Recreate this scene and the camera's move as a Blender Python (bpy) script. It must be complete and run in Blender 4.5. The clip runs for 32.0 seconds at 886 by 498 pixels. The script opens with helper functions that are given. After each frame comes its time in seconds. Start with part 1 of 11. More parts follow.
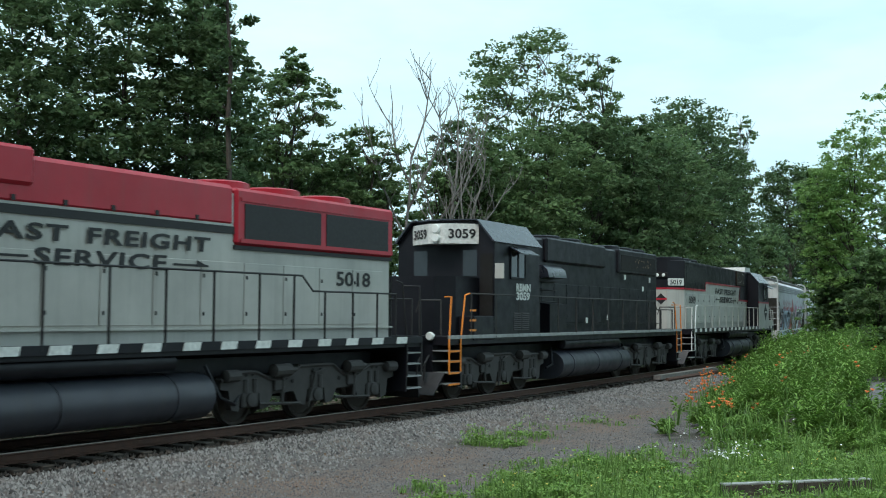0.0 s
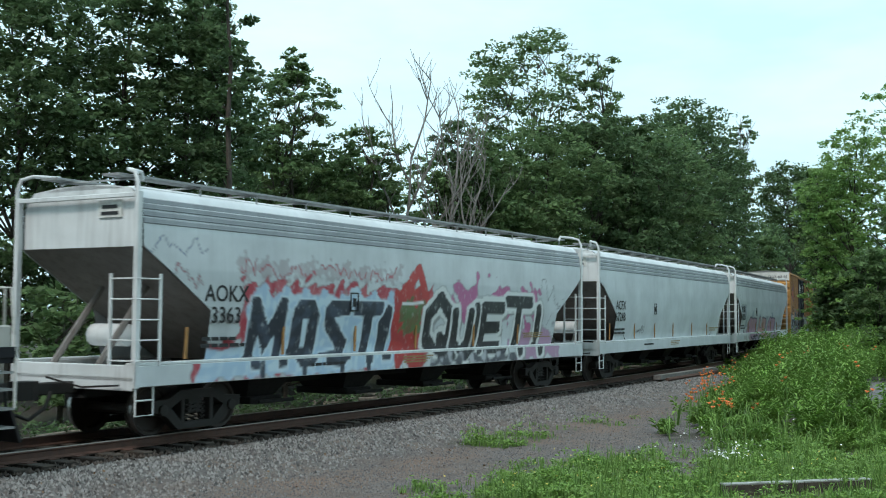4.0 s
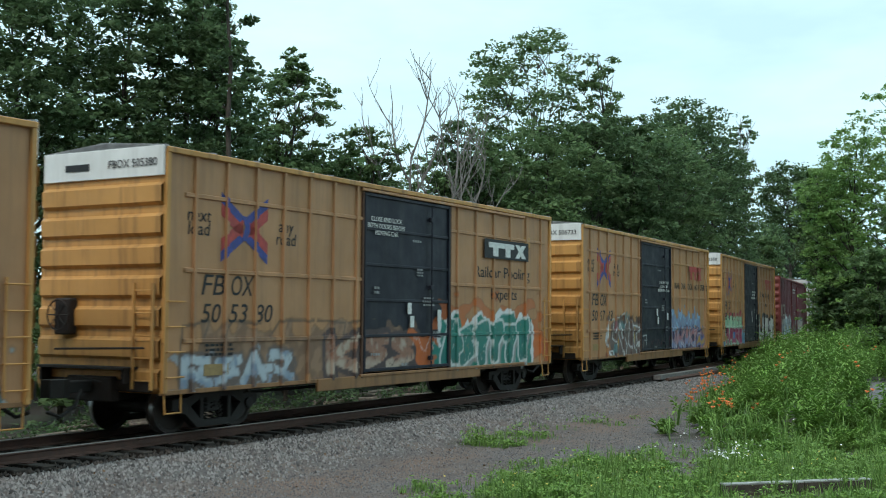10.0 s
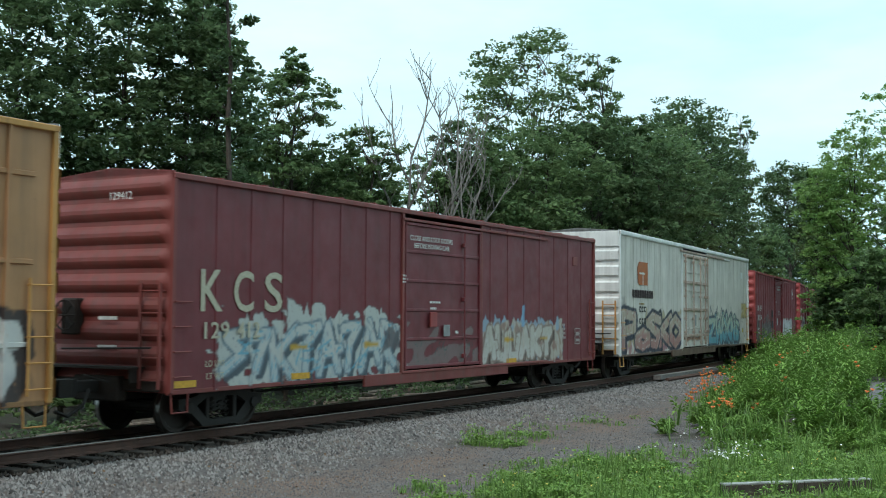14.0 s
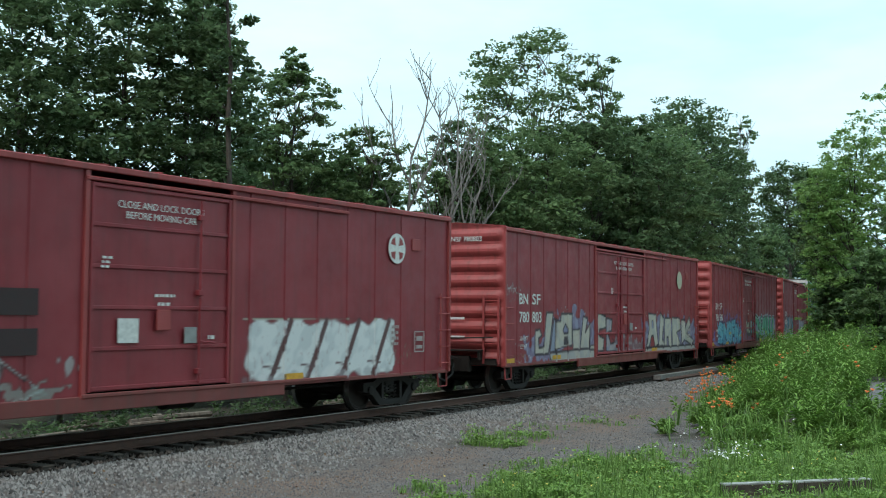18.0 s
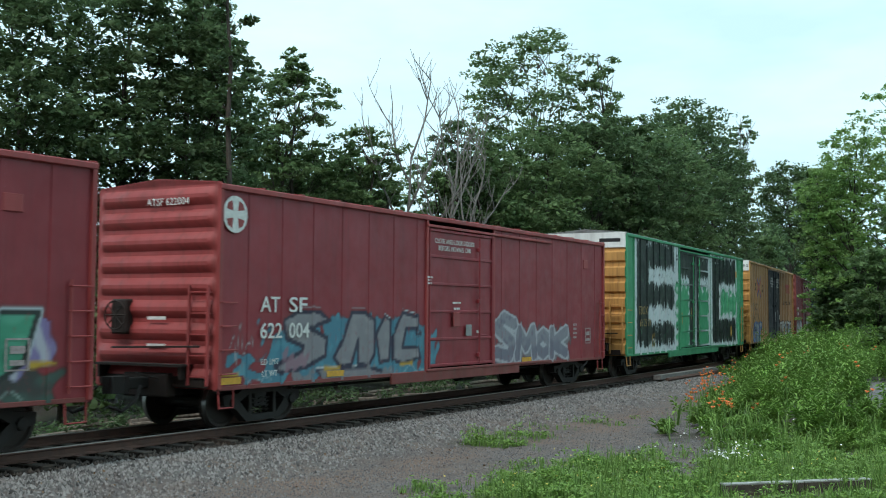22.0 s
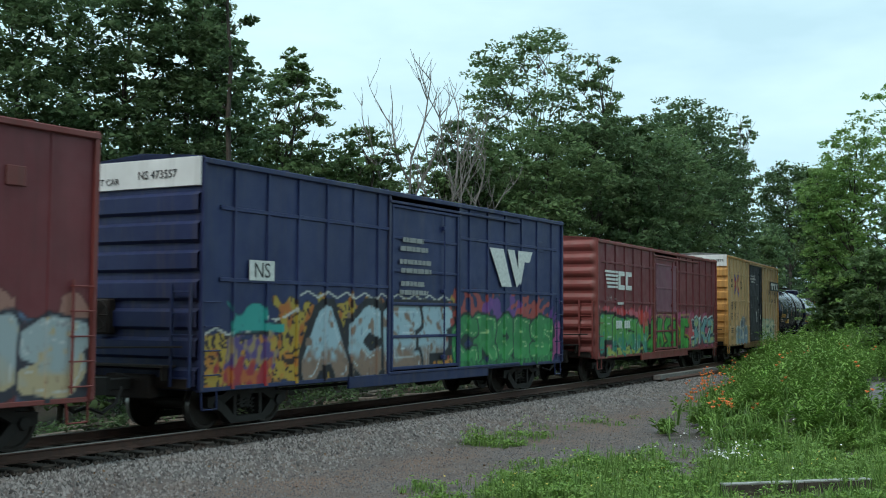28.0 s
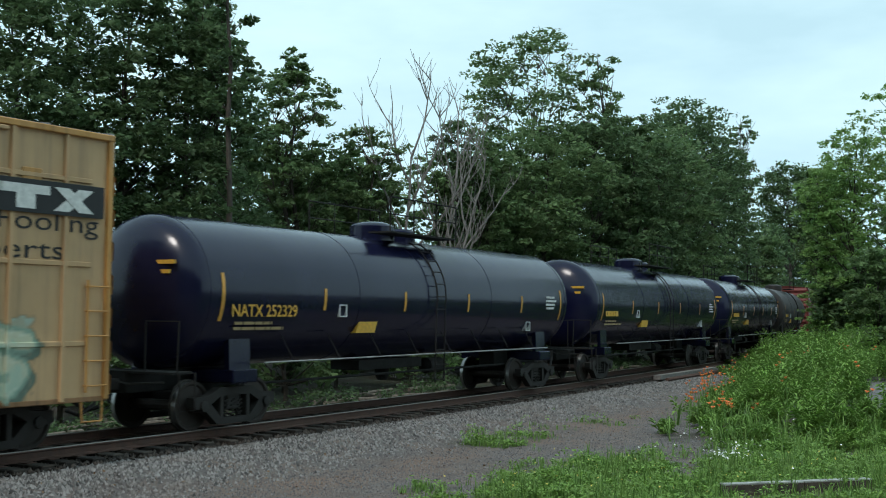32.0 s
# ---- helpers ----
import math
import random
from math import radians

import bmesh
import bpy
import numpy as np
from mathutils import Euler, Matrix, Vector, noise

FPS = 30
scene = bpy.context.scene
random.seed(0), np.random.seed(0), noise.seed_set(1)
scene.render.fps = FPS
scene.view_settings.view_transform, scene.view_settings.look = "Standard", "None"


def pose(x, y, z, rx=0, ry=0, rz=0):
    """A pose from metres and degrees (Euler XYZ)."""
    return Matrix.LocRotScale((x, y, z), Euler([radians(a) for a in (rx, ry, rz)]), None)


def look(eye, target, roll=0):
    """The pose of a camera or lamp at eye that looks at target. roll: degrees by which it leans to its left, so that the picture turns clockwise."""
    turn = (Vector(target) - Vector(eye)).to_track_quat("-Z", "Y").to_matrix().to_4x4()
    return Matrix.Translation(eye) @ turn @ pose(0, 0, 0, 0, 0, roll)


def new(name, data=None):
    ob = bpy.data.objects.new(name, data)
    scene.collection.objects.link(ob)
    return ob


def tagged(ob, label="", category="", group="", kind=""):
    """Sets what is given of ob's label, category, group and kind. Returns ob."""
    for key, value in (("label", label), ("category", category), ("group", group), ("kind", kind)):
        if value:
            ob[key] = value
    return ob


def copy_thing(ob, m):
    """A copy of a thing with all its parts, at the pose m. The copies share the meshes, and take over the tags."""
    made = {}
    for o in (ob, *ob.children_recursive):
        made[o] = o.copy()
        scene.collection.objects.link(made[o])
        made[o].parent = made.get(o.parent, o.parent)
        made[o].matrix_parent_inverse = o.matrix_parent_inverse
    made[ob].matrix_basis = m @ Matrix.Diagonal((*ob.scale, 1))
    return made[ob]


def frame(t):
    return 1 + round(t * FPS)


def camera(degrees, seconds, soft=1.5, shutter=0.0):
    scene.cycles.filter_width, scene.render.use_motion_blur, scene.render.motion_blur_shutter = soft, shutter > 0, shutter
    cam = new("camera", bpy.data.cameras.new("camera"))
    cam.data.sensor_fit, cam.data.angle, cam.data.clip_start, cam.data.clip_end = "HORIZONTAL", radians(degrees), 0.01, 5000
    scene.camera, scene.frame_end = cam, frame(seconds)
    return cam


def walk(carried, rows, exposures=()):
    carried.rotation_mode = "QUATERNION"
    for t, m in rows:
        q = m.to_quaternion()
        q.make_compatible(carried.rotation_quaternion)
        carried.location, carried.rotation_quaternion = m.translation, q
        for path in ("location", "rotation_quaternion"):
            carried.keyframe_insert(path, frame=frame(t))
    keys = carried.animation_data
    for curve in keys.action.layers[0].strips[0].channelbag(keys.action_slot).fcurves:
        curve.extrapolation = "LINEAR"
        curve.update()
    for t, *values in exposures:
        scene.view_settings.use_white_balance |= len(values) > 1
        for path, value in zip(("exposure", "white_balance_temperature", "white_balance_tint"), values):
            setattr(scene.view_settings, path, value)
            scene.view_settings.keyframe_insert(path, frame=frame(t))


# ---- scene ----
cam = camera(42.965, 32.0, soft=1.05, shutter=0.12)
EYE = (0.0, 0.0, 2.148)
STAND = Matrix.Translation(EYE) @ pose(0, 0, 0, 90 + 3.330, 0, 0) @ pose(0, 0, 0, 0, 0, 0.3735)
walk(cam, [(0.0, STAND), (32.0, STAND)], exposures=[(t, e, 6420, 12.5) for t, e in ((0.0, 0.04), (6.0, 0.10), (10.0, 0.0), (13.0, 0.06), (18.0, 0.11), (20.0, 0.14), (22.0, 0.06), (24.0, -0.08), (28.0, -0.15), (32.0, -0.17))])

# ---- light ----
SUN_ELEV, SUN_AZ = radians(52), radians(205)
world = bpy.data.worlds.new("sky")
scene.world = world
world.use_nodes = True


def sky_nodes():
    nt = world.node_tree
    nt.nodes.clear()
    out = nt.nodes.new("ShaderNodeOutputWorld")
    back = nt.nodes.new("ShaderNodeBackground")
    back.inputs["Strength"].default_value = 0.10
    sky = nt.nodes.new("ShaderNodeTexSky")
    sky.sky_type, sky.sun_disc = "NISHITA", False
    sky.sun_elevation, sky.sun_rotation = SUN_ELEV, SUN_AZ
    sky.air_density, sky.dust_density, sky.ozone_density = 1.0, 4.0, 1.0
    # thin bright overcast laid over the blue
    coord = nt.nodes.new("ShaderNodeTexCoord")
    mapping = nt.nodes.new("ShaderNodeMapping")
    mapping.inputs["Scale"].default_value = (1.6, 1.6, 5.0)
    noise_tex = nt.nodes.new("ShaderNodeTexNoise")
    noise_tex.inputs["Scale"].default_value = 2.2
    noise_tex.inputs["Detail"].default_value = 5.0
    noise_tex.inputs["Roughness"].default_value = 0.55
    ramp = nt.nodes.new("ShaderNodeValToRGB")
    ramp.color_ramp.elements[0].position, ramp.color_ramp.elements[0].color = 0.34, (6.9, 10.4, 11.4, 1)
    ramp.color_ramp.elements[1].position, ramp.color_ramp.elements[1].color = 0.66, (9.1, 12.9, 13.7, 1)
    mix = nt.nodes.new("ShaderNodeMix")
    mix.data_type = "RGBA"
    mix.inputs[0].default_value = 0.88
    nt.links.new(coord.outputs["Generated"], mapping.inputs["Vector"])
    nt.links.new(mapping.outputs[0], noise_tex.inputs["Vector"])
    nt.links.new(noise_tex.outputs[0], ramp.inputs[0])
    nt.links.new(sky.outputs[0], mix.inputs[6])
    nt.links.new(ramp.outputs[0], mix.inputs[7])
    nt.links.new(mix.outputs[2], back.inputs["Color"])
    nt.links.new(back.outputs[0], out.inputs[0])


sky_nodes()
sun = new("sun", bpy.data.lights.new("sun", "SUN"))
sun.data.energy, sun.data.angle, sun.data.color = 1.6, radians(12), (1.0, 0.95, 0.88)
sun.matrix_world = look((-20, -40, 60), (0, 0, 0))
scene.view_settings.exposure = 0.0
# ---- the railway line: s metres along it, rising away from the camera ----
KNOT_S = (-600, -120, -60, -40, 20, 60, 100, 150, 220, 400, 700)
KNOT_K = (0.0, 0.0, 0.0012, 0.002457, 0.002516, 0.00196, 0.000107, -0.000391, -0.000394, -0.000394, -0.000394)
LINE_S = np.linspace(-600, 700, 2601)
LINE_T = np.concatenate([[0], np.cumsum((np.interp(LINE_S, KNOT_S, KNOT_K)[1:] + np.interp(LINE_S, KNOT_S, KNOT_K)[:-1]) * 0.25)])
LINE_T += 1.058183 - np.interp(0, LINE_S, LINE_T)
LINE_X = np.concatenate([[0], np.cumsum((np.cos(LINE_T)[1:] + np.cos(LINE_T)[:-1]) * 0.25)])
LINE_Y = np.concatenate([[0], np.cumsum((np.sin(LINE_T)[1:] + np.sin(LINE_T)[:-1]) * 0.25)])
LINE_X -= np.interp(0, LINE_S, LINE_X)
LINE_Y += 30.0969 - np.interp(0, LINE_S, LINE_Y)


def on_line(s, off=0.0, z=0.0):
    """A point off metres to the camera's side of the line, z over the rail head."""
    a = float(np.interp(s, LINE_S, LINE_T))
    return Vector((float(np.interp(s, LINE_S, LINE_X)) + math.sin(a) * off, float(np.interp(s, LINE_S, LINE_Y)) - math.cos(a) * off, z))


def heading(s):
    return float(np.interp(s, LINE_S, LINE_T))


SPEED_T, SPEED_V = (0, 8, 16, 24, 32), (13.5, 13.5, 13.55, 13.57, 13.63)
RUN_T = np.linspace(0, 32, 641)
RUN_V = np.interp(RUN_T, SPEED_T, SPEED_V)
RUN_S = np.concatenate([[0], np.cumsum((RUN_V[1:] + RUN_V[:-1]) * 0.025)])


def run(t):
    """Metres that the train has gone at t seconds."""
    return float(np.interp(t, RUN_T, RUN_S))
# ---- mesh kit ----
class Geo:
    """Collects faces for one mesh."""

    def __init__(self):
        self.v, self.f = [], []

    def add(self, verts, faces):
        n = len(self.v)
        self.v.extend(verts)
        self.f.extend([tuple(i + n for i in f) for f in faces])
        return self

    def box(self, x0, x1, y0, y1, z0, z1, c=0.0):
        if c <= 0:
            v = [(x, y, z) for z in (z0, z1) for y in (y0, y1) for x in (x0, x1)]
            return self.add(v, [(0, 2, 3, 1), (4, 5, 7, 6), (0, 1, 5, 4), (2, 6, 7, 3), (0, 4, 6, 2), (1, 3, 7, 5)])
        c = min(c, (x1 - x0) * 0.49, (y1 - y0) * 0.49, (z1 - z0) * 0.49)
        v, ix = [], {}
        for i, x in enumerate((x0, x1)):
            for j, y in enumerate((y0, y1)):
                for k, z in enumerate((z0, z1)):
                    dx, dy, dz = (c if i == 0 else -c), (c if j == 0 else -c), (c if k == 0 else -c)
                    for a, p in enumerate(((x, y + dy, z + dz), (x + dx, y, z + dz), (x + dx, y + dy, z))):
                        ix[i, j, k, a] = len(v)
                        v.append(p)
        f = []
        for i in (0, 1):
            q = [ix[i, 0, 0, 0], ix[i, 1, 0, 0], ix[i, 1, 1, 0], ix[i, 0, 1, 0]]
            f.append(q if i else q[::-1])
            q = [ix[0, i, 0, 1], ix[1, i, 0, 1], ix[1, i, 1, 1], ix[0, i, 1, 1]]
            f.append(q[::-1] if i else q)
            q = [ix[0, 0, i, 2], ix[1, 0, i, 2], ix[1, 1, i, 2], ix[0, 1, i, 2]]
            f.append(q if i else q[::-1])
        for a in (0, 1):
            for b in (0, 1):
                q = [ix[0, a, b, 1], ix[1, a, b, 1], ix[1, a, b, 2], ix[0, a, b, 2]]
                f.append(q if (a + b) % 2 else q[::-1])
                q = [ix[a, 0, b, 0], ix[a, 1, b, 0], ix[a, 1, b, 2], ix[a, 0, b, 2]]
                f.append(q[::-1] if (a + b) % 2 else q)
                q = [ix[a, b, 0, 0], ix[a, b, 1, 0], ix[a, b, 1, 1], ix[a, b, 0, 1]]
                f.append(q if (a + b) % 2 else q[::-1])
        for i in (0, 1):
            for j in (0, 1):
                for k in (0, 1):
                    q = [ix[i, j, k, 0], ix[i, j, k, 1], ix[i, j, k, 2]]
                    f.append(q if (i + j + k) % 2 else q[::-1])
        return self.add(v, f)

    def tube(self, pts, r, n=6, close=True):
        """A round bar along a line of points."""
        pts = [Vector(p) for p in pts]
        rad = r if isinstance(r, (list, tuple)) else [r] * len(pts)
        verts, faces, up = [], [], None
        for i, p in enumerate(pts):
            d = (pts[min(i + 1, len(pts) - 1)] - pts[max(i - 1, 0)]).normalized()
            if up is None:
                up = Vector((0, 0, 1)) if abs(d.z) < 0.9 else Vector((1, 0, 0))
            a = d.cross(up).normalized()
            b = a.cross(d).normalized()
            up = b
            for k in range(n):
                t = 2 * math.pi * k / n
                verts.append(tuple(p + (a * math.cos(t) + b * math.sin(t)) * rad[i]))
        for i in range(len(pts) - 1):
            for k in range(n):
                faces.append((i * n + k, i * n + (k + 1) % n, (i + 1) * n + (k + 1) % n, (i + 1) * n + k))
        if close:
            faces.append(tuple(range(n))[::-1])
            faces.append(tuple((len(pts) - 1) * n + k for k in range(n)))
        return self.add(verts, faces)

    def lathe(self, prof, axis="x", n=24, at=(0, 0, 0)):
        """Turns (along, radius) pairs round an axis through at."""
        verts, faces = [], []
        for u, r in prof:
            for k in range(n):
                t = 2 * math.pi * k / n
                a, b = r * math.cos(t), r * math.sin(t)
                p = {"x": (u, a, b), "y": (b, u, a), "z": (a, b, u)}[axis]
                verts.append((p[0] + at[0], p[1] + at[1], p[2] + at[2]))
        for i in range(len(prof) - 1):
            for k in range(n):
                faces.append((i * n + k, i * n + (k + 1) % n, (i + 1) * n + (k + 1) % n, (i + 1) * n + k))
        faces.append(tuple(range(n))[::-1])
        faces.append(tuple((len(prof) - 1) * n + k for k in range(n)))
        return self.add(verts, faces)

    def prism(self, outline, y0, y1, plane="xz"):
        """An outline in a plane, drawn out from y0 to y1 across it."""
        n = len(outline)
        put = {"xz": lambda a, b, c: (a, c, b), "xy": lambda a, b, c: (a, b, c), "yz": lambda a, b, c: (c, a, b)}[plane]
        v = [put(a, b, y0) for a, b in outline] + [put(a, b, y1) for a, b in outline]
        f = [tuple(range(n)), tuple(range(2 * n - 1, n - 1, -1))]
        f += [(i, n + i, n + (i + 1) % n, (i + 1) % n) for i in range(n)]
        return self.add(v, f)

    def mesh(self, name, mat, smooth=None):
        me = bpy.data.meshes.new(name)
        me.from_pydata(self.v, [], self.f)
        if mat:
            me.materials.append(mat)
        fix = bmesh.new()
        fix.from_mesh(me)
        bmesh.ops.recalc_face_normals(fix, faces=fix.faces)
        fix.to_mesh(me)
        fix.free()
        if smooth:
            me.polygons.foreach_set("use_smooth", [True] * len(me.polygons))
            me.set_sharp_from_angle(angle=radians(smooth))
        me.update()
        return me


def part(name, geo, mat, parent, label="", smooth=None, at=None):
    """One mesh object under a thing or under a part."""
    ob = new(name, geo.mesh(name, mat, smooth) if isinstance(geo, Geo) else geo)
    ob.parent = parent
    if at is not None:
        ob.matrix_basis = at
    if label:
        ob["label"] = label
    return ob


def thing(name, label, category, group="", at=None, kind=""):
    ob = new(name)
    ob.empty_display_size = 0.2
    if at is not None:
        ob.matrix_basis = at
    return tagged(ob, label, category, group, kind)


# ---- lettering in the built-in font ----
TEXTS = {}


def text_mesh(words, size, mat, extrude=0.002, bold=0.0, spacing=1.0, shear=0.0):
    key = (words, size, mat.name, bold, spacing, shear)
    if key not in TEXTS:
        cu = bpy.data.curves.new("letters", "FONT")
        cu.body, cu.size, cu.extrude, cu.offset, cu.space_character, cu.shear = words, size, extrude, bold, spacing, shear
        cu.align_x, cu.resolution_u, cu.space_line = "CENTER", 3, 0.95
        ob = bpy.data.objects.new("letters", cu)
        me = bpy.data.meshes.new_from_object(ob)
        me.materials.clear()
        me.materials.append(mat)
        bpy.data.objects.remove(ob)
        bpy.data.curves.remove(cu)
        TEXTS[key] = me
    return TEXTS[key]


def letters(words, x, z, size, mat, parent, y=-1.466, name="lettering", label="", wide=1.0, **kw):
    """Words on the camera's side of a vehicle, centred on x with their base line at z."""
    ob = new(name, text_mesh(words, size, mat, **kw))
    ob.parent = parent
    ob.matrix_basis = Matrix.Translation((x, y, z)) @ pose(0, 0, 0, 90, 0, 0) @ Matrix.Diagonal((wide, 1, 1, 1))
    if label:
        ob["label"] = label
    return ob


def fit_letters(words, x0, x1, z, cap, mat, parent, **kw):
    """Words stretched to run from x0 to x1 with capitals of the given height."""
    me = text_mesh(words, cap / 0.70, mat, **{k: v for k, v in kw.items() if k in ("bold", "spacing", "shear")})
    xs = [q.co.x for q in me.vertices]
    wide = (x1 - x0) / max(0.01, max(xs) - min(xs))
    return letters(words, (x0 + x1) / 2 - wide * (max(xs) + min(xs)) / 2, z, cap / 0.70, mat, parent, wide=wide, **kw)


def end_letters(words, y, z, size, mat, parent, x):
    """Words on a vehicle's leading end."""
    ob = new("end_mark", text_mesh(words, size, mat))
    ob.parent = parent
    ob.matrix_basis = Matrix(((0, 0, -1, x), (-1, 0, 0, y), (0, 1, 0, z), (0, 0, 0, 1)))
    return ob


def bars(x, z, w, h, mat, parent, rows=3, y=-1.466, name="stencil_lines", seed=1):
    """Small writing that cannot be read: rows of short plain bars."""
    rng = random.Random(seed * 77 + rows)
    g = Geo()
    for r in range(rows):
        z1 = z - r * h / rows
        z0 = z1 - h / rows * 0.55
        a = x - w / 2 + rng.uniform(0, w * 0.1)
        end = x + w / 2 - rng.uniform(0, w * 0.35)
        while a < end:
            b = min(end, a + rng.uniform(0.06, 0.2) * max(0.6, w))
            g.box(a, b, y - 0.002, y + 0.002, z0, z1)
            a = b + 0.03
    return part(name, g, mat, parent)


# ---- spray paint, drawn on a raster that lies on a vehicle's side ----
CELL = 0.038
GLYPHS = {
    "A": "0,0 .5,1 1,0|.2,.38 .8,.38", "B": "0,0 0,1 .8,.85 .7,.55 0,.5|.7,.55 1,.25 .8,0 0,0", "C": "1,.85 .5,1 .05,.7 .05,.3 .5,0 1,.15",
    "D": "0,0 0,1 .7,.9 1,.5 .7,.1 0,0", "E": "1,1 0,1 0,0 1,0|0,.5 .8,.5", "F": "1,1 0,1 0,0|0,.5 .8,.5", "G": "1,.85 .4,1 0,.6 .1,.15 .6,0 1,.2 1,.5 .6,.5",
    "H": "0,0 0,1|1,0 1,1|0,.5 1,.5", "I": ".5,0 .5,1", "K": "0,0 0,1|1,1 .1,.5 1,0", "L": "0,1 0,0 1,0", "M": "0,0 .1,1 .5,.4 .9,1 1,0",
    "N": "0,0 0,1 1,0 1,1", "O": ".5,1 0,.7 0,.3 .5,0 1,.3 1,.7 .5,1", "P": "0,0 0,1 .9,.9 .9,.55 0,.45", "Q": ".5,1 0,.7 0,.3 .5,0 1,.3 1,.7 .5,1|.6,.3 1,0",
    "R": "0,0 0,1 .9,.9 .8,.5 0,.48|.4,.48 1,0", "S": "1,.85 .4,1 0,.75 .9,.35 .7,0 0,.1", "T": "0,1 1,1|.5,1 .5,0", "U": "0,1 .05,.2 .5,0 .95,.2 1,1",
    "J": "1,1 .9,.2 .5,0 0,.25", "!": ".5,1 .5,.35|.5,.08 .5,0", "V": "0,1 .5,0 1,1", "W": "0,1 .25,0 .5,.7 .75,0 1,1", "X": "0,0 1,1|0,1 1,0", "Y": "0,1 .5,.5 1,1|.5,.5 .5,0", "Z": "0,1 1,1 0,0 1,0",
}


class Spray:
    """RGBA paint over x0..x1 (along the car) and z0..z1 (up)."""

    def __init__(self, x0, x1, z0, z1, seed):
        self.x0, self.z0 = x0, z0
        self.nx, self.nz = int((x1 - x0) / CELL) + 2, int((z1 - z0) / CELL) + 2
        self.a = np.zeros((self.nz, self.nx, 4), np.float32)
        self.X, self.Z = np.meshgrid(x0 + np.arange(self.nx) * CELL, z0 + np.arange(self.nz) * CELL)
        self.rng = random.Random(seed)
        self.used = False

    def ragged(self, scale, seed=0):
        """A soft noise field from a few waves."""
        r = random.Random(seed * 31 + 7)
        n = np.zeros_like(self.X)
        for k in range(9):
            f = 2 * math.pi / (scale * r.uniform(0.5, 2.0))
            t = r.uniform(0, math.pi)
            n += np.sin(self.X * f * math.cos(t) + self.Z * f * math.sin(t) + r.uniform(0, 6.28))
        return n / 3.2

    def lay(self, mask, col, alpha=1.0):
        self.used = True
        m = np.clip(mask, 0, 1)[..., None] * alpha
        self.a[..., :3] = self.a[..., :3] * (1 - m) + np.array(col[:3]) * m
        self.a[..., 3:] = np.maximum(self.a[..., 3:] * (1 - m) + m, self.a[..., 3:] * (1 - m) + m)
        return self

    def cloud(self, x0, x1, z0, z1, col, col2=None, rough=0.12, scale=0.5, alpha=1.0, seed=None):
        s = self.rng.randint(0, 9999) if seed is None else seed
        n = self.ragged(scale, s) * rough
        d = np.minimum(np.minimum(self.X - x0, x1 - self.X), np.minimum(self.Z - z0, z1 - self.Z)) + n
        m = np.clip(d / 0.06, 0, 1)
        self.lay(m, col, alpha)
        if col2 is not None:
            self.lay(m * np.clip(self.ragged(scale * 0.8, s + 5) * 1.6 + 0.1, 0, 1), col2, alpha)
        return self

    def flame(self, x0, x1, z0, z1, col, top=0.3, foot=0.3, wave=0.22, seed=None):
        """A block whose upper and lower edges run out in pointed licks of paint."""
        s = self.rng.randint(0, 9999) if seed is None else seed
        r = random.Random(s)

        def lick(depth):
            n = np.zeros_like(self.X)
            for k in range(int((x1 - x0) / wave) + 2):
                a, w = x0 + (k + r.uniform(-0.4, 0.4)) * wave, wave * r.uniform(0.35, 0.9)
                lean = r.uniform(-0.25, 0.25)
                q = np.clip(1 - np.abs(self.X - a - lean * (self.Z - z0)) / w, 0, 1)
                n = np.maximum(n, q ** 1.8 * depth * r.uniform(0.15, 1.0))
            return n

        rag = self.ragged(0.35, s) * 0.035
        d = np.minimum(np.minimum(self.X - x0, x1 - self.X) + rag, np.minimum(self.Z - z0 - lick(foot), z1 - lick(top) - self.Z) + rag)
        return self.lay(np.clip(d / 0.03, 0, 1), col)

    def curls(self, n, x0, x1, z0, z1, col, size=0.16, r=0.016):
        """Small hooks and dots of paint strewn over a block."""
        for k in range(n):
            a, b = self.rng.uniform(x0, x1), self.rng.uniform(z0, z1)
            t, q, w = self.rng.uniform(0, 6.28), self.rng.uniform(1.5, 4.5), size * self.rng.uniform(0.4, 1.1)
            self.stroke([(a + w * math.cos(t + q * i / 7) * (1 - i / 14), b + w * math.sin(t + q * i / 7) * (1 - i / 14)) for i in range(8)], r * self.rng.uniform(0.7, 1.6), col)
        return self

    def near(self, pts):
        """Distance of each cell to a polyline."""
        d = np.full(self.X.shape, 9.0, np.float32)
        for (ax, az), (bx, bz) in zip(pts[:-1], pts[1:]):
            vx, vz = bx - ax, bz - az
            t = np.clip(((self.X - ax) * vx + (self.Z - az) * vz) / max(1e-6, vx * vx + vz * vz), 0, 1)
            ex, ez = self.X - ax - t * vx, self.Z - az - t * vz
            d = np.minimum(d, 0.55 * np.hypot(ex, ez) + 0.5 * np.maximum(np.abs(ex + 0.25 * ez), np.abs(ez - 0.25 * ex)))
        return d

    def stroke(self, pts, r, col, alpha=1.0):
        return self.lay(np.clip((r - self.near(pts)) / 0.02, 0, 1), col, alpha)

    def slab(self, pts, fill, line, edge=0.035, dx=0.0, tint=None):
        """A filled shape with straight sides and a drawn outline."""
        pts = [(a + dx, b) for a, b in pts]
        ring = pts + pts[:1]
        inside = np.zeros(self.X.shape, bool)
        for (ax, az), (bx, bz) in zip(ring[:-1], ring[1:]):
            if az != bz:
                inside ^= ((az > self.Z) != (bz > self.Z)) & (self.X < ax + (self.Z - az) * (bx - ax) / (bz - az))
        self.lay(inside.astype(np.float32), fill)
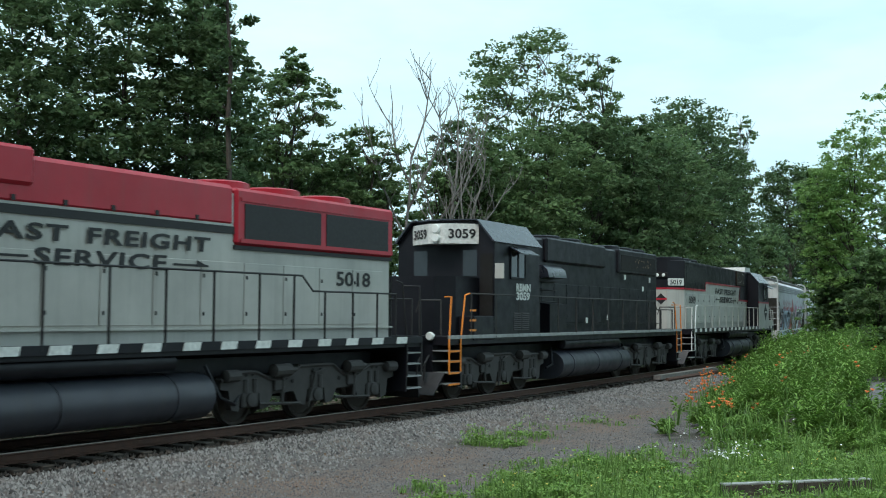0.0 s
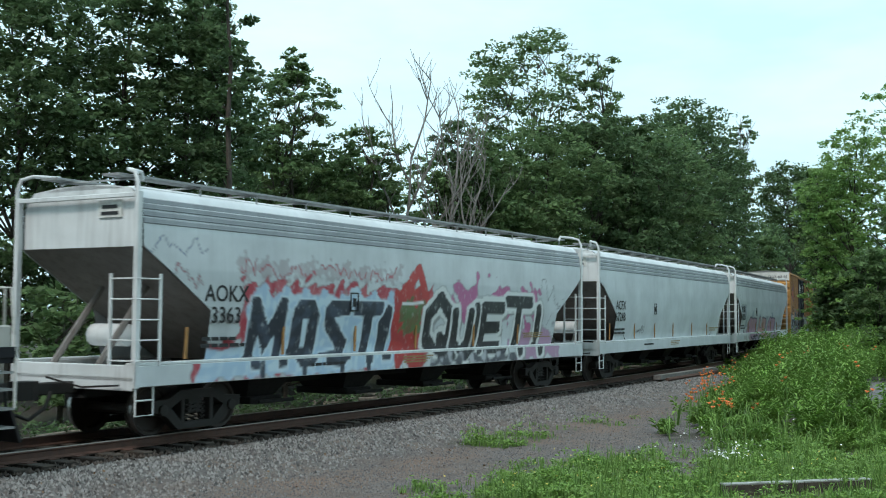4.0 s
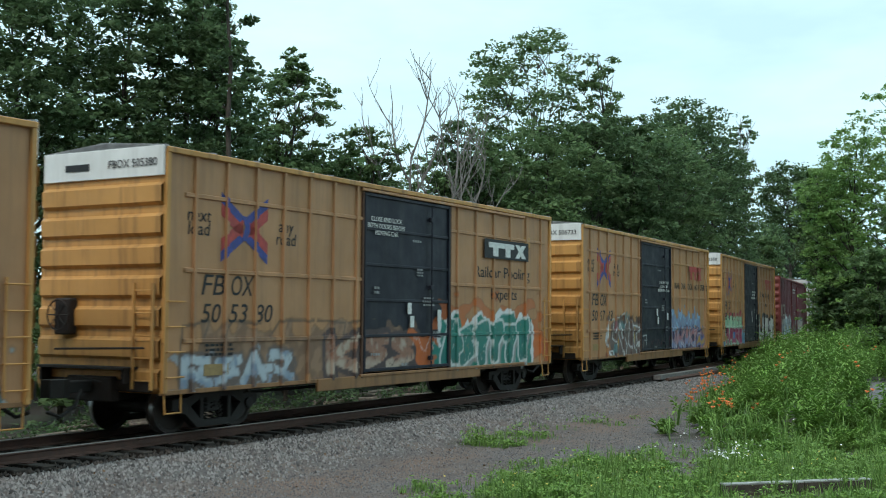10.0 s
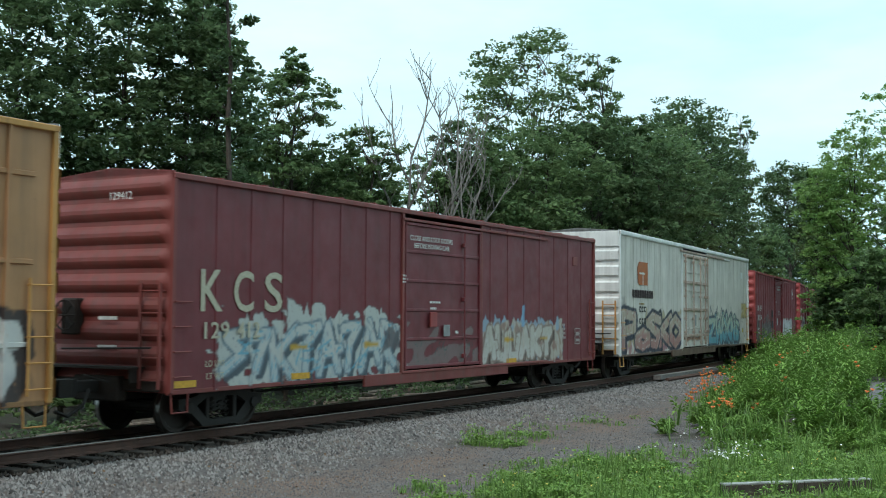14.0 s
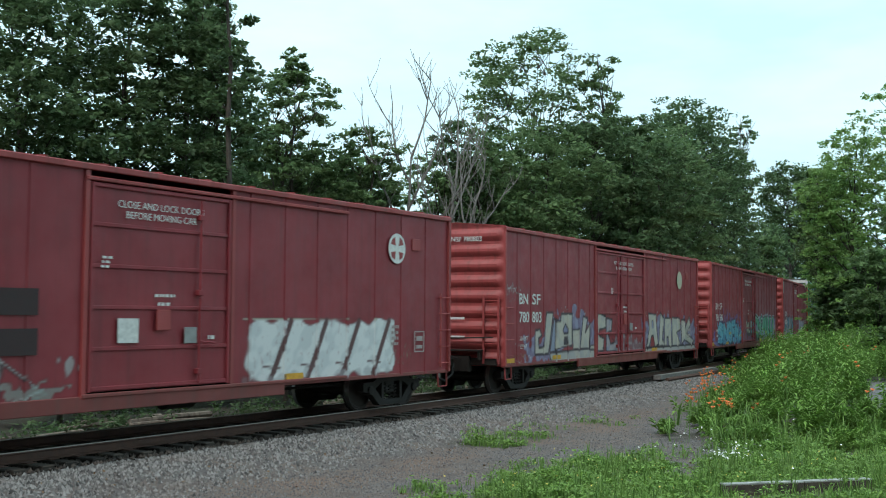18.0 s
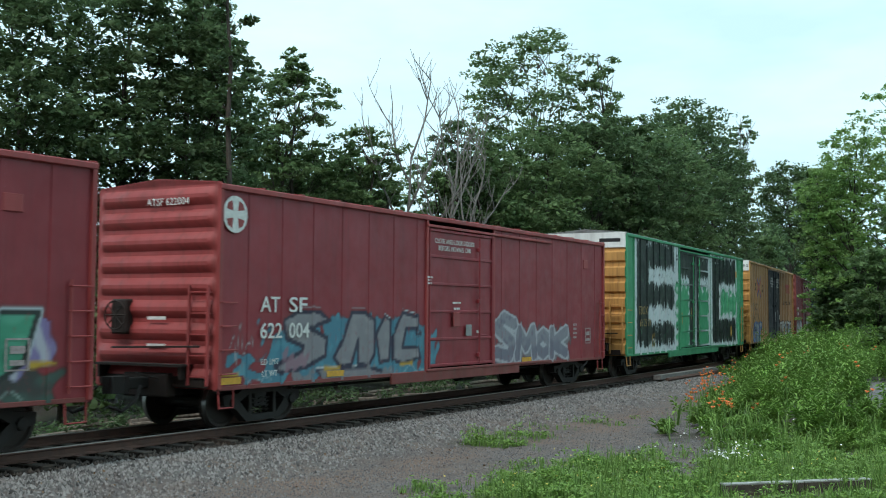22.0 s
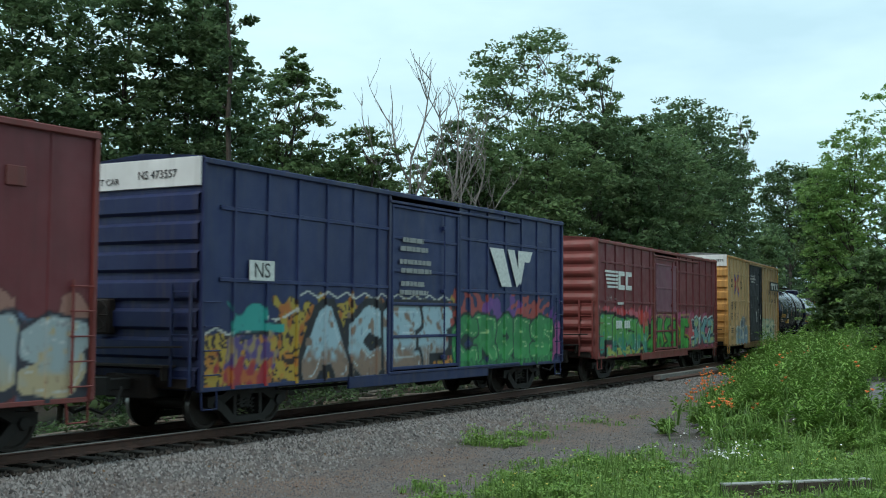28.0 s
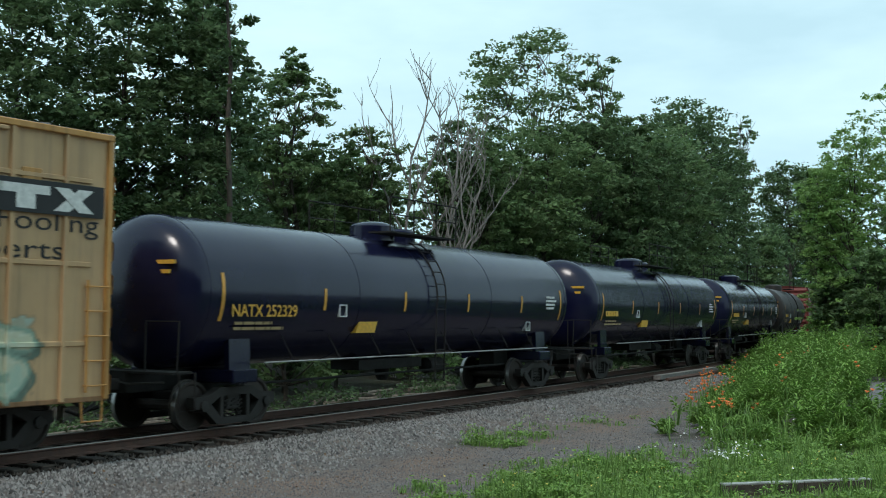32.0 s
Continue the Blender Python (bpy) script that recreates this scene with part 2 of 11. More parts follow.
        if tint is not None:
            self.lay(inside * np.clip(self.ragged(0.5, len(pts)) * 1.4, 0, 1), tint, 0.7)
        return self.stroke(ring, edge, line)

    def word(self, s, x0, x1, z0, z1, fill, line, fill2=None, fat=0.16, edge=0.06, shine=None, wobble=0.12):
        """Fat outlined letters that lean on one another, evenly spread."""
        w = (x1 - x0) / len(s)
        return self.spell([(ch, x0 + w * (i - 0.04), x0 + w * (i + 1.04), z0, z1) for i, ch in enumerate(s)], fill, line, fill2, fat, edge, shine, wobble, True)

    def spell(self, items, fill, line, fill2=None, fat=0.16, edge=0.06, shine=None, wobble=0.03, seams=False):
        """Fat outlined letters, each in its own field: (letter, from, to, foot, head)."""
        strokes = [[[tuple(float(k) for k in q.split(",")) for q in run_.split()] for run_ in GLYPHS[it[0]].split("|")] for it in items]
        return self.fat_shapes(strokes, [it[1:] for it in items], fill, line, fill2, fat, edge, shine, wobble, seams)

    def wild(self, n, x0, x1, z0, z1, fill, line, fill2=None, fat=0.15, edge=0.06, shine=None, wobble=0.14):
        """A tangle of fat bars, hooks and arrows that spells nothing."""
        rng = self.rng
        kinds = ([[(0, 0), (0.1, 1), (0.9, 0.9), (0.7, 0.5)], [(0.2, 0.45), (1, 0)]], [[(0, 1), (0.1, 0.1), (0.9, 0), (1, 0.8)]], [[(0, 0), (0.5, 1), (1, 0.1)], [(0.3, 0.4), (1.2, 0.5)]],
                 [[(1, 0.9), (0.1, 0.8), (0.9, 0.4), (0, 0.05)]], [[(0, 0), (0, 1)], [(1, 1), (0.1, 0.5), (1, 0)]], [[(0.1, 0.9), (1, 1), (0.5, 0.6), (0.4, 0)]])
        w = (x1 - x0) / n
        return self.fat_shapes([rng.choice(kinds) for k in range(n)], [(x0 + w * (k - 0.04), x0 + w * (k + 1.04), z0, z1) for k in range(n)], fill, line, fill2, fat, edge, shine, wobble, True)

    def fat_shapes(self, strokes, boxes, fill, line, fill2, fat, edge, shine, wobble, seams):
        n = len(strokes)
        x0, x1, z0, z1 = min(b[0] for b in boxes), max(b[1] for b in boxes), min(b[2] for b in boxes), max(b[3] for b in boxes)
        fat, edge = fat * 0.9, edge * 1.45
        j = lambda: self.rng.uniform(-wobble, wobble)
        per = []
        for runs, (a0, a1, b0, b1) in zip(strokes, boxes):
            top, bot = b1 - (b1 - b0) * abs(j()) * 0.8, b0 + (b1 - b0) * abs(j()) * 0.5
            lean = j() * 0.6
            in_ = min(fat * 0.8, (a1 - a0) * 0.3)
            d = np.full(self.X.shape, 9.0, np.float32)
            for run_ in runs:
                pts = []
                for a, b in run_:
                    a, b = a + j() * 0.5, b + j() * 0.3
                    pts.append((a0 + in_ + (a1 - a0 - 2 * in_) * a + (a1 - a0) * lean * (b - 0.5) * 0.5, bot + fat + (top - bot - 2 * fat) * b))
                d = np.minimum(d, self.near(pts))
            per.append(d)
        ext = np.minimum.reduce(per) + self.ragged(0.25, n) * 0.012
        # thrown shadow, then the letters one over the other
        cast = np.roll(np.roll(ext, -3, 0), 3, 1)
        cast[-3:], cast[:, :3] = 9.0, 9.0
        self.lay(np.clip((fat + edge * 0.8 - cast) / 0.02, 0, 1), [k * 0.45 for k in line] if max(line) > 0.2 else line)
        self.lay(np.clip((fat + edge * 1.6 - ext) / 0.03, 0, 1), line)
        for i in self.rng.sample(range(n), n):
            d = per[i]
            self.lay(np.clip((fat + edge - d) / 0.02, 0, 1), line)
            m = np.clip((fat - d) / 0.02, 0, 1)
            self.lay(m, fill)
            if fill2 is not None:
                self.lay(m * np.clip((z0 + (z1 - z0) * 0.45 - self.Z + self.ragged(0.4, i) * 0.12) / 0.25, 0, 1), fill2)
                self.lay(m * np.clip(self.ragged(0.35, i + 50) * 2 - 1.0, 0, 1), fill2)
            # cuts and seams inside the letter
            if not seams:
                if shine is not None:
                    self.lay(np.clip(1 - np.abs(d - fat * 0.6) / 0.02, 0, 1) * (self.ragged(0.6, i + 3) > 0.0), shine)
                continue
            self.lay(m * np.clip(1 - np.abs(self.ragged(0.55, i + 90)) / 0.10, 0, 1) * (self.ragged(0.8, i + 70) > 0.15), line, 0.85)
            self.lay(m * np.clip(1 - np.abs(self.ragged(0.4, i + 30) - 0.3) / 0.08, 0, 1), fill2 if fill2 is not None else line, 0.5)
            if shine is not None:
                k = np.clip(1 - np.abs(d - fat * 0.55) / 0.018, 0, 1) * (self.ragged(0.5, i + 3) > 0.1)
                self.lay(k, shine)
        for k in range(2 * n):
            a = self.rng.uniform(x0, x1)
            self.stroke([(a, z0 + fat), (a, z0 - self.rng.uniform(0.0, 0.12))], 0.012, line, 0.8)
        return self

    def tag(self, x0, x1, z0, z1, col, n=6, r=0.018, alpha=0.9):
        """A quick scrawl."""
        rng = self.rng
        pts = [(x0 + (x1 - x0) * (i + rng.uniform(0, 0.9)) / n, z0 + (z1 - z0) * rng.random()) for i in range(n + 1)]
        fine = []
        for p, q in zip(pts[:-1], pts[1:]):
            b = rng.uniform(-0.25, 0.25) * (z1 - z0)
            for k in range(5):
                t = k / 5
                fine.append((p[0] + (q[0] - p[0]) * t, p[1] + (q[1] - p[1]) * t + b * math.sin(math.pi * t)))
        return self.stroke(fine, r, col, alpha)

    def pick(self, xs, zs):
        i = np.clip(((zs - self.z0) / CELL), 0, self.nz - 1.001)
        j = np.clip(((xs - self.x0) / CELL), 0, self.nx - 1.001)
        return self.a[np.rint(i).astype(int), np.rint(j).astype(int)]


def coat(me, spray, dx=0.0):
    """Carries the raster over to a mesh's corners as the paint attribute."""
    co = np.zeros(len(me.vertices) * 3, np.float32)
    me.vertices.foreach_get("co", co)
    co = co.reshape(-1, 3)
    col = np.zeros((len(co), 4), np.float32)
    if spray is not None and spray.used:
        col = spray.pick(co[:, 0] + dx, co[:, 2]).copy()
        col[(co[:, 1] > -1.0) | (co[:, 2] > spray.z0 + (spray.nz - 1) * CELL)] = 0
    at = me.attributes.new("spray", "FLOAT_COLOR", "POINT")
    at.data.foreach_set("color", col.ravel())


def sheet(x0, x1, z0, z1, y, fine_to, mat, name="side_panel", fine=True, step=CELL, spray=None):
    """A standing sheet on the camera's side, finely divided up to a height so that paint can lie on it."""
    nx = max(1, int(round((x1 - x0) / step))) if fine else 2
    xs = np.linspace(x0, x1, nx + 1)
    if fine and fine_to > z0:
        zs = np.concatenate([np.linspace(z0, min(fine_to, z1), max(2, int((min(fine_to, z1) - z0) / step))), np.linspace(fine_to + 0.09, z1, 3) if fine_to < z1 - 0.2 else []])
    else:
        zs = np.linspace(z0, z1, 3)
    if spray is not None and fine and fine_to > z0:
        # coarse wherever no paint lies in a whole row or column
        gx, gz = np.meshgrid(xs, zs)
        inked = spray.pick(gx, gz)[..., 3] > 0.02
        inked[gz > fine_to] = False

        def thin(line, used):
            near = used.copy()
            near[1:] |= used[:-1]
            near[:-1] |= used[1:]
            keep = near | (np.arange(len(line)) % 10 == 0)
            keep[[0, -1]] = True
            return line[keep]

        xs, zs = thin(xs, inked.any(0)), thin(zs, inked.any(1))
    gx, gz = np.meshgrid(xs, zs)
    n, m = len(zs), len(xs)
    v = np.stack([gx.ravel(), np.full(gx.size, y), gz.ravel()], 1)
    i = (np.arange(n - 1)[:, None] * m + np.arange(m - 1)[None]).ravel()
    f = np.stack([i, i + 1, i + m + 1, i + m], 1)
    me = bpy.data.meshes.new(name)
    me.vertices.add(len(v))
    me.vertices.foreach_set("co", v.astype(np.float32).ravel())
    me.loops.add(f.size)
    me.loops.foreach_set("vertex_index", f.astype(np.int32).ravel())
    me.polygons.add(len(f))
    me.polygons.foreach_set("loop_start", np.arange(0, f.size, 4, dtype=np.int32))
    me.materials.append(mat)
    me.update(calc_edges=True)
    return me
# ---- materials ----
def shade(name, rough=0.6, metal=0.0):
    m = bpy.data.materials.new(name)
    m.use_nodes = True
    b = m.node_tree.nodes["Principled BSDF"]
    b.inputs["Roughness"].default_value, b.inputs["Metallic"].default_value = rough, metal
    return m, m.node_tree, b


def node(nt, kind, **kw):
    n = nt.nodes.new(kind)
    for k, v in kw.items():
        n.inputs[k].default_value = v
    return n


def mix_rgb(nt, fac, a, b, mode="MIX"):
    n = nt.nodes.new("ShaderNodeMix")
    n.data_type, n.blend_type = "RGBA", mode
    for sock, val in ((0, fac), (6, a), (7, b)):
        if isinstance(val, bpy.types.NodeSocket):
            nt.links.new(val, n.inputs[sock])
        elif sock == 0:
            n.inputs[0].default_value = val
        else:
            n.inputs[sock].default_value = (*val[:3], 1)
    return n.outputs[2]


def noise_at(nt, scale, detail=4.0, stretch=(1, 1, 1), rough=0.55, coord="Object"):
    c = nt.nodes.new("ShaderNodeTexCoord")
    mp = nt.nodes.new("ShaderNodeMapping")
    mp.inputs["Scale"].default_value = stretch
    n = node(nt, "ShaderNodeTexNoise", Scale=scale, Detail=detail, Roughness=rough)
    nt.links.new(c.outputs[coord], mp.inputs[0])
    nt.links.new(mp.outputs[0], n.inputs["Vector"])
    return n.outputs[0]


def ramp(nt, src, lo, hi, a=0.0, b=1.0):
    n = nt.nodes.new("ShaderNodeMapRange")
    for i, v in enumerate((lo, hi, a, b)):
        n.inputs[i + 1].default_value = v
    nt.links.new(src, n.inputs[0])
    return n.outputs[0]


def bump(nt, b, src, strength=0.3, dist=0.01):
    n = node(nt, "ShaderNodeBump", Strength=strength, Distance=dist)
    nt.links.new(src, n.inputs["Height"])
    nt.links.new(n.outputs[0], b.inputs["Normal"])


def paint(name, col, rough=0.5, grime=0.35, rust=0.25, spray=False, dirt=(0.09, 0.07, 0.055), spec=0.4, dent=0.25):
    """Weathered vehicle paint: faded patches, run-down streaks, specks of rust, and spray paint where the mesh carries it."""
    m, nt, b = shade(name, rough)
    b.inputs["Specular IOR Level"].default_value = spec
    fade = ramp(nt, noise_at(nt, 0.9, 5), 0.3, 0.7)
    c = mix_rgb(nt, fade, [k * 0.86 for k in col], [min(1, k * 1.1 + 0.006) for k in col])
    streak = ramp(nt, noise_at(nt, 1.0, 4, (5.5, 5.5, 0.35), 0.6), 0.48, 0.78)
    amount = nt.nodes.new("ShaderNodeMath")
    amount.operation = "MULTIPLY"
    amount.inputs[1].default_value = grime
    nt.links.new(streak, amount.inputs[0])
    c = mix_rgb(nt, amount.outputs[0], c, dirt)
    if spray:
        at = nt.nodes.new("ShaderNodeAttribute")
        at.attribute_name = "spray"
        worn = ramp(nt, noise_at(nt, 9.0, 4, (1, 1, 0.6)), 0.25, 0.42, 0.55, 0.97)
        k = nt.nodes.new("ShaderNodeMath")
        k.operation = "MULTIPLY"
        nt.links.new(at.outputs["Alpha"], k.inputs[0])
        nt.links.new(worn, k.inputs[1])
        c = mix_rgb(nt, k.outputs[0], c, at.outputs["Color"])
    spots = ramp(nt, noise_at(nt, 7.0, 6, (1, 1, 0.5), 0.7), 0.66, 0.74, 0.0, rust)
    c = mix_rgb(nt, spots, c, (0.11, 0.045, 0.02))
    nt.links.new(c, b.inputs["Base Color"])
    nt.links.new(ramp(nt, noise_at(nt, 3.0, 5), 0.3, 0.7, rough - 0.06, rough + (0.15 if rough > 0.3 else 0.03)), b.inputs["Roughness"])
    if dent:
        bump(nt, b, noise_at(nt, 2.2, 6, (1, 1, 0.7)), dent, 0.02)
    return m


def plain(name, col, rough=0.6, metal=0.0, var=0.25, scale=6.0):
    m, nt, b = shade(name, rough, metal)
    n = noise_at(nt, scale, 5)
    nt.links.new(mix_rgb(nt, ramp(nt, n, 0.3, 0.7), [k * (1 - var) for k in col], [min(1, k * (1 + var)) for k in col]), b.inputs["Base Color"])
    nt.links.new(ramp(nt, n, 0.3, 0.7, max(0.05, rough - 0.08), min(1, rough + 0.1)), b.inputs["Roughness"])
    bump(nt, b, n, 0.15, 0.01)
    return m


def foliage(name, col, col2, trans=0.3, patch=0.35, spread=1.0):
    """Leaves: every leaf its own green, some light through them."""
    m, nt, b = shade(name, 0.55)
    g = nt.nodes.new("ShaderNodeNewGeometry")
    big = ramp(nt, noise_at(nt, patch, 3), 0.35, 0.65)
    c = mix_rgb(nt, g.outputs["Random Per Island"], [k * (1 - 0.38 * spread) for k in col], [k * (1 + 0.22 * spread) for k in col2])
    c = mix_rgb(nt, big, c, [k * 0.62 for k in col2])
    nt.links.new(c, b.inputs["Base Color"])
    b.inputs["Specular IOR Level"].default_value = 0.25
    tr = nt.nodes.new("ShaderNodeBsdfTranslucent")
    nt.links.new(c, tr.inputs[0])
    mx = nt.nodes.new("ShaderNodeMixShader")
    mx.inputs[0].default_value = trans
    out = nt.nodes["Material Output"]
    nt.links.new(b.outputs[0], mx.inputs[1])
    nt.links.new(tr.outputs[0], mx.inputs[2])
    nt.links.new(mx.outputs[0], out.inputs[0])
    return m


YELLOW, YELLOW_PALE = (0.435, 0.222, 0.100), (0.53, 0.335, 0.170)
RED_OXIDE, RED_BROWN = (0.252, 0.029, 0.037), (0.165, 0.030, 0.036)
M = {
    "yellow": paint("faded_yellow_paint", YELLOW, spray=True),
    "yellow2": paint("pale_yellow_paint", YELLOW_PALE, spray=True),
    "yellow_end": paint("yellow_end_paint", (0.52, 0.265, 0.075), grime=0.75, rust=0.9, dirt=(0.13, 0.065, 0.03)),
    "red": paint("oxide_red_paint", RED_OXIDE, spray=True, grime=0.40, dirt=(0.10, 0.030, 0.030)),
    "red2": paint("brown_red_paint", RED_BROWN, spray=True, grime=0.42, dirt=(0.075, 0.028, 0.026)),
    "red_end": paint("red_end_paint", (0.31, 0.050, 0.048), grime=0.55, dirt=(0.07, 0.035, 0.03)),
    "white_car": paint("dirty_white_paint", (0.60, 0.555, 0.50), spray=True, grime=0.6, rust=0.7, dirt=(0.20, 0.13, 0.08)),
    "rust_white": paint("rust_streaked_white_paint", (0.42, 0.32, 0.26), grime=0.8, rust=1.0, dirt=(0.18, 0.08, 0.04)),
    "mauve": paint("mauve_door_paint", (0.19, 0.065, 0.095), grime=0.3),
    "rust_orange": plain("rust_orange_emblem", (0.40, 0.11, 0.03), 0.6, 0, 0.25, 6),
    "white": paint("white_paint", (0.72, 0.73, 0.71), grime=0.25),
    "green": paint("bright_green_paint", (0.05, 0.27, 0.13), spray=True),
    "blue": paint("navy_blue_paint", (0.014, 0.026, 0.100), spray=True, grime=0.2),
    "blue_end": paint("navy_end_paint", (0.012, 0.022, 0.082), grime=0.4),
    "door": paint("dark_door_paint", (0.010, 0.012, 0.021), spray=True, grime=0.22, dirt=(0.07, 0.06, 0.05), spec=0.3),
    "hopper": paint("light_grey_hopper_paint", (0.58, 0.605, 0.62), spray=True, grime=0.10, rust=0.06, rough=0.42),
    "hopper_d": paint("mid_grey_hopper_paint", (0.30, 0.32, 0.34), grime=0.2, rough=0.45),
    "slope_grey": paint("rusty_brown_grey_sheet", (0.165, 0.148, 0.134), grime=0.6, rust=0.6, dirt=(0.07, 0.045, 0.03)),
    "hopper_w": paint("white_hopper_paint", (0.66, 0.68, 0.68), grime=0.3, rust=0.3),
    # black paint with the sky's bluish sheen mixed into its colour
    "roof_sheen": paint("black_roof_with_sky_sheen", (0.020, 0.024, 0.034), grime=0.15, rust=0.0, rough=0.30, spec=0.6, dent=0.05),
    "cream": paint("cream_grey_loco_paint", (0.44, 0.425, 0.39), grime=0.18, rust=0.1, rough=0.4),
    "loco_red": paint("loco_red_paint", (0.40, 0.012, 0.028), grime=0.15, rust=0.05, rough=0.35),
    "loco_black": paint("loco_black_paint", (0.0060, 0.0058, 0.0095), grime=0.18, rust=0.05, rough=0.42, dirt=(0.020, 0.017, 0.017), spec=0.24, dent=0.14),
    "tank": paint("gloss_black_tank_paint", (0.0050, 0.0058, 0.0260), grime=0.05, rust=0.0, rough=0.20, spec=0.32, dirt=(0.02, 0.018, 0.016), dent=0.0),
    "tank_brown": paint("dusty_brown_tank_paint", (0.03, 0.026, 0.024), grime=0.3, rust=0.2, rough=0.5),
    "steel": plain("grimy_truck_steel", (0.017, 0.014, 0.012), 0.8),
    "under": plain("dark_underframe", (0.008, 0.007, 0.006), 0.9),
    "tank_steel": paint("dull_blue_grey_tank_paint", (0.030, 0.032, 0.042), grime=0.35, rust=0.05, rough=0.42, spec=0.4, dirt=(0.05, 0.045, 0.04)),
    "yellow_sill": paint("dirty_yellow_sill_paint", (0.27, 0.135, 0.055), grime=0.85, rust=0.9, dirt=(0.08, 0.05, 0.03)),
    "rust_sill": paint("rust_eaten_sill_paint", (0.16, 0.10, 0.075), grime=0.8, rust=1.0, dirt=(0.06, 0.035, 0.025)),
    "door_edge": plain("rust_brown_door_edge", (0.10, 0.052, 0.032), 0.8),
    "rusty": plain("rusted_grille", (0.022, 0.014, 0.011), 0.85),
    "rusty_pale": plain("pale_rust_chip", (0.30, 0.19, 0.12), 0.8),
    "brown_patch": plain("dark_brown_patch", (0.035, 0.018, 0.018), 0.7),
    "dull_orange": plain("dull_orange_strip", (0.36, 0.17, 0.05), 0.6, 0, 0.2, 9),
    "red2_end": paint("brown_red_end_paint", (0.20, 0.044, 0.038), grime=0.45),
    "tread": plain("bright_wheel_tread", (0.35, 0.34, 0.33), 0.35, 0.9, 0.15),
    "wheel": plain("rusty_wheel", (0.026, 0.018, 0.014), 0.75),
    "rail": plain("rusty_rail_side", (0.085, 0.042, 0.030), 0.8),
    "railtop": plain("worn_rail_head", (0.24, 0.21, 0.19), 0.4, 0.7, 0.2),
    "w_text": plain("white_stencil", (0.66, 0.66, 0.63), 0.6, 0, 0.18, 14),
    "b_text": plain("black_stencil", (0.010, 0.010, 0.011), 0.6, 0, 0.3, 14),
    "y_text": plain("yellow_stencil", (0.62, 0.33, 0.03), 0.6, 0, 0.2, 14),
    "o_text": plain("orange_conspicuity_strip", (0.62, 0.30, 0.04), 0.45, 0, 0.2, 8),
    "faint_text": plain("faded_pale_stencil", (0.36, 0.30, 0.29), 0.7, 0, 0.3, 14),
    "cream_text": plain("cream_stencil", (0.46, 0.42, 0.31), 0.6, 0, 0.2, 14),
    "tan_text": plain("tan_stencil", (0.30, 0.20, 0.08), 0.6, 0, 0.2, 14),
    "r_text": plain("faded_red_mark", (0.42, 0.06, 0.05), 0.6, 0, 0.3, 9),
    "u_text": plain("faded_blue_mark", (0.045, 0.06, 0.24), 0.6, 0, 0.3, 9),
    "glass": plain("dark_window_glass", (0.02, 0.025, 0.03), 0.06, 0, 0.1),
    "orange": plain("orange_step_edge", (0.75, 0.22, 0.02), 0.5, 0, 0.15),
    "galv": plain("galvanised_walkway", (0.27, 0.275, 0.27), 0.6, 0.1, 0.25),
    "lamp": plain("headlight_lens", (0.8, 0.8, 0.76), 0.15, 0, 0.05),
    "truck_dust": plain("dusty_grey_truck_casting", (0.040, 0.037, 0.036), 0.75, 0, 0.35, 4.0),
    "tin": plain("silver_fuel_tank_grey", (0.028, 0.028, 0.030), 0.5, 0.1, 0.3),
}
def even(a, b, n):
    return [a + (b - a) * k / (n - 1) for k in range(n)]


# ---- running gear shared by the whole train ----
WHEELS, LOCO_WHEELS, VEHICLES = [], [], []


def wheel_mesh(r, name):
    g = Geo()
    for side in (-1, 1):
        y = side * 0.72
        prof = [(y - side * 0.02, 0.09), (y - side * 0.02, 0.13), (y + side * 0.01, 0.16), (y + side * 0.02, r - 0.09), (y - side * 0.05, r - 0.06),
                (y - side * 0.07, r + 0.026), (y - side * 0.04, r + 0.026), (y - side * 0.03, r), (y + side * 0.07, r - 0.006), (y + side * 0.07, r - 0.06), (y + side * 0.035, r - 0.09), (y + side * 0.05, 0.15), (y + side * 0.09, 0.12), (y + side * 0.09, 0.08)]
        g.lathe(prof, "y", 20)
    g.lathe([(-0.95, 0.07), (-0.7, 0.09), (0.7, 0.09), (0.95, 0.07)], "y", 10)
    me = g.mesh(name, M["wheel"], 35)
    me.materials.append(M["tread"])
    for p in me.polygons:
        c = p.center
        if abs(abs(c.y) - 0.745) < 0.052 and math.hypot(c.x, c.z) > r - 0.012:
            p.material_index = 1
    return me


WHEEL = wheel_mesh(0.457, "wheelset")
BIG_WHEEL = wheel_mesh(0.508, "drive_wheelset")


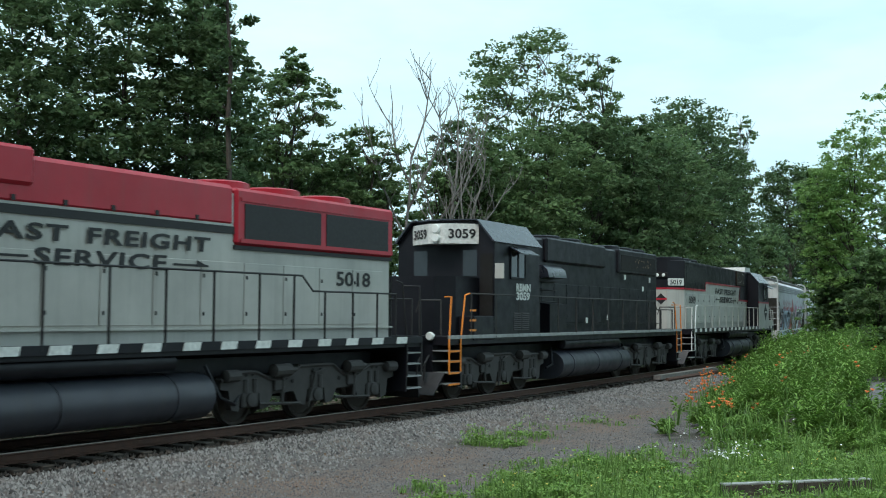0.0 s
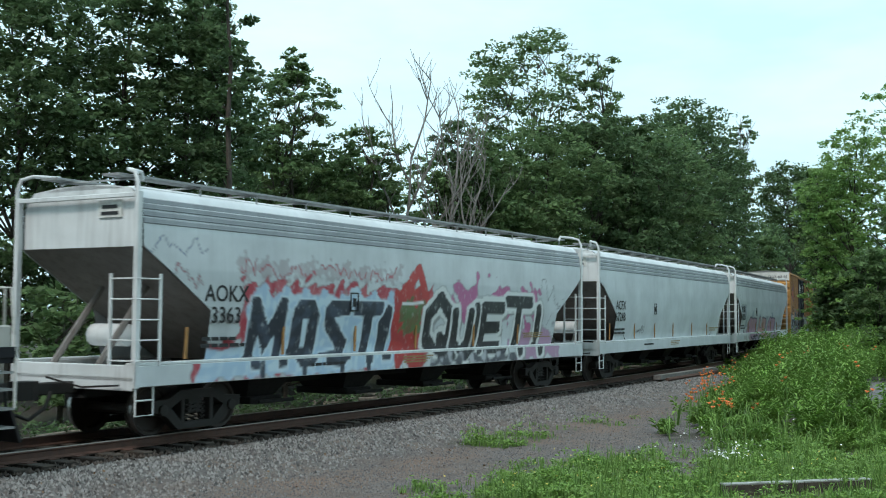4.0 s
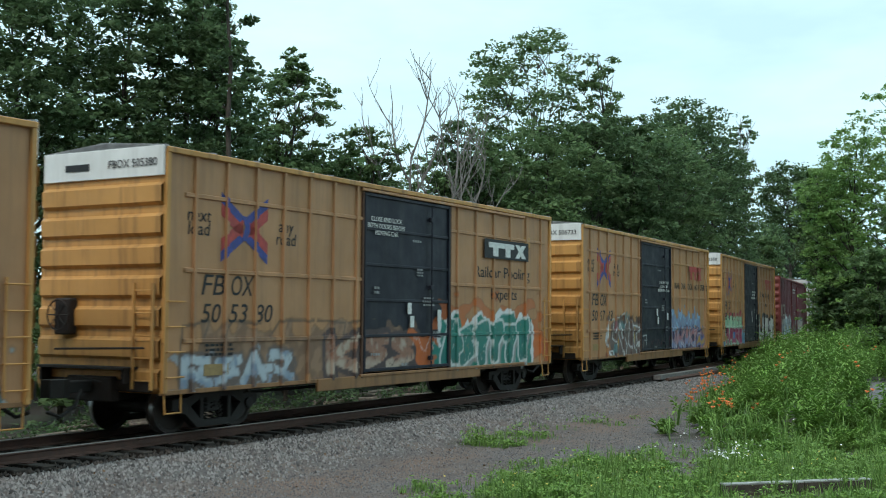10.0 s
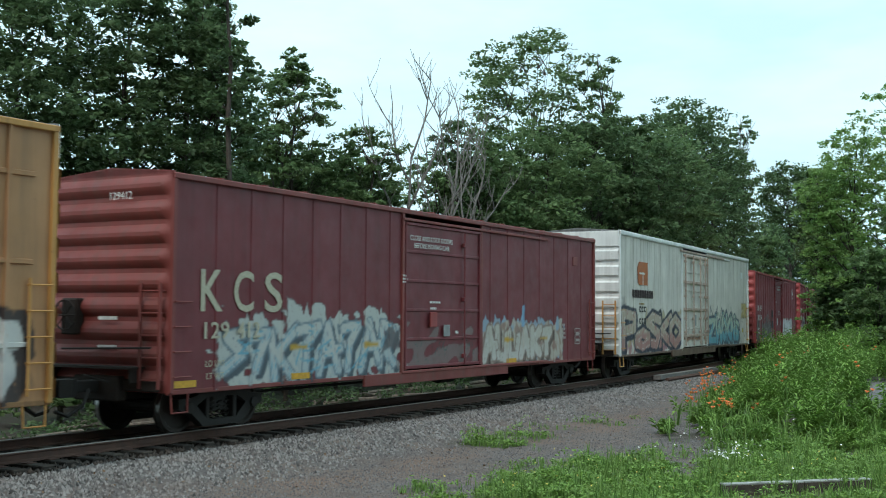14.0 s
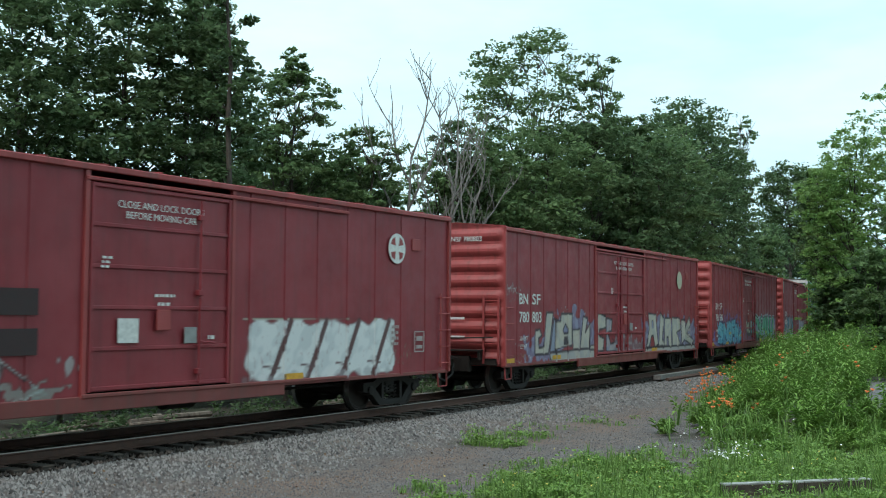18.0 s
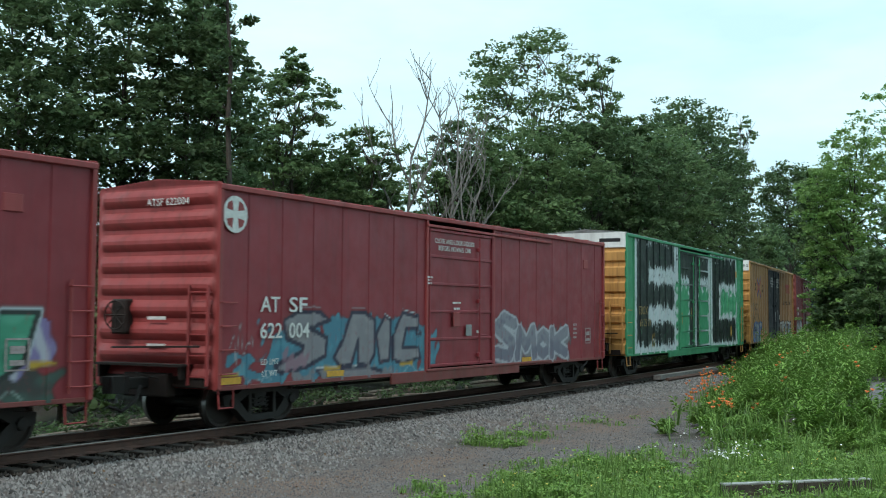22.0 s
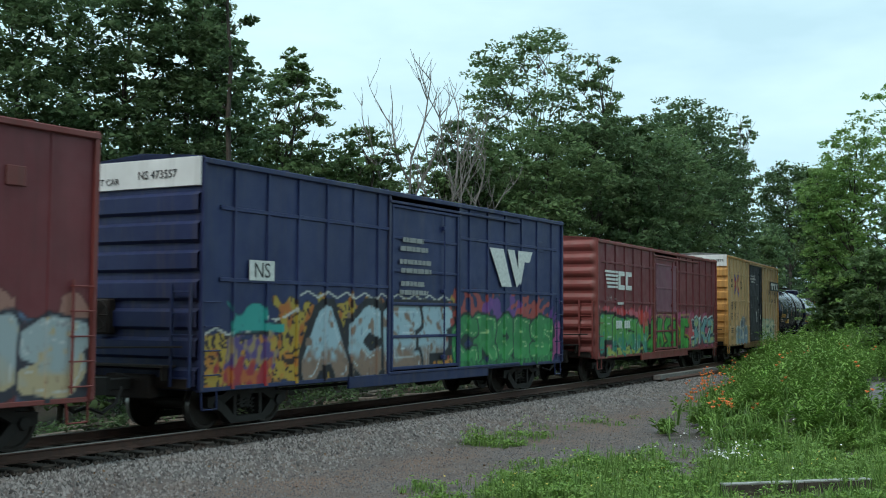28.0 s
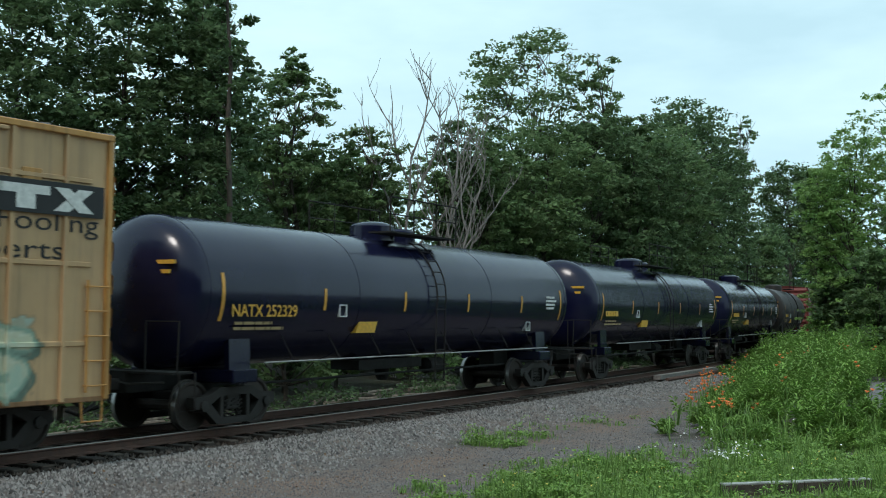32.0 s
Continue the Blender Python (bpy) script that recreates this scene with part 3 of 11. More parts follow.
def side_frame_mesh():
    """Cast freight truck frame with its spring nest."""
    g = Geo()
    arch = [(-1.15, 0.62), (-0.75, 0.64), (-0.45, 0.78), (0.45, 0.78), (0.75, 0.64), (1.15, 0.62), (1.15, 0.44), (0.98, 0.40), (0.72, 0.46), (0.42, 0.62), (-0.42, 0.62), (-0.72, 0.46), (-0.98, 0.40), (-1.15, 0.44)]
    g.prism(arch, -0.09, 0.09)
    g.prism([(-0.95, 0.46), (-0.7, 0.50), (-0.40, 0.22), (0.40, 0.22), (0.7, 0.50), (0.95, 0.46), (0.5, 0.10), (-0.5, 0.10)], -0.09, 0.09)
    for a in (-0.42, 0.32):
        g.box(a, a + 0.1, -0.08, 0.08, 0.2, 0.66, 0.01)
    for a in (-0.22, -0.02, 0.18):
        pts = [(a + 0.06 * math.cos(k * 1.26), 0.06 * math.sin(k * 1.26), 0.23 + k * 0.0155) for k in range(22)]
        g.tube(pts, 0.016, 4)
    for a in (-0.89, 0.89):
        g.lathe([(-0.14, 0.07), (-0.13, 0.1), (0.06, 0.12), (0.08, 0.12)], "y", 10, (a, 0, 0.457))
    return g.mesh("side_frame", M["steel"], 30)


SIDE_FRAME = side_frame_mesh()
BOLSTER = Geo().box(-0.2, 0.2, -1.0, 1.0, 0.34, 0.66, 0.03).box(-0.3, 0.3, -0.3, 0.3, 0.62, 0.8, 0.02).box(-0.62, -0.5, -0.8, 0.8, 0.3, 0.45, 0.01).box(0.5, 0.62, -0.8, 0.8, 0.3, 0.45, 0.01).mesh("truck", M["steel"])


def axle(mesh, parent, x, z, store, name):
    w = part(name, mesh, None, parent)
    w.matrix_parent_inverse = Matrix.Translation((x, 0, z))
    store.append(w)
    return w


def freight_truck(car, x):
    t = part("truck", BOLSTER, None, car, "dark grimy cast-steel freight truck")
    t.matrix_basis = Matrix.Translation((x, 0, 0))
    for y in (-0.98, 0.98):
        part("side_frame", SIDE_FRAME, None, t, at=Matrix.Translation((0, y, 0)))
    for a in (-0.89, 0.89):
        axle(WHEEL, t, a, 0.457, WHEELS, "wheelset")
    return t


def coupler_mesh():
    g = Geo()
    g.box(-0.75, 0.1, -0.1, 0.1, 0.78, 0.98, 0.02)
    g.prism([(-0.75, -0.12), (-0.95, -0.22), (-1.16, -0.14), (-1.1, -0.02), (-1.18, 0.1), (-1.0, 0.2), (-0.75, 0.12)], 0.72, 1.02, "xy")
    g.tube([(-0.7, -0.35, 0.85), (-0.85, -0.38, 0.6), (-1.1, -0.3, 0.42), (-1.2, -0.1, 0.5)], 0.035, 6)
    g.tube([(-0.05, -1.2, 0.95), (-0.12, -0.4, 0.9), (-0.6, -0.1, 1.08)], 0.018, 5)
    return g.mesh("coupler", M["steel"], 40)


COUPLER = coupler_mesh()


def couplers(car, half, reach=0.0):
    part("coupler", COUPLER, None, car, at=Matrix.Translation((-half + reach, 0, 0)))
    part("coupler", COUPLER, None, car, at=Matrix.Translation((half - reach, 0, 0)) @ pose(0, 0, 0, 0, 0, 180))


def enlist(car, front, rear, base):
    """Where a vehicle sits in the train, metres behind the datum."""
    VEHICLES.append((car, (front + rear) / 2, base))


# ---- box cars ----
def rungs(car, x, w, z0, z1, n, mat, y=-1.52, name="ladder", stile=True):
    g = Geo()
    for k in range(n):
        z = z0 + (z1 - z0) * k / max(1, n - 1)
        g.tube([(x, y + 0.07, z), (x, y - 0.02, z), (x + w, y - 0.02, z), (x + w, y + 0.07, z)], 0.014, 5)
    if stile:
        for a in (x, x + w):
            g.box(a - 0.02, a + 0.02, y - 0.012, y + 0.012, z0 - 0.1, z1 + 0.1)
    return part(name, g, mat, car)


def end_wall(car, x, way, z0, z1, mat, ribs, band, band_mat, style):
    """A pressed end with lying ribs; way is -1 at the leading end."""
    top = z1 - band
    prof = [(0.0, z0)]
    h = (top - z0) / ribs
    for k in range(ribs):
        a = z0 + h * k
        if style == "deep":
            prof += [(0.0, a + h * 0.05), (0.075, a + h * 0.16), (0.085, a + h * 0.68), (0.0, a + h * 0.80)]
        else:
            prof += [(0.0, a + h * 0.1)] + [(0.10 * math.sin(math.pi * q), a + h * (0.1 + 0.8 * q)) for q in (0.2, 0.4, 0.6, 0.8)] + [(0.0, a + h * 0.9)]
    prof += [(0.0, top)]
    g = Geo()
    n = len(prof)
    cols = (-1.46, -1.40, -1.30, 1.30, 1.40, 1.46)
    amp = (0.0, 0.35, 1.0, 1.0, 0.35, 0.0) if style != "deep" else (1, 1, 1, 1, 1, 1)
    v = [(x + way * (p[0] * a + 0.002), c, p[1]) for c, a in zip(cols, amp) for p in prof]
    f = [(i * n + k, (i + 1) * n + k, (i + 1) * n + k + 1, i * n + k + 1) for i in range(len(cols) - 1) for k in range(n - 1)]
    g.add(v, f)
    e = part("end_wall", g, mat, car, smooth=28)
    if band:
        part("end_band", Geo().box(min(x, x + way * 0.05), max(x, x + way * 0.05), -1.47, 1.47, top, z1 + 0.02, 0.008), band_mat, car, "white-painted top band of the end")
    return e


def brake_gear(car, half, mat):
    """Ladder, cross-over step and brake wheel on the leading end."""
    g = Geo()
    for k in range(5):
        g.tube([(-half, -1.38, 1.0 + 0.38 * k), (-half - 0.15, -1.38, 1.0 + 0.38 * k), (-half - 0.15, -0.95, 1.0 + 0.38 * k), (-half, -0.95, 1.0 + 0.38 * k)], 0.014, 5)
    g.box(-half - 0.17, -half - 0.13, -1.41, -1.36, 0.85, 2.65)
    g.box(-half - 0.17, -half - 0.13, -0.97, -0.92, 0.85, 2.65)
    part("end_ladder", g, mat, car)
    part("crossover_step", Geo().box(-half - 0.34, -half - 0.02, -0.95, 1.2, 1.18, 1.22).box(-half - 0.3, -half, -0.9, -0.84, 0.95, 1.18).box(-half - 0.3, -half, 1.1, 1.16, 0.95, 1.18), M["rusty"], car, "rusty crossover step")
    w = Geo()
    w.tube([(-half - 0.28, 0.75 + 0.27 * math.cos(a * 0.5236), 2.1 + 0.27 * math.sin(a * 0.5236)) for a in range(13)], 0.016, 5)
    for a in range(4):
        t = a * 0.7854
        w.tube([(-half - 0.28, 0.75 - 0.27 * math.cos(t), 2.1 - 0.27 * math.sin(t)), (-half - 0.28, 0.75 + 0.27 * math.cos(t), 2.1 + 0.27 * math.sin(t))], 0.012, 4)
    w.box(-half - 0.2, -half, 0.55, 0.95, 1.75, 2.4, 0.03)
    part("brake_wheel", w, M["rusty"], car, "rusty brake wheel and housing")
    part("draft_gear", Geo().box(-half - 0.25, -half - 0.01, -0.55, 0.55, 0.62, 1.05, 0.03).box(-half - 0.12, -half - 0.01, -1.3, 1.3, 0.80, 1.0, 0.02).tube([(-half - 0.2, -1.25, 1.55), (-half - 0.2, 0.9, 1.5)], 0.02, 5), M["rusty"], car, "rust-brown end sill and draft gear")


def roof_mesh(half, z, mat):
    g = Geo()
    n = int(half * 2 / 1.2)
    sec = [(-1.5, z - 0.05), (-1.5, z + 0.01), (-0.7, z + 0.09), (0, z + 0.13), (0.7, z + 0.09), (1.5, z + 0.01), (1.5, z - 0.05)]
    g.prism(sec, -half, half, "yz")
    for k in range(n + 1):
        x = -half + 0.03 + (2 * half - 0.06) * k / n
        g.prism([(-1.49, z + 0.0), (-1.49, z + 0.035), (0, z + 0.155), (1.49, z + 0.035), (1.49, z)], x - 0.03, x + 0.03, "yz")
    return g


def boxcar(name, label, front, rear, top, sprayer, body, end, door, door_x, posts, rails=(), ribs=7, band=0.5, style="deep", leaves=1, bottom=0.78,
           door_bars=4, post_w=0.09, post_d=0.055, paint_top=2.75, chord=True, roof="galv", hardware=None, door_top=None, fine_all=False):
    half = (rear - front) / 2
    car = thing(name, label, "boxcar", "cars of the freight train")
    hw = M[hardware or end]
    trim = M["green"] if body == "green" else M[end]
    d0, d1 = door_x[0] - half, door_x[1] - half
    sp = Spray(-half, half, bottom - 0.05, top if fine_all else paint_top, int(front))
    if sprayer:
        sprayer(sp, half)
    lim = top if fine_all else paint_top
    y = -1.46
    for a, b in ((-half, d0), (d1, half)):
        me = sheet(a, b, bottom, top, y, lim if sp.used else 0, M[body], fine=sp.used, spray=sp)
        coat(me, sp)
        part("side_panel", me, None, car)
    far = Geo().box(-half, half, 1.42, 1.46, bottom, top)
    far.box(-half, half, -1.40, 1.40, bottom + 0.1, bottom + 0.2)
    for x in posts:
        far.box(x - half - 0.045, x - half + 0.045, 1.46, 1.51, bottom, top)
    part("far_side_wall", far, M[body], car)
    # upright posts
    for x in posts:
        px = x - half
        g = Geo()
        zs = np.concatenate([np.linspace(bottom, lim, 40), [lim + 0.09, top - 0.04]]) if sp.used and lim < top - 0.1 else np.linspace(bottom, top - 0.04, 60 if sp.used else 3)
        n = len(zs)
        c = post_w * 0.28
        cols = ((px - post_w / 2, y + 0.004), (px - post_w / 2 + c * 0.5, y - post_d), (px + post_w / 2 - c * 0.5, y - post_d), (px + post_w / 2, y + 0.004))
        v = [(cx, cy, z) for cx, cy in cols for z in zs]
        f = [(i * n + k, (i + 1) * n + k, (i + 1) * n + k + 1, i * n + k + 1) for i in range(3) for k in range(n - 1)]
        g.add(v, f)
        me = g.mesh("post", M[body])
        coat(me, sp)
        part("post", me, None, car)
    # lying rails between the posts
    for z in rails:
        for a, b in ((-half + 0.5, d0 - 0.06), (d1 + 0.06, half - 0.4)):
            nx = max(2, int((b - a) / 0.06)) if z < lim and sp.used else 2
            xs = np.linspace(a, b, nx)
            v = [(x, cy, cz) for cy, cz in ((y + 0.002, z - 0.045), (y - 0.035, z - 0.03), (y - 0.035, z + 0.03), (y + 0.002, z + 0.045)) for x in xs]
            g = Geo().add(v, [(i * nx + k, i * nx + k + 1, (i + 1) * nx + k + 1, (i + 1) * nx + k) for i in range(3) for k in range(nx - 1)])
            me = g.mesh("side_rail", M[body])
            coat(me, sp)
            part("side_rail", me, None, car)
    # corner posts, top chord, sill
    for a, b in ((-half, -half + 0.1), (half - 0.1, half)):
        for ya, yb in ((-1.52, -1.40), (1.40, 1.52)):
            part("corner_post", Geo().box(a, b, ya, yb, bottom, top, 0.012), trim, car)
    sill = trim if body == "green" else M["yellow_sill"] if end == "yellow_end" else M["rust_sill"] if body == "white_car" else M["red2_end"] if end == "red_end" else M[end]
    dark_door = door == "door"
    part("top_chord", Geo().box(-half, half, -1.535, -1.44, top - 0.1, top + 0.0, 0.012).box(-half, half, 1.44, 1.535, top - 0.1, top, 0.012), trim, car)
    part("side_sill", Geo().box(-half, half, -1.47, -1.40, bottom - 0.03, bottom + 0.05, 0.01).box(d0 - 1.6, d1 + 1.6, -1.50, -1.43, bottom - 0.2, bottom + 0.05, 0.012).box(-half, half, 1.40, 1.47, bottom - 0.03, bottom + 0.05, 0.01), sill, car)
    part("roof", roof_mesh(half, top, M[roof]), M[roof], car)
    end_wall(car, -half, -1, bottom, top, M[end], ribs, band, M["white"], style)
    end_wall(car, half, 1, bottom, top, M[end], ribs, band, M["white"], style)
    # doors
    dt = door_top or top - (0.20 if door == "door" else 0.28)
    step = (d1 - d0) / leaves
    for k in range(leaves):
        a, b = d0 + step * k + 0.015, d0 + step * (k + 1) - 0.015
        me = sheet(a, b, bottom + 0.12, dt, y - 0.012, lim if sp.used else 0, M[door], "door", fine=sp.used, spray=sp)
        coat(me, sp)
        leaf = part("door", me, None, car, "dark sliding door" if door == "door" else "")
        edge = Geo()
        for xa, xb in ((a, a + 0.07), (b - 0.07, b)):
            edge.box(xa, xb, y - 0.06, y - 0.014, bottom + 0.1, dt, 0.01)
        for z in (bottom + 0.12, dt - 0.07):
            edge.box(a + 0.07, b - 0.07, y - 0.055, y - 0.014, z, z + 0.07, 0.01)
        fr = part("door_frame", edge, M[door], leaf)
        coat(fr.data, sp if fine_all else None)
        for q in range(door_bars):
            z = bottom + 0.12 + (dt - bottom - 0.12) * (q + 1) / (door_bars + 1)
            bar = part("door_rib", Geo().box(a + 0.07, b - 0.07, y - 0.045, y - 0.014, z - 0.035, z + 0.035, 0.012), M[door], leaf)
            coat(bar.data, sp if fine_all else None)
        lever = Geo()
        xm = (a + b) / 2 + (0.25 if leaves == 1 else (0.3 if k == 0 else -0.3)) * (b - a)
        lever.tube([(xm, y - 0.085, bottom + 0.15), (xm, y - 0.085, dt - 0.1)], 0.022, 6)
        for z in (bottom + 0.35, (bottom + dt) / 2, dt - 0.4):
            lever.box(xm - 0.06, xm + 0.06, y - 0.11, y - 0.02, z - 0.05, z + 0.05, 0.01)
        lever.tube([(xm, y - 0.1, 1.65), (xm + 0.35, y - 0.12, 1.62)], 0.018, 5)
        lv = part("lock_rod", lever, M[door], leaf)
        coat(lv.data, None)
    for a in (d0 - 0.03, d1 + 0.03) if dark_door else (d0 - 0.06, d1 + 0.06):
        wide_ = 0.028 if dark_door else 0.05
        part("door_post", Geo().box(a - wide_, a + wide_, y - 0.05, y + 0.01, bottom, top - 0.1, 0.01), M["door_edge"] if dark_door else trim, car)
    part("upper_door_track", Geo().box(d0 - 0.1, d1 + min(step * 1.1, half - d1 - 0.6), y - 0.08, y - 0.005, dt + 0.02, dt + 0.085, 0.012), M[body] if dark_door else trim, car)
    part("lower_door_track", Geo().box(d0 - 0.1, d1 + min(step * 1.1, half - d1 - 0.6), y - 0.07, y - 0.005, bottom + 0.02, bottom + 0.085, 0.012), sill, car)
    # hand holds, steps and running gear
    for z in (1.05, 1.48, 1.91, 2.34):
        rungs(car, -half + 0.06, 0.42, z, z, 1, hw, stile=False, name="grab_iron")
    rungs(car, half - 0.46, 0.40, 1.0, 2.55, 5, hw)
    for a in (-half + 0.08, half - 0.5):
        g = Geo().tube([(a, -1.45, bottom + 0.05), (a + 0.02, -1.47, bottom - 0.34), (a + 0.40, -1.47, bottom - 0.34), (a + 0.42, -1.45, bottom + 0.05)], 0.02, 5)
        part("stirrup_step", g, hw, car)
    part("placard_holder", Geo().box(half - 1.7, half - 1.35, y - 0.03, y - 0.004, 4.0 * top / 4.98, 4.3 * top / 4.98, 0.01), M[end], car)
    u = Geo().box(-half + 0.2, half - 0.2, -0.3, 0.3, 0.62, 1.0, 0.02)
    for k in range(7):
        x = -half + 1.2 + (2 * half - 2.4) * k / 6
        u.box(x - 0.06, x + 0.06, -1.4, 1.4, 0.74, 0.98)
    u.lathe([(-0.4, 0.05), (-0.35, 0.2), (0.35, 0.2), (0.4, 0.05)], "x", 12, (1.2, -0.75, 0.62))
    u.tube([(-half + 1, -0.6, 0.6), (half - 1, -0.6, 0.6)], 0.03, 5)
    part("underframe", u, M["under"], car)
    brake_gear(car, half, hw)
    freight_truck(car, -half + 1.85)
    freight_truck(car, half - 1.85)
    couplers(car, half)
    for ob in car.children_recursive:
        # bare paint where nothing was sprayed
        if ob.type == "MESH" and ob.data.materials and ob.data.materials[0] in (M[body], M[door]) and "spray" not in ob.data.attributes:
            coat(ob.data, None)
    enlist(car, front, rear, half - 1.85)
    return car, half


# ---- covered hoppers and tank cars ----
def hopper_side(z):
    """Half width of the bulged hopper body at a height."""
    return float(np.interp(z, (1.30, 1.6, 2.2, 2.9, 3.55, 3.95, 4.16, 4.24), (1.28, 1.36, 1.46, 1.50, 1.48, 1.42, 1.30, 1.18)))


def hopper(label, front, rear, sprayer, mark, number, bay=4):
    half = (rear - front) / 2
    car = thing("covered_hopper", label, "hopper car", "cars of the freight train")
    sp = Spray(-half, half, 0.85, 3.7, int(front))
    if sprayer:
        sprayer(sp, half)
    body_h = half - 0.15

    def reach(z):
        return float(np.interp(z, (1.3, 2.2, 3.25, 4.3), (body_h - 1.75, body_h - 1.7, body_h, body_h)))

    for side in (-1, 1):
        zs = np.concatenate([np.linspace(1.30, 3.62, 68 if side < 0 and sp.used else 24), [3.7, 3.8, 3.95, 4.05, 4.16, 4.20, 4.24]])
        nx = int(2 * body_h / (CELL if side < 0 and sp.used else 0.5))
        us = np.linspace(-1, 1, nx + 1)
        if side < 0 and sp.used:
            # coarse wherever no paint lies
            gx, gz = np.meshgrid(us * body_h, zs)
            inked = (sp.pick(gx, gz)[..., 3] > 0.02) & (gz < 3.7)
            near = [np.convolve(q, np.ones(k), "same") > 0 for q, k in ((inked.any(0), 41), (inked.any(1), 5))]
            us = us[near[0] | (np.arange(nx + 1) % 12 == 0) | (np.arange(nx + 1) == nx)]
            zs = zs[near[1] | (np.arange(len(zs)) % 4 == 0) | (zs > 3.6)]
        nx = len(us) - 1
        v = [(reach(z) * float(u), side * hopper_side(z), z) for z in zs for u in us]
        m = nx + 1
        i = (np.arange(len(zs) - 1)[:, None] * m + np.arange(nx)[None]).ravel()
        me = bpy.data.meshes.new("hopper_side")
        me.from_pydata(v, [], np.stack([i, i + 1, i + m + 1, i + m], 1).tolist())
        me.polygons.foreach_set("use_smooth", [True] * len(me.polygons))
        me.materials.append(M["hopper"])
        coat(me, sp if side < 0 else None)
        part("hopper_side", me, None, car)
        for k, z in enumerate((3.68, 3.80, 3.92, 4.02)):
            g = Geo()
            y = side * (hopper_side(z) + 0.004)
            g.prism([(y, z - 0.052), (y + side * 0.022, z - 0.035), (y + side * 0.018, z + 0.035), (y - side * 0.01, z + 0.052)], -body_h, body_h, "yz")
            part("roof_edge_band", g, M["hopper_d"], car)
    part("hopper_roof", Geo().prism([(-1.18, 4.24), (-0.6, 4.31), (0, 4.33), (0.6, 4.31), (1.18, 4.24)], -body_h, body_h, "yz"), M["hopper_w"], car)
    # walkway on the roof
    walkway = Geo()
    for y in (-0.95, 0.55):
        walkway.box(-half + 0.1, half - 0.1, y, y + 0.4, 4.46, 4.50)
    part("roof_walkway", walkway, M["galv"], car)
    for k in range(12):
        x = -half + 0.5 + (2 * half - 1.0) * k / 11
        for y in (-0.93, 0.93):
            part("walkway_bracket", Geo().tube([(x, y, 4.24), (x, y * 0.98, 4.46)], 0.018, 5), M["galv"], car)
        part("walkway_bracket", Geo().tube([(x, -0.95, 4.44), (x, 0.95, 4.44)], 0.018, 5), M["galv"], car)
    part("roof_hatch", Geo().box(-body_h + 1, body_h - 1, -0.3, 0.3, 4.33, 4.42, 0.03), M["hopper_w"], car)
    # long side sill
    for side in (-1, 1):
        part("side_sill", Geo().box(-half, half, min(side * 1.28, side * 1.50), max(side * 1.28, side * 1.50), 1.27, 1.32, 0.01).box(-half, half, min(side * 1.46, side * 1.50), max(side * 1.46, side * 1.50), 0.92, 1.27, 0.01), M["hopper_w"], car)
    if sp.used:
        me = sheet(-half + 0.02, half - 0.02, 0.93, 1.26, -1.504, 1.3, M["hopper"], "sill_face")
        coat(me, sp)
        part("sill_face", me, None, car)
    # ends: upright sheet above, slope sheet below, posts and ladders
    for way in (-1, 1):
        x = way * body_h
        part("end_sheet", Geo().prism([(-1.40, 3.25), (-1.42, 3.6), (-1.40, 3.95), (-1.18, 4.24), (0, 4.33), (1.18, 4.24), (1.40, 3.95), (1.42, 3.6), (1.40, 3.25)], x, x - way * 0.03, "yz"), M["hopper_w"], car)
        v = [(x, -1.46, 3.25), (x, 1.46, 3.25), (x - way * 1.7, 1.44, 2.2), (x - way * 1.7, -1.44, 2.2), (x - way * 3.2, 1.30, 1.25), (x - way * 3.2, -1.30, 1.25)]
        part("slope_sheet", Geo().add(v, [(0, 1, 2, 3), (3, 2, 4, 5)]), M["slope_grey"], car)
        for y in (-1.45, 1.45):
            part("corner_post", Geo().box(min(way * half, way * (half - 0.11)), max(way * half, way * (half - 0.11)), y - 0.05, y + 0.05, 0.9, 4.16, 0.01), M["hopper_w"], car)
        for y in (-1, 1):
            # bent pipe from the corner up and over to the walkway
            part("roof_handrail", Geo().tube([(way * (half - 0.02), y * 1.46, 2.9), (way * (half - 0.02), y * 1.46, 4.30), (way * (half - 0.03), y * 1.38, 4.48), (way * (half - 0.10), y * 1.16, 4.54), (way * (half - 0.55), y * 1.0, 4.55), (way * (half - 0.62), y * 0.97, 4.42)], 0.035, 8), M["hopper_w"], car, smooth=60)
        part("end_header", Geo().box(min(way * half, way * (half - 0.06)), max(way * half, way * (half - 0.06)), -1.4, 1.4, 4.06, 4.14, 0.01), M["hopper_w"], car)
        for y in (-0.55, 0.55):
            g = Geo()
            g.tube([(way * (half - 0.1), y, 1.25), (way * (half - 1.2), y, 2.6)], 0.06, 6)
            part("slope_brace", g, M["slope_grey"], car)
        part("end_platform", Geo().box(min(way * half, way * (half - 1.7)), max(way * half, way * (half - 1.7)), -1.44, 1.44, 1.02, 1.08).box(min(way * half, way * (half - 0.08)), max(way * half, way * (half - 0.08)), -1.44, 1.44, 0.86, 1.28, 0.01), M["hopper_w"], car)
        for k in range(5):
            z = 1.35 + k * 0.34
            a, b = way * half, way * (half - 0.55)
            part("rung", Geo().tube([(a, -1.5, z), (b, -1.5, z)], 0.014, 5), M["hopper_w"], car)
            part("rung", Geo().tube([(a, -1.45, z), (a, -0.9, z)], 0.014, 5), M["hopper_w"], car)
        g = Geo().box(min(way * (half - 0.53), way * (half - 0.57)), max(way * (half - 0.53), way * (half - 0.57)), -1.52, -1.48, 1.25, 2.8)
        part("ladder_stile", g, M["hopper_w"], car)
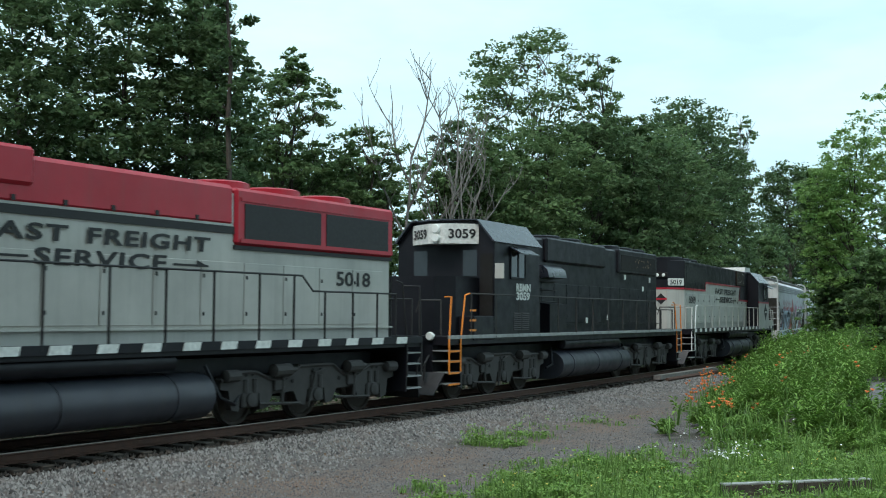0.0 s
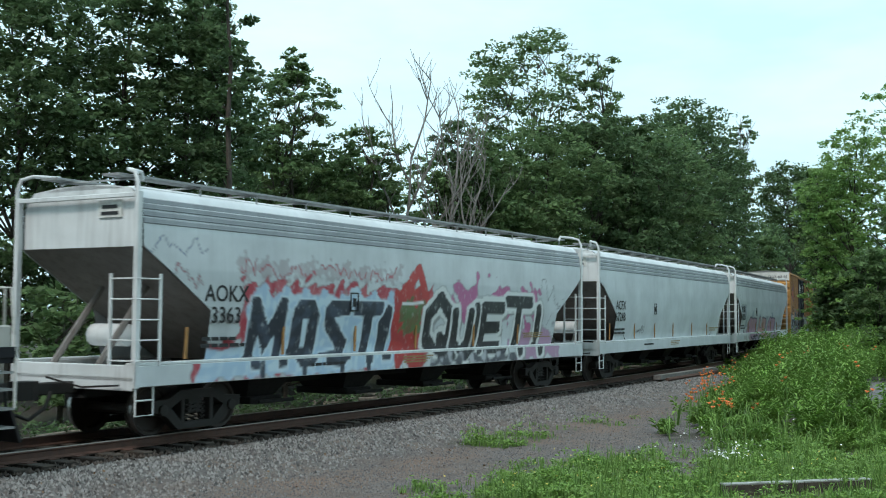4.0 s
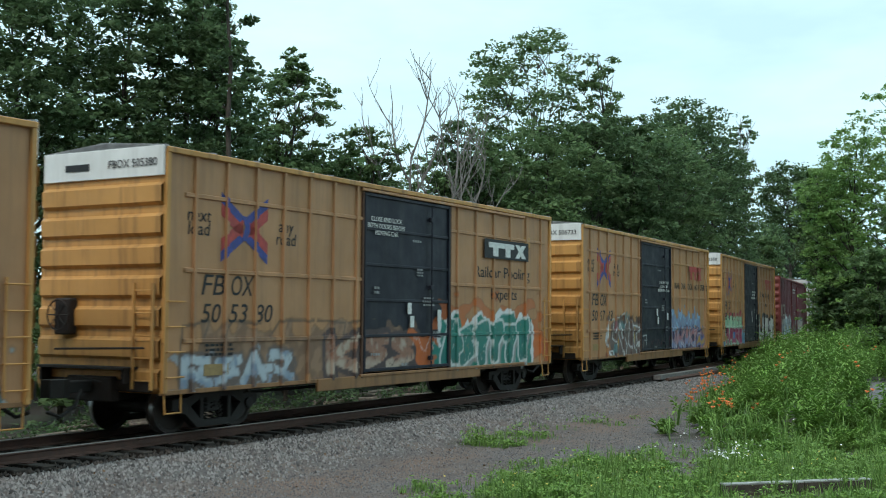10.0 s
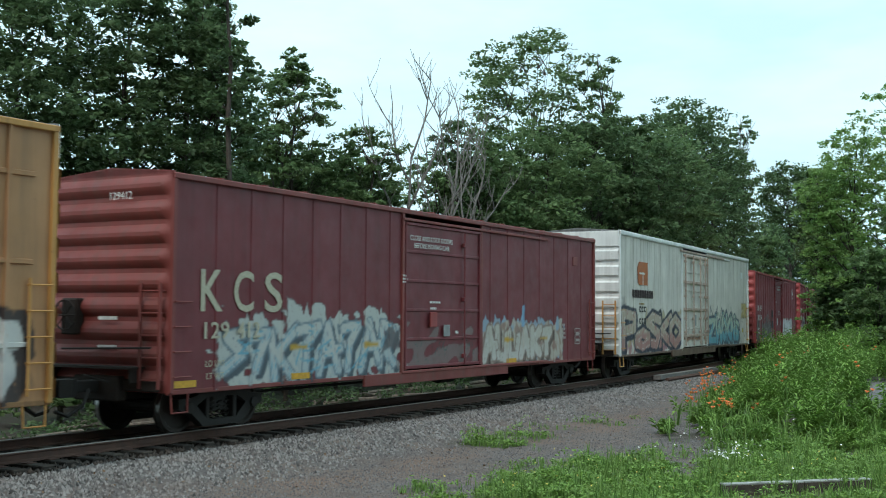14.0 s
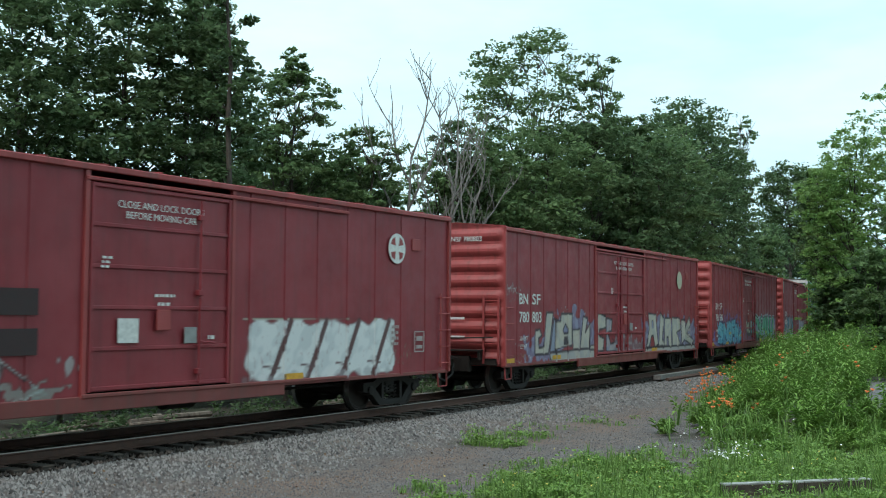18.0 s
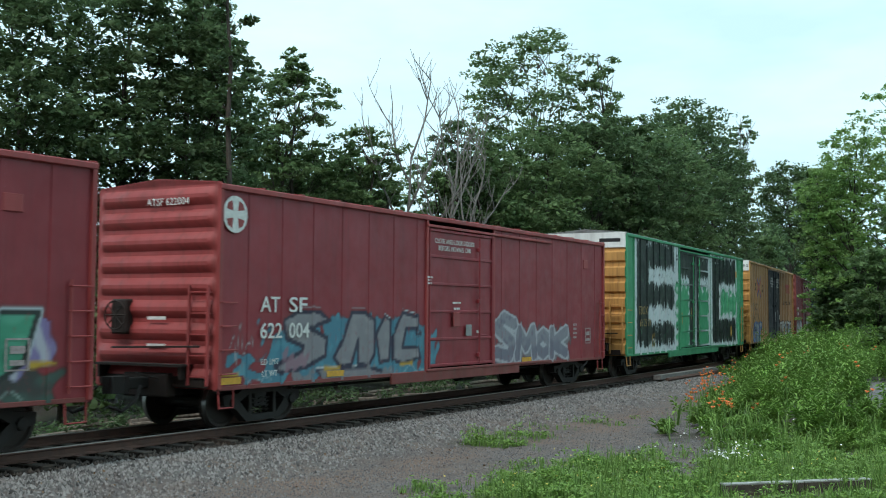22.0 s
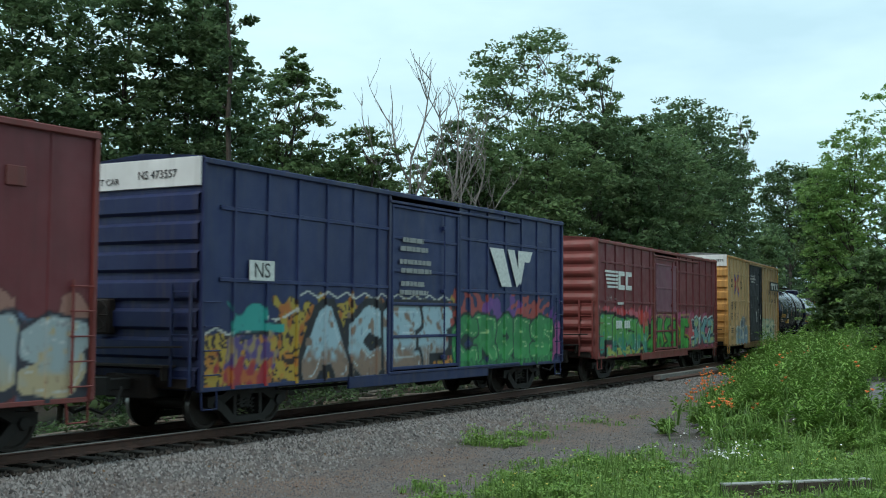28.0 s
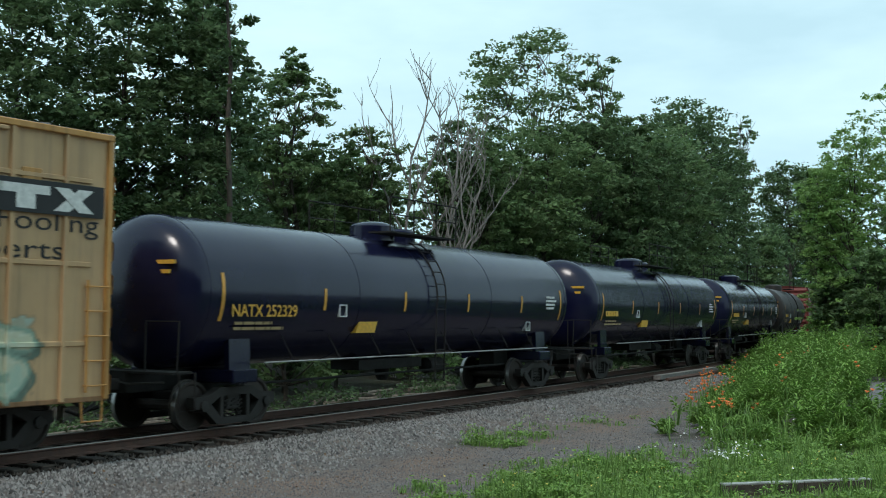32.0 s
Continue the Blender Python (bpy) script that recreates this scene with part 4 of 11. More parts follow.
        part("ladder_stile", Geo().box(min(way * half, way * (half - 0.04)), max(way * half, way * (half - 0.04)), -0.92, -0.87, 1.25, 2.8), M["hopper_w"], car)
        g = Geo().tube([(way * (half - 0.05), -1.47, 0.95), (way * (half - 0.05), -1.47, 0.45), (way * (half - 0.45), -1.47, 0.45), (way * (half - 0.45), -1.47, 0.95)], 0.018, 5)
        g.tube([(way * (half - 0.05), -1.47, 0.7), (way * (half - 0.45), -1.47, 0.7)], 0.016, 5)
        part("stirrup_step", g, M["hopper_w"], car)
    part("air_reservoir", Geo().lathe([(-0.5, 0.05), (-0.42, 0.2), (0.42, 0.2), (0.5, 0.05)], "y", 12, (-half + 1.0, 0.1, 1.75)), M["hopper_w"], car, smooth=40)
    # discharge gates, the shade under the car put into their colour
    for k in range(bay):
        x = -half + 4.4 + (2 * half - 8.8) * k / (bay - 1)
        g = Geo().add([(x - 0.95, -1.1, 1.3), (x + 0.95, -1.1, 1.3), (x + 0.95, 1.1, 1.3), (x - 0.95, 1.1, 1.3), (x - 0.42, -0.55, 0.5), (x + 0.42, -0.55, 0.5), (x + 0.42, 0.55, 0.5), (x - 0.42, 0.55, 0.5)],
                      [(0, 1, 5, 4), (1, 2, 6, 5), (2, 3, 7, 6), (3, 0, 4, 7), (4, 5, 6, 7)])
        g.box(x - 0.5, x + 0.5, -0.7, 0.7, 0.36, 0.5, 0.02)
        g.tube([(x - 0.55, -0.95, 0.42), (x + 0.55, -0.95, 0.42)], 0.04, 6)
        part("discharge_gate", g, M["under"], car, "discharge gate coloured dark for the shade under the car")
    part("underframe", Geo().box(-half + 0.1, half - 0.1, -0.25, 0.25, 0.7, 1.0), M["under"], car)
    for q in (1.3, 4.02, 6.5, 9.0, 11.85, 14.4):
        x = q - half
        y = -hopper_side(1.75) - 0.012
        part("reflective_strip", Geo().prism([(x - 0.05, 1.35), (x + 0.02, 1.35), (x + 0.05, 1.9), (x - 0.02, 1.9)], y - 0.012, y + 0.01), M["dull_orange"], car)
    letters(mark, -half + 2.27, 2.36, 0.42, M["b_text"], car, y=-1.485, bold=0.004, name="reporting_mark")
    letters(number, -half + 2.27, 1.97, 0.42, M["b_text"], car, y=-1.465, bold=0.004, name="reporting_mark")
    bars(-half + 2.3, 1.72, 1.4, 0.24, M["b_text"], car, rows=2, y=-1.42, seed=int(front))
    bars(5.4 - half, 1.16, 1.2, 0.11, M["b_text"], car, rows=1, y=-1.51, name="sill_stencil", seed=4)
    bars(9.0 - half, 1.2, 1.7, 0.18, M["tan_text"], car, rows=3, y=-1.51, name="sill_stencil", seed=5)
    bars(15.6 - half, 1.66, 1.9, 0.16, M["tan_text"], car, rows=3, y=-1.40, seed=int(front) + 3)
    g = Geo()
    for a, b, c, d in ((0, 0.3, 0, 0.03), (0, 0.3, 0.37, 0.4), (0, 0.03, 0, 0.4), (0.27, 0.3, 0, 0.4), (0.1, 0.2, 0.1, 0.28)):
        g.box(-half + 6.2 + a, -half + 6.2 + b, -1.49, -1.475, 2.2 + c, 2.2 + d)
    part("test_stencil", g, M["b_text"], car)
    plate = part("end_mark_board", Geo().box(-half + 0.12, -half + 0.148, -1.0, -0.45, 3.75, 4.05), M["w_text"], car)
    g = Geo()
    for z, w in ((3.93, 0.36), (3.82, 0.4)):
        g.box(-half + 0.112, -half + 0.119, -0.72 - w / 2, -0.72 + w / 2, z - 0.03, z + 0.03)
    part("end_mark_lines", g, M["b_text"], car)
    freight_truck(car, -half + 2.0)
    freight_truck(car, half - 2.0)
    couplers(car, half)
    enlist(car, front, rear, half - 2.0)
    return car, half


def tank_car(label, front, rear, mat, mark=None):
    half = (rear - front) / 2
    car = thing("tank_car", label, "tank car", "cars of the freight train")
    r, zc = 1.43, 2.54
    L = half - 0.15
    head = [(-L + 0.62 * (1 - math.cos(a)), r * math.sin(a)) for a in np.linspace(0.03, math.pi / 2, 9)]
    prof = head + [(x, r) for x in np.linspace(-L + 0.7, L - 0.7, 9)] + [(-x, q) for x, q in reversed(head)]
    part("tank_shell", Geo().lathe(prof, "x", 56, (0, 0, zc)), M[mat], car, smooth=40)
    for x in (-L + 0.72, L - 0.72, -L * 0.36, L * 0.36):
        part("weld_band", Geo().lathe([(x - 0.035, r - 0.01), (x - 0.03, r + 0.007), (x + 0.03, r + 0.007), (x + 0.035, r - 0.01)], "x", 56, (0, 0, zc)), M[mat], car, smooth=40)
    # dome, valves and top platform
    part("manway", Geo().lathe([(3.9, 0.55), (4.25, 0.55), (4.3, 0.5), (4.36, 0.3)], "z", 18, (-0.5, 0, 0)), M[mat], car, smooth=40)
    part("valve_housing", Geo().lathe([(3.9, 0.42), (4.2, 0.42), (4.26, 0.36)], "z", 16, (0.7, 0, 0)), M[mat], car, smooth=40)
    part("top_platform", Geo().box(-1.5, 1.6, -1.15, -0.55, 4.02, 4.06).box(-1.5, 1.6, 0.55, 1.15, 4.02, 4.06), M["under"], car)
    g = Geo()
    for y in (-1.15, 1.15):
        g.tube([(-1.5, y, 4.02), (-1.5, y, 4.85), (1.6, y, 4.85), (1.6, y, 4.02)], 0.02, 5)
        g.tube([(-1.5, y, 4.45), (1.6, y, 4.45)], 0.016, 5)
        for x in (-0.45, 0.6):
            g.tube([(x, y, 4.02), (x, y, 4.85)], 0.016, 5)
    part("safety_railing", g, M["under"], car)
    g = Geo()
    for x in (0.0, 0.42):
        g.tube([(x, -(r + 0.1) * math.sin(a) - 0.02, zc + (r + 0.1) * math.cos(a)) for a in np.linspace(0.5, 1.75, 9)] + [(x, -1.5, 0.55)], 0.02, 5)
    for a in np.linspace(0.55, 1.75, 7):
        g.tube([(0, -(r + 0.1) * math.sin(a) - 0.02, zc + (r + 0.1) * math.cos(a)), (0.42, -(r + 0.1) * math.sin(a) - 0.02, zc + (r + 0.1) * math.cos(a))], 0.014, 5)
    for z in (0.6, 0.95, 1.3, 1.65):
        g.tube([(0, -1.5, z), (0.42, -1.5, z)], 0.014, 5)
    part("side_ladder", g, M["under"], car)
    # saddles, stub sills, side rail
    for way in (-1, 1):
        x = way * (half - 2.0)
        g = Geo().box(x - 0.35, x + 0.35, -1.3, 1.3, 0.85, 1.1, 0.02)
        for y in (-1.15, 1.15):
            g.add([(x - 0.3, y, 1.0), (x + 0.3, y, 1.0), (x + 0.3, y * 0.98, 1.75), (x - 0.3, y * 0.98, 1.75), (x - 0.3, y * 0.9, 1.0), (x + 0.3, y * 0.9, 1.0), (x + 0.3, y * 0.88, 1.75), (x - 0.3, y * 0.88, 1.75)], [(0, 1, 2, 3), (4, 7, 6, 5), (0, 3, 7, 4), (1, 5, 6, 2), (3, 2, 6, 7)])
        part("saddle", g, M[mat], car)
        part("stub_sill", Geo().box(min(way * half, way * (half - 3.2)), max(way * half, way * (half - 3.2)), -0.25, 0.25, 0.72, 1.12, 0.02), M["under"], car)
        part("end_platform", Geo().box(min(way * half, way * (half - 0.5)), max(way * half, way * (half - 0.5)), -1.35, 1.35, 1.08, 1.12), M["under"], car)
        g = Geo().tube([(way * (half - 0.1), -1.35, 1.1), (way * (half - 0.1), -1.38, 2.0), (way * (half - 0.1), -0.6, 2.0), (way * (half - 0.1), -0.6, 1.1)], 0.018, 5)
        part("end_handrail", g, M["under"], car)
        g = Geo().tube([(way * (half - 0.1), -1.4, 1.1), (way * (half - 0.1), -1.42, 0.45), (way * (half - 0.5), -1.42, 0.45), (way * (half - 0.5), -1.4, 1.1)], 0.018, 5)
        part("stirrup_step", g, M["under"], car)
    part("side_handrail", Geo().tube([(-half + 2.3, -1.5, 1.22), (half - 2.3, -1.5, 1.22)], 0.016, 5), M["galv"], car)
    for k in range(8):
        x = -half + 3.2 + (2 * half - 6.4) * k / 7
        part("rail_bracket", Geo().tube([(x, -1.5, 1.22), (x - 0.12, -1.25, 1.75)], 0.014, 4), M["under"], car)
    part("brake_rigging", Geo().box(-1.6, 1.2, -0.4, 0.4, 0.85, 1.08).lathe([(-0.4, 0.05), (-0.35, 0.2), (0.35, 0.2), (0.4, 0.05)], "x", 12, (1.9, -0.3, 0.85)).tube([(-half + 3, -0.5, 0.75), (half - 3, -0.5, 0.75)], 0.03, 5), M["under"], car)
    part("bottom_outlet", Geo().lathe([(0.55, 0.12), (0.7, 0.18), (1.15, 0.22)], "z", 12), M["under"], car)

    def skin(z, lift=0.006):
        return -math.sqrt(max(0.01, r * r - (z - zc) ** 2)) - lift

    for k, x in enumerate((1.18, 4.33, 7.46, 10.5, 13.57, 16.2)):
        x, tall = x - half, 0.44 if k in (0, 5) else 0.225
        zs = np.linspace(2.44 - tall, 2.44 + tall, 8)
        g = Geo().add([(x + d, skin(z, 0.008), z) for z in zs for d in (-0.045, 0.045)], [(2 * i, 2 * i + 1, 2 * i + 3, 2 * i + 2) for i in range(7)])
        part("reflective_strip", g, M["o_text"], car)
    if mark:
        fit_letters(mark, 1.45 - half, 3.41 - half, 2.09, 0.225, M["y_text"], car, y=skin(2.28, 0.004), name="reporting_mark", bold=0.004)
    else:
        bars(2.4 - half, 2.30, 1.9, 0.32, M["y_text"], car, rows=1, y=skin(2.28, 0.004), seed=int(front))
    bars(2.45 - half, 1.99, 1.8, 0.2, M["tan_text"], car, rows=2, y=skin(1.98, 0.004), seed=int(front))
    g = Geo().prism([(5.60 - half, 1.74), (6.33 - half, 1.74), (6.45 - half, 1.98), (5.72 - half, 1.98)], skin(1.98, 0.004), skin(1.74, -0.02))
    part("warning_plate", g, M["y_text"], car)
    bars(15.5 - half, 2.69, 0.75, 0.42, M["w_text"], car, rows=4, y=skin(2.55, 0.006), seed=int(front) + 1)
    g = Geo()
    for a, b, c, d in ((0, 0.34, 0, 0.03), (0, 0.34, 0.3, 0.33), (0, 0.03, 0, 0.33), (0.31, 0.34, 0, 0.33)):
        for q, z in ((14.1 - half, 1.70), (4.85 - half, 2.08)):
            g.box(q + a * 0.8, q + b * 0.8, skin(z + 0.24, 0.008), skin(z, 0) + 0.02, z + c * 0.8, z + d * 0.8)
    part("placard_frame", g, M["w_text"], car)
    g = Geo()
    for z, a in ((3.05, 0.32), (2.88, 0.2)):
        g.box(-L - 0.04 + 0.16, -L + 0.18, -0.75 - a, -0.75 + a, z - 0.035, z + 0.035)
    part("end_stencil", g, M["y_text"], car)
    freight_truck(car, -half + 2.0)
    freight_truck(car, half - 2.0)
    couplers(car, half)
    enlist(car, front, rear, half - 2.0)
    return car
# ---- diesel locomotives ----
def loco_truck_mesh():
    """Three-axle cast truck: a deep dipped side frame with pedestal legs, coil springs, brake cylinders and rods."""
    g = Geo()
    top = [(-2.85, 0.92), (-2.55, 1.06), (-1.9, 1.06), (-1.45, 0.90), (-0.95, 0.90), (-0.55, 1.12), (0.55, 1.12), (0.95, 0.90), (1.45, 0.90), (1.9, 1.06), (2.55, 1.06), (2.85, 0.92), (2.85, 0.74), (2.62, 0.70),
           (2.55, 0.34), (2.34, 0.30), (2.30, 0.62), (1.76, 0.62), (1.72, 0.30), (1.50, 0.34), (1.36, 0.60), (0.72, 0.60), (0.55, 0.34), (0.34, 0.30), (0.28, 0.62), (-0.28, 0.62), (-0.34, 0.30), (-0.55, 0.34),
           (-0.72, 0.60), (-1.36, 0.60), (-1.50, 0.34), (-1.72, 0.30), (-1.76, 0.62), (-2.30, 0.62), (-2.34, 0.30), (-2.55, 0.34), (-2.62, 0.70), (-2.85, 0.74)]
    for s_ in (-1, 1):
        y0, y1 = sorted((s_ * 1.02, s_ * 1.16))
        g.prism(top, y0, y1)
        # raised rim along the upper edge
        for (ax, az), (bx_, bz) in zip(top[0:11], top[1:12]):
            g.tube([(ax, s_ * 1.17, az - 0.03), (bx_, s_ * 1.17, bz - 0.03)], 0.035, 5)
        for a_ in (-2.03, 0, 2.03):
            g.box(a_ - 0.24, a_ + 0.24, min(s_ * 1.0, s_ * 1.19), max(s_ * 1.0, s_ * 1.19), 0.36, 0.66, 0.03)
            g.lathe([(s_ * 1.17, 0.15), (s_ * 1.23, 0.13), (s_ * 1.25, 0.06)], "y", 12, (a_, 0, 0.508))
            for d in (-0.13, 0.13):
                g.lathe([(0.64, 0.075), (0.90, 0.075)], "z", 8, (a_ + d, s_ * 1.14, 0))
        for a_ in (-1.2, 1.2):
            # brake cylinder, slack adjuster, hanger and tie rod
            g.lathe([(a_ - 0.30, 0.05), (a_ - 0.27, 0.13), (a_ + 0.20, 0.13), (a_ + 0.22, 0.07), (a_ + 0.42, 0.05)], "x", 10, (0, s_ * 1.26, 1.04))
            g.tube([(a_ - 0.62, s_ * 1.21, 0.42), (a_ + 0.62, s_ * 1.21, 0.36)], 0.032, 6)
            g.tube([(a_ + 0.1, s_ * 1.2, 1.0), (a_ + 0.05, s_ * 1.22, 0.40)], 0.04, 6)
            g.box(a_ - 0.16, a_ + 0.16, min(s_ * 1.15, s_ * 1.22), max(s_ * 1.15, s_ * 1.22), 0.64, 0.86, 0.02)
        for a_ in (-2.62, 2.62):
            g.lathe([(a_ - 0.2, 0.05), (a_ - 0.17, 0.12), (a_ + 0.17, 0.12), (a_ + 0.2, 0.05)], "x", 10, (0, s_ * 1.22, 0.98))
        g.tube([(-0.3, s_ * 1.2, 0.26), (-0.1, s_ * 1.22, 0.95), (0.25, s_ * 1.22, 1.0)], 0.026, 5)
    g.box(-2.2, 2.2, -0.9, 0.9, 0.55, 0.9)
    return g.mesh("loco_truck", M["truck_dust"], 35)


# flat dark disc laid on the frame for the shade inside a hole
FRAME_HOLE = Geo().lathe([(-1.175, 0.045), (-1.18, 0.045)], "y", 10, (0, 0, 0)).mesh("frame_hole", M["under"])
LOCO_TRUCK = loco_truck_mesh()


def locomotive(label, front, rear, way, cab, nose, hood_end, hood_mat, top_z=4.46):
    """way -1: the cab leads. Lengths count from the middle towards the cab."""
    half = (rear - front) / 2
    car = thing("diesel_locomotive", label, "locomotive", "locomotives at the head")

    def X(q):
        return q * way

    def bx(g, q0, q1, *rest, c=0.0):
        return g.box(min(X(q0), X(q1)), max(X(q0), X(q1)), *rest, c)

    part("frame", Geo().box(-half, half, -1.42, 1.42, 1.40, 1.62, 0.01).box(-half + 1, half - 1, -0.7, 0.7, 0.95, 1.3), M["loco_black"], car)
    part("long_hood", bx(Geo(), hood_end, cab[0], -0.86, 0.86, 1.5, top_z, c=0.07), M[hood_mat], car)
    # access doors along the hood
    n = 12
    for k in range(n):
        a = hood_end + 0.35 + (cab[0] - hood_end - 0.8) * k / n
        b = a + (cab[0] - hood_end - 0.8) / n - 0.022
        d = part("hood_door", bx(Geo(), a, b, -0.885, -0.862, 1.92, 3.12, c=0.01), M[hood_mat], car)
        for z in (2.1, 2.8):
            part("latch", bx(Geo(), b - 0.09, b - 0.05, -0.9, -0.886, z, z + 0.07), M["b_text"], d)
    part("hood_kick_strip", bx(Geo(), hood_end, cab[0], -0.93, -0.862, 1.84, 1.87), M[hood_mat], car)
    return car, half, X, bx


def loco_cab(car, X, bx, cab, nose, half, side_mat, roof_mat, way, top=4.66, eave=4.10, win=None):
    shell = Geo().prism([(-1.46, 1.5), (-1.46, eave), (-1.0, top - 0.04), (0, top), (1.0, top - 0.04), (1.46, eave), (1.46, 1.5)], X(cab[0]), X(cab[1]), "yz")
    part("cab", shell, M[side_mat], car)
    part("cab_roof", Geo().prism([(-1.53, eave - 0.03), (-1.02, top + 0.01), (0, top + 0.05), (1.02, top + 0.01), (1.53, eave - 0.03), (1.47, eave - 0.04), (1.0, top - 0.02), (0, top + 0.01), (-1.0, top - 0.02), (-1.47, eave - 0.04)], X(cab[0] - 0.08), X(cab[1] + 0.15), "yz"), M["roof_sheen"], car)
    a, b = win or ((cab[0] + cab[1]) / 2 - 0.45, (cab[0] + cab[1]) / 2 + 0.47)
    z0, z1 = eave - 0.93, eave - 0.24
    w = part("side_window", bx(Geo(), a, b, -1.475, -1.462, z0, z1), M["glass"], car, "dark cab side window")
    g = Geo()
    for q in (a - 0.04, (a + b) / 2 - 0.02, b):
        bx(g, q, q + 0.05, -1.495, -1.462, z0 - 0.03, z1 + 0.03)
    bx(g, a - 0.04, b + 0.05, -1.495, -1.462, z1, z1 + 0.05)
    bx(g, a - 0.04, b + 0.05, -1.51, -1.462, z0 - 0.05, z0)
    part("window_frame", g, M["loco_black"], w)
    zs = eave - 0.10
    part("sunshade", Geo().add([(X(q), y, z) for dz in (0, -0.03) for q, y, z in ((a - 0.12, -1.47, zs + dz), (b + 0.12, -1.47, zs + dz), (b + 0.12, -1.86, zs - 0.2 + dz), (a - 0.12, -1.86, zs - 0.2 + dz))], [(0, 1, 2, 3), (7, 6, 5, 4), (3, 2, 6, 7), (0, 3, 7, 4), (1, 5, 6, 2)]), M["roof_sheen"], car, "tilted sheet-metal sunshade")
    for y in (-0.95, 0.55):
        part("front_window", bx(Geo(), cab[1], cab[1] + 0.012, y, y + 0.42, z0, z1), M["glass"], car)
    part("front_door", bx(Geo(), cab[1], cab[1] + 0.02, -1.42, -1.05, 1.62, z1 - 0.1), M["under"], car)
    part("short_nose", Geo().prism([(X(cab[1]), -1.0), (X(nose - 0.45), -1.0), (X(nose), -0.62), (X(nose), 0.62), (X(nose - 0.45), 1.0), (X(cab[1]), 1.0)], 1.5, 3.12, "xy"), M[side_mat], car)


def loco_gear(car, half, X, bx, rail_mat, tank_q, stripes, step_mat, rail_z=2.62, drop=None, posts=None):
    for q in (-half + 3.6, half - 3.6):
        t = part("truck", LOCO_TRUCK, None, car, "dark six-wheel locomotive truck")
        t.matrix_basis = Matrix.Translation((q, 0, 0))
        for a in (-2.16, -1.98, -0.12, 0.12, 1.98, 2.16, -0.78, 0.78):
            part("frame_hole", FRAME_HOLE, None, t).matrix_basis = Matrix.Translation((a, 0, 0.80 if 0.5 < abs(a) < 1.9 else 0.99))
        for a in (-2.03, 0, 2.03):
            axle(BIG_WHEEL, t, a, 0.508, LOCO_WHEELS, "drive_wheelset")
    a, b = min(X(tank_q[0]), X(tank_q[1])), max(X(tank_q[0]), X(tank_q[1]))
    curve_ = [(0.98 + 0.50 * math.cos(q), 0.66 + 0.42 * math.sin(q)) for q in [math.pi / 2 - math.pi * k / 12 for k in range(13)]]
    sec = [(-y, z) for y, z in curve_] + [(y, z) for y, z in reversed(curve_)]
    part("fuel_tank", Geo().prism(sec, a, b, "yz"), M["tank_steel"], car, "dull blue-grey fuel tank with rounded flanks", smooth=50)
    for x in (a + 0.9, (a + b) / 2, b - 0.9):
        part("tank_strap", Geo().prism([(y * 1.012, z - 0.006 + 0.012 * (z > 0.66)) for y, z in sec], x - 0.03, x + 0.03, "yz"), M["tank_steel"], car, smooth=50)
    for y in (-1.22, 1.22):
        part("air_reservoir", Geo().lathe([(a + 0.3, 0.05), (a + 0.36, 0.17), (b - 0.9, 0.17), (b - 0.84, 0.05)], "x", 16, (0, y, 1.30)), M["loco_black"], car, smooth=40)
    part("brake_hose", Geo().tube([(b + 0.1, -1.1, 1.2), (b + 0.35, -1.25, 0.6), (b + 0.8, -1.2, 0.45), (b + 1.2, -1.05, 0.8)], 0.035, 6), M["loco_black"], car)
    part("brake_hose", Geo().tube([(a - 0.1, -1.1, 1.2), (a - 0.35, -1.25, 0.7), (a - 0.7, -1.2, 0.6)], 0.035, 6), M["loco_black"], car)
    # deck edge
    part("deck_edge", Geo().box(-half, half, -1.47, -1.42, 1.48 if stripes else 1.55, 1.64, 0.006), M["loco_black"] if stripes else M["galv"], car)
    if stripes:
        k = -half + 0.5
        while k < half - 0.5:
            part("edge_stripe", Geo().prism([(k, 1.49), (k + 0.42, 1.49), (k + 0.46, 1.635), (k + 0.04, 1.635)], -1.477, -1.469), M["w_text"], car)
            k += 0.95
    # hand rails
    low = rail_z - (0.30 if drop else 0.0)
    run_ = [(-half + 1.1, -1.45, rail_z)] + ([(drop, -1.45, rail_z), (drop + 0.35, -1.45, low)] if drop else []) + [(half - 1.1, -1.45, low)]
    part("handrail", Geo().tube(run_, 0.022, 6), rail_mat, car)
    for x in posts or even(-half + 1.2, half - 1.2, 13):
        part("stanchion", Geo().tube([(x, -1.45, 1.55), (x, -1.45, low if drop and x > drop else rail_z)], 0.024, 6), rail_mat, car)
    for s in (-1, 1):
        x = s * half
        for y in (-1.45, 1.45):
            part("step_handrail", Geo().tube([(x - s * 1.1, y, rail_z), (x - s * 0.85, y, rail_z - 0.05), (x - s * 0.62, y, 1.5), (x - s * 0.62, y, 0.75)], 0.024, 6), step_mat, car)
            part("step_handrail", Geo().tube([(x - s * 0.32, y * 0.8, rail_z - 0.1), (x - s * 0.12, y, rail_z - 0.1), (x - s * 0.02, y, 1.5), (x - s * 0.02, y, 0.75)], 0.024, 6), step_mat, car)
        for y in (-1.2, -0.6, 0.6, 1.2):
            part("end_post", Geo().tube([(x - s * 0.05, y, 1.5), (x - s * 0.05, y, 2.5)], 0.022, 5), rail_mat, car)
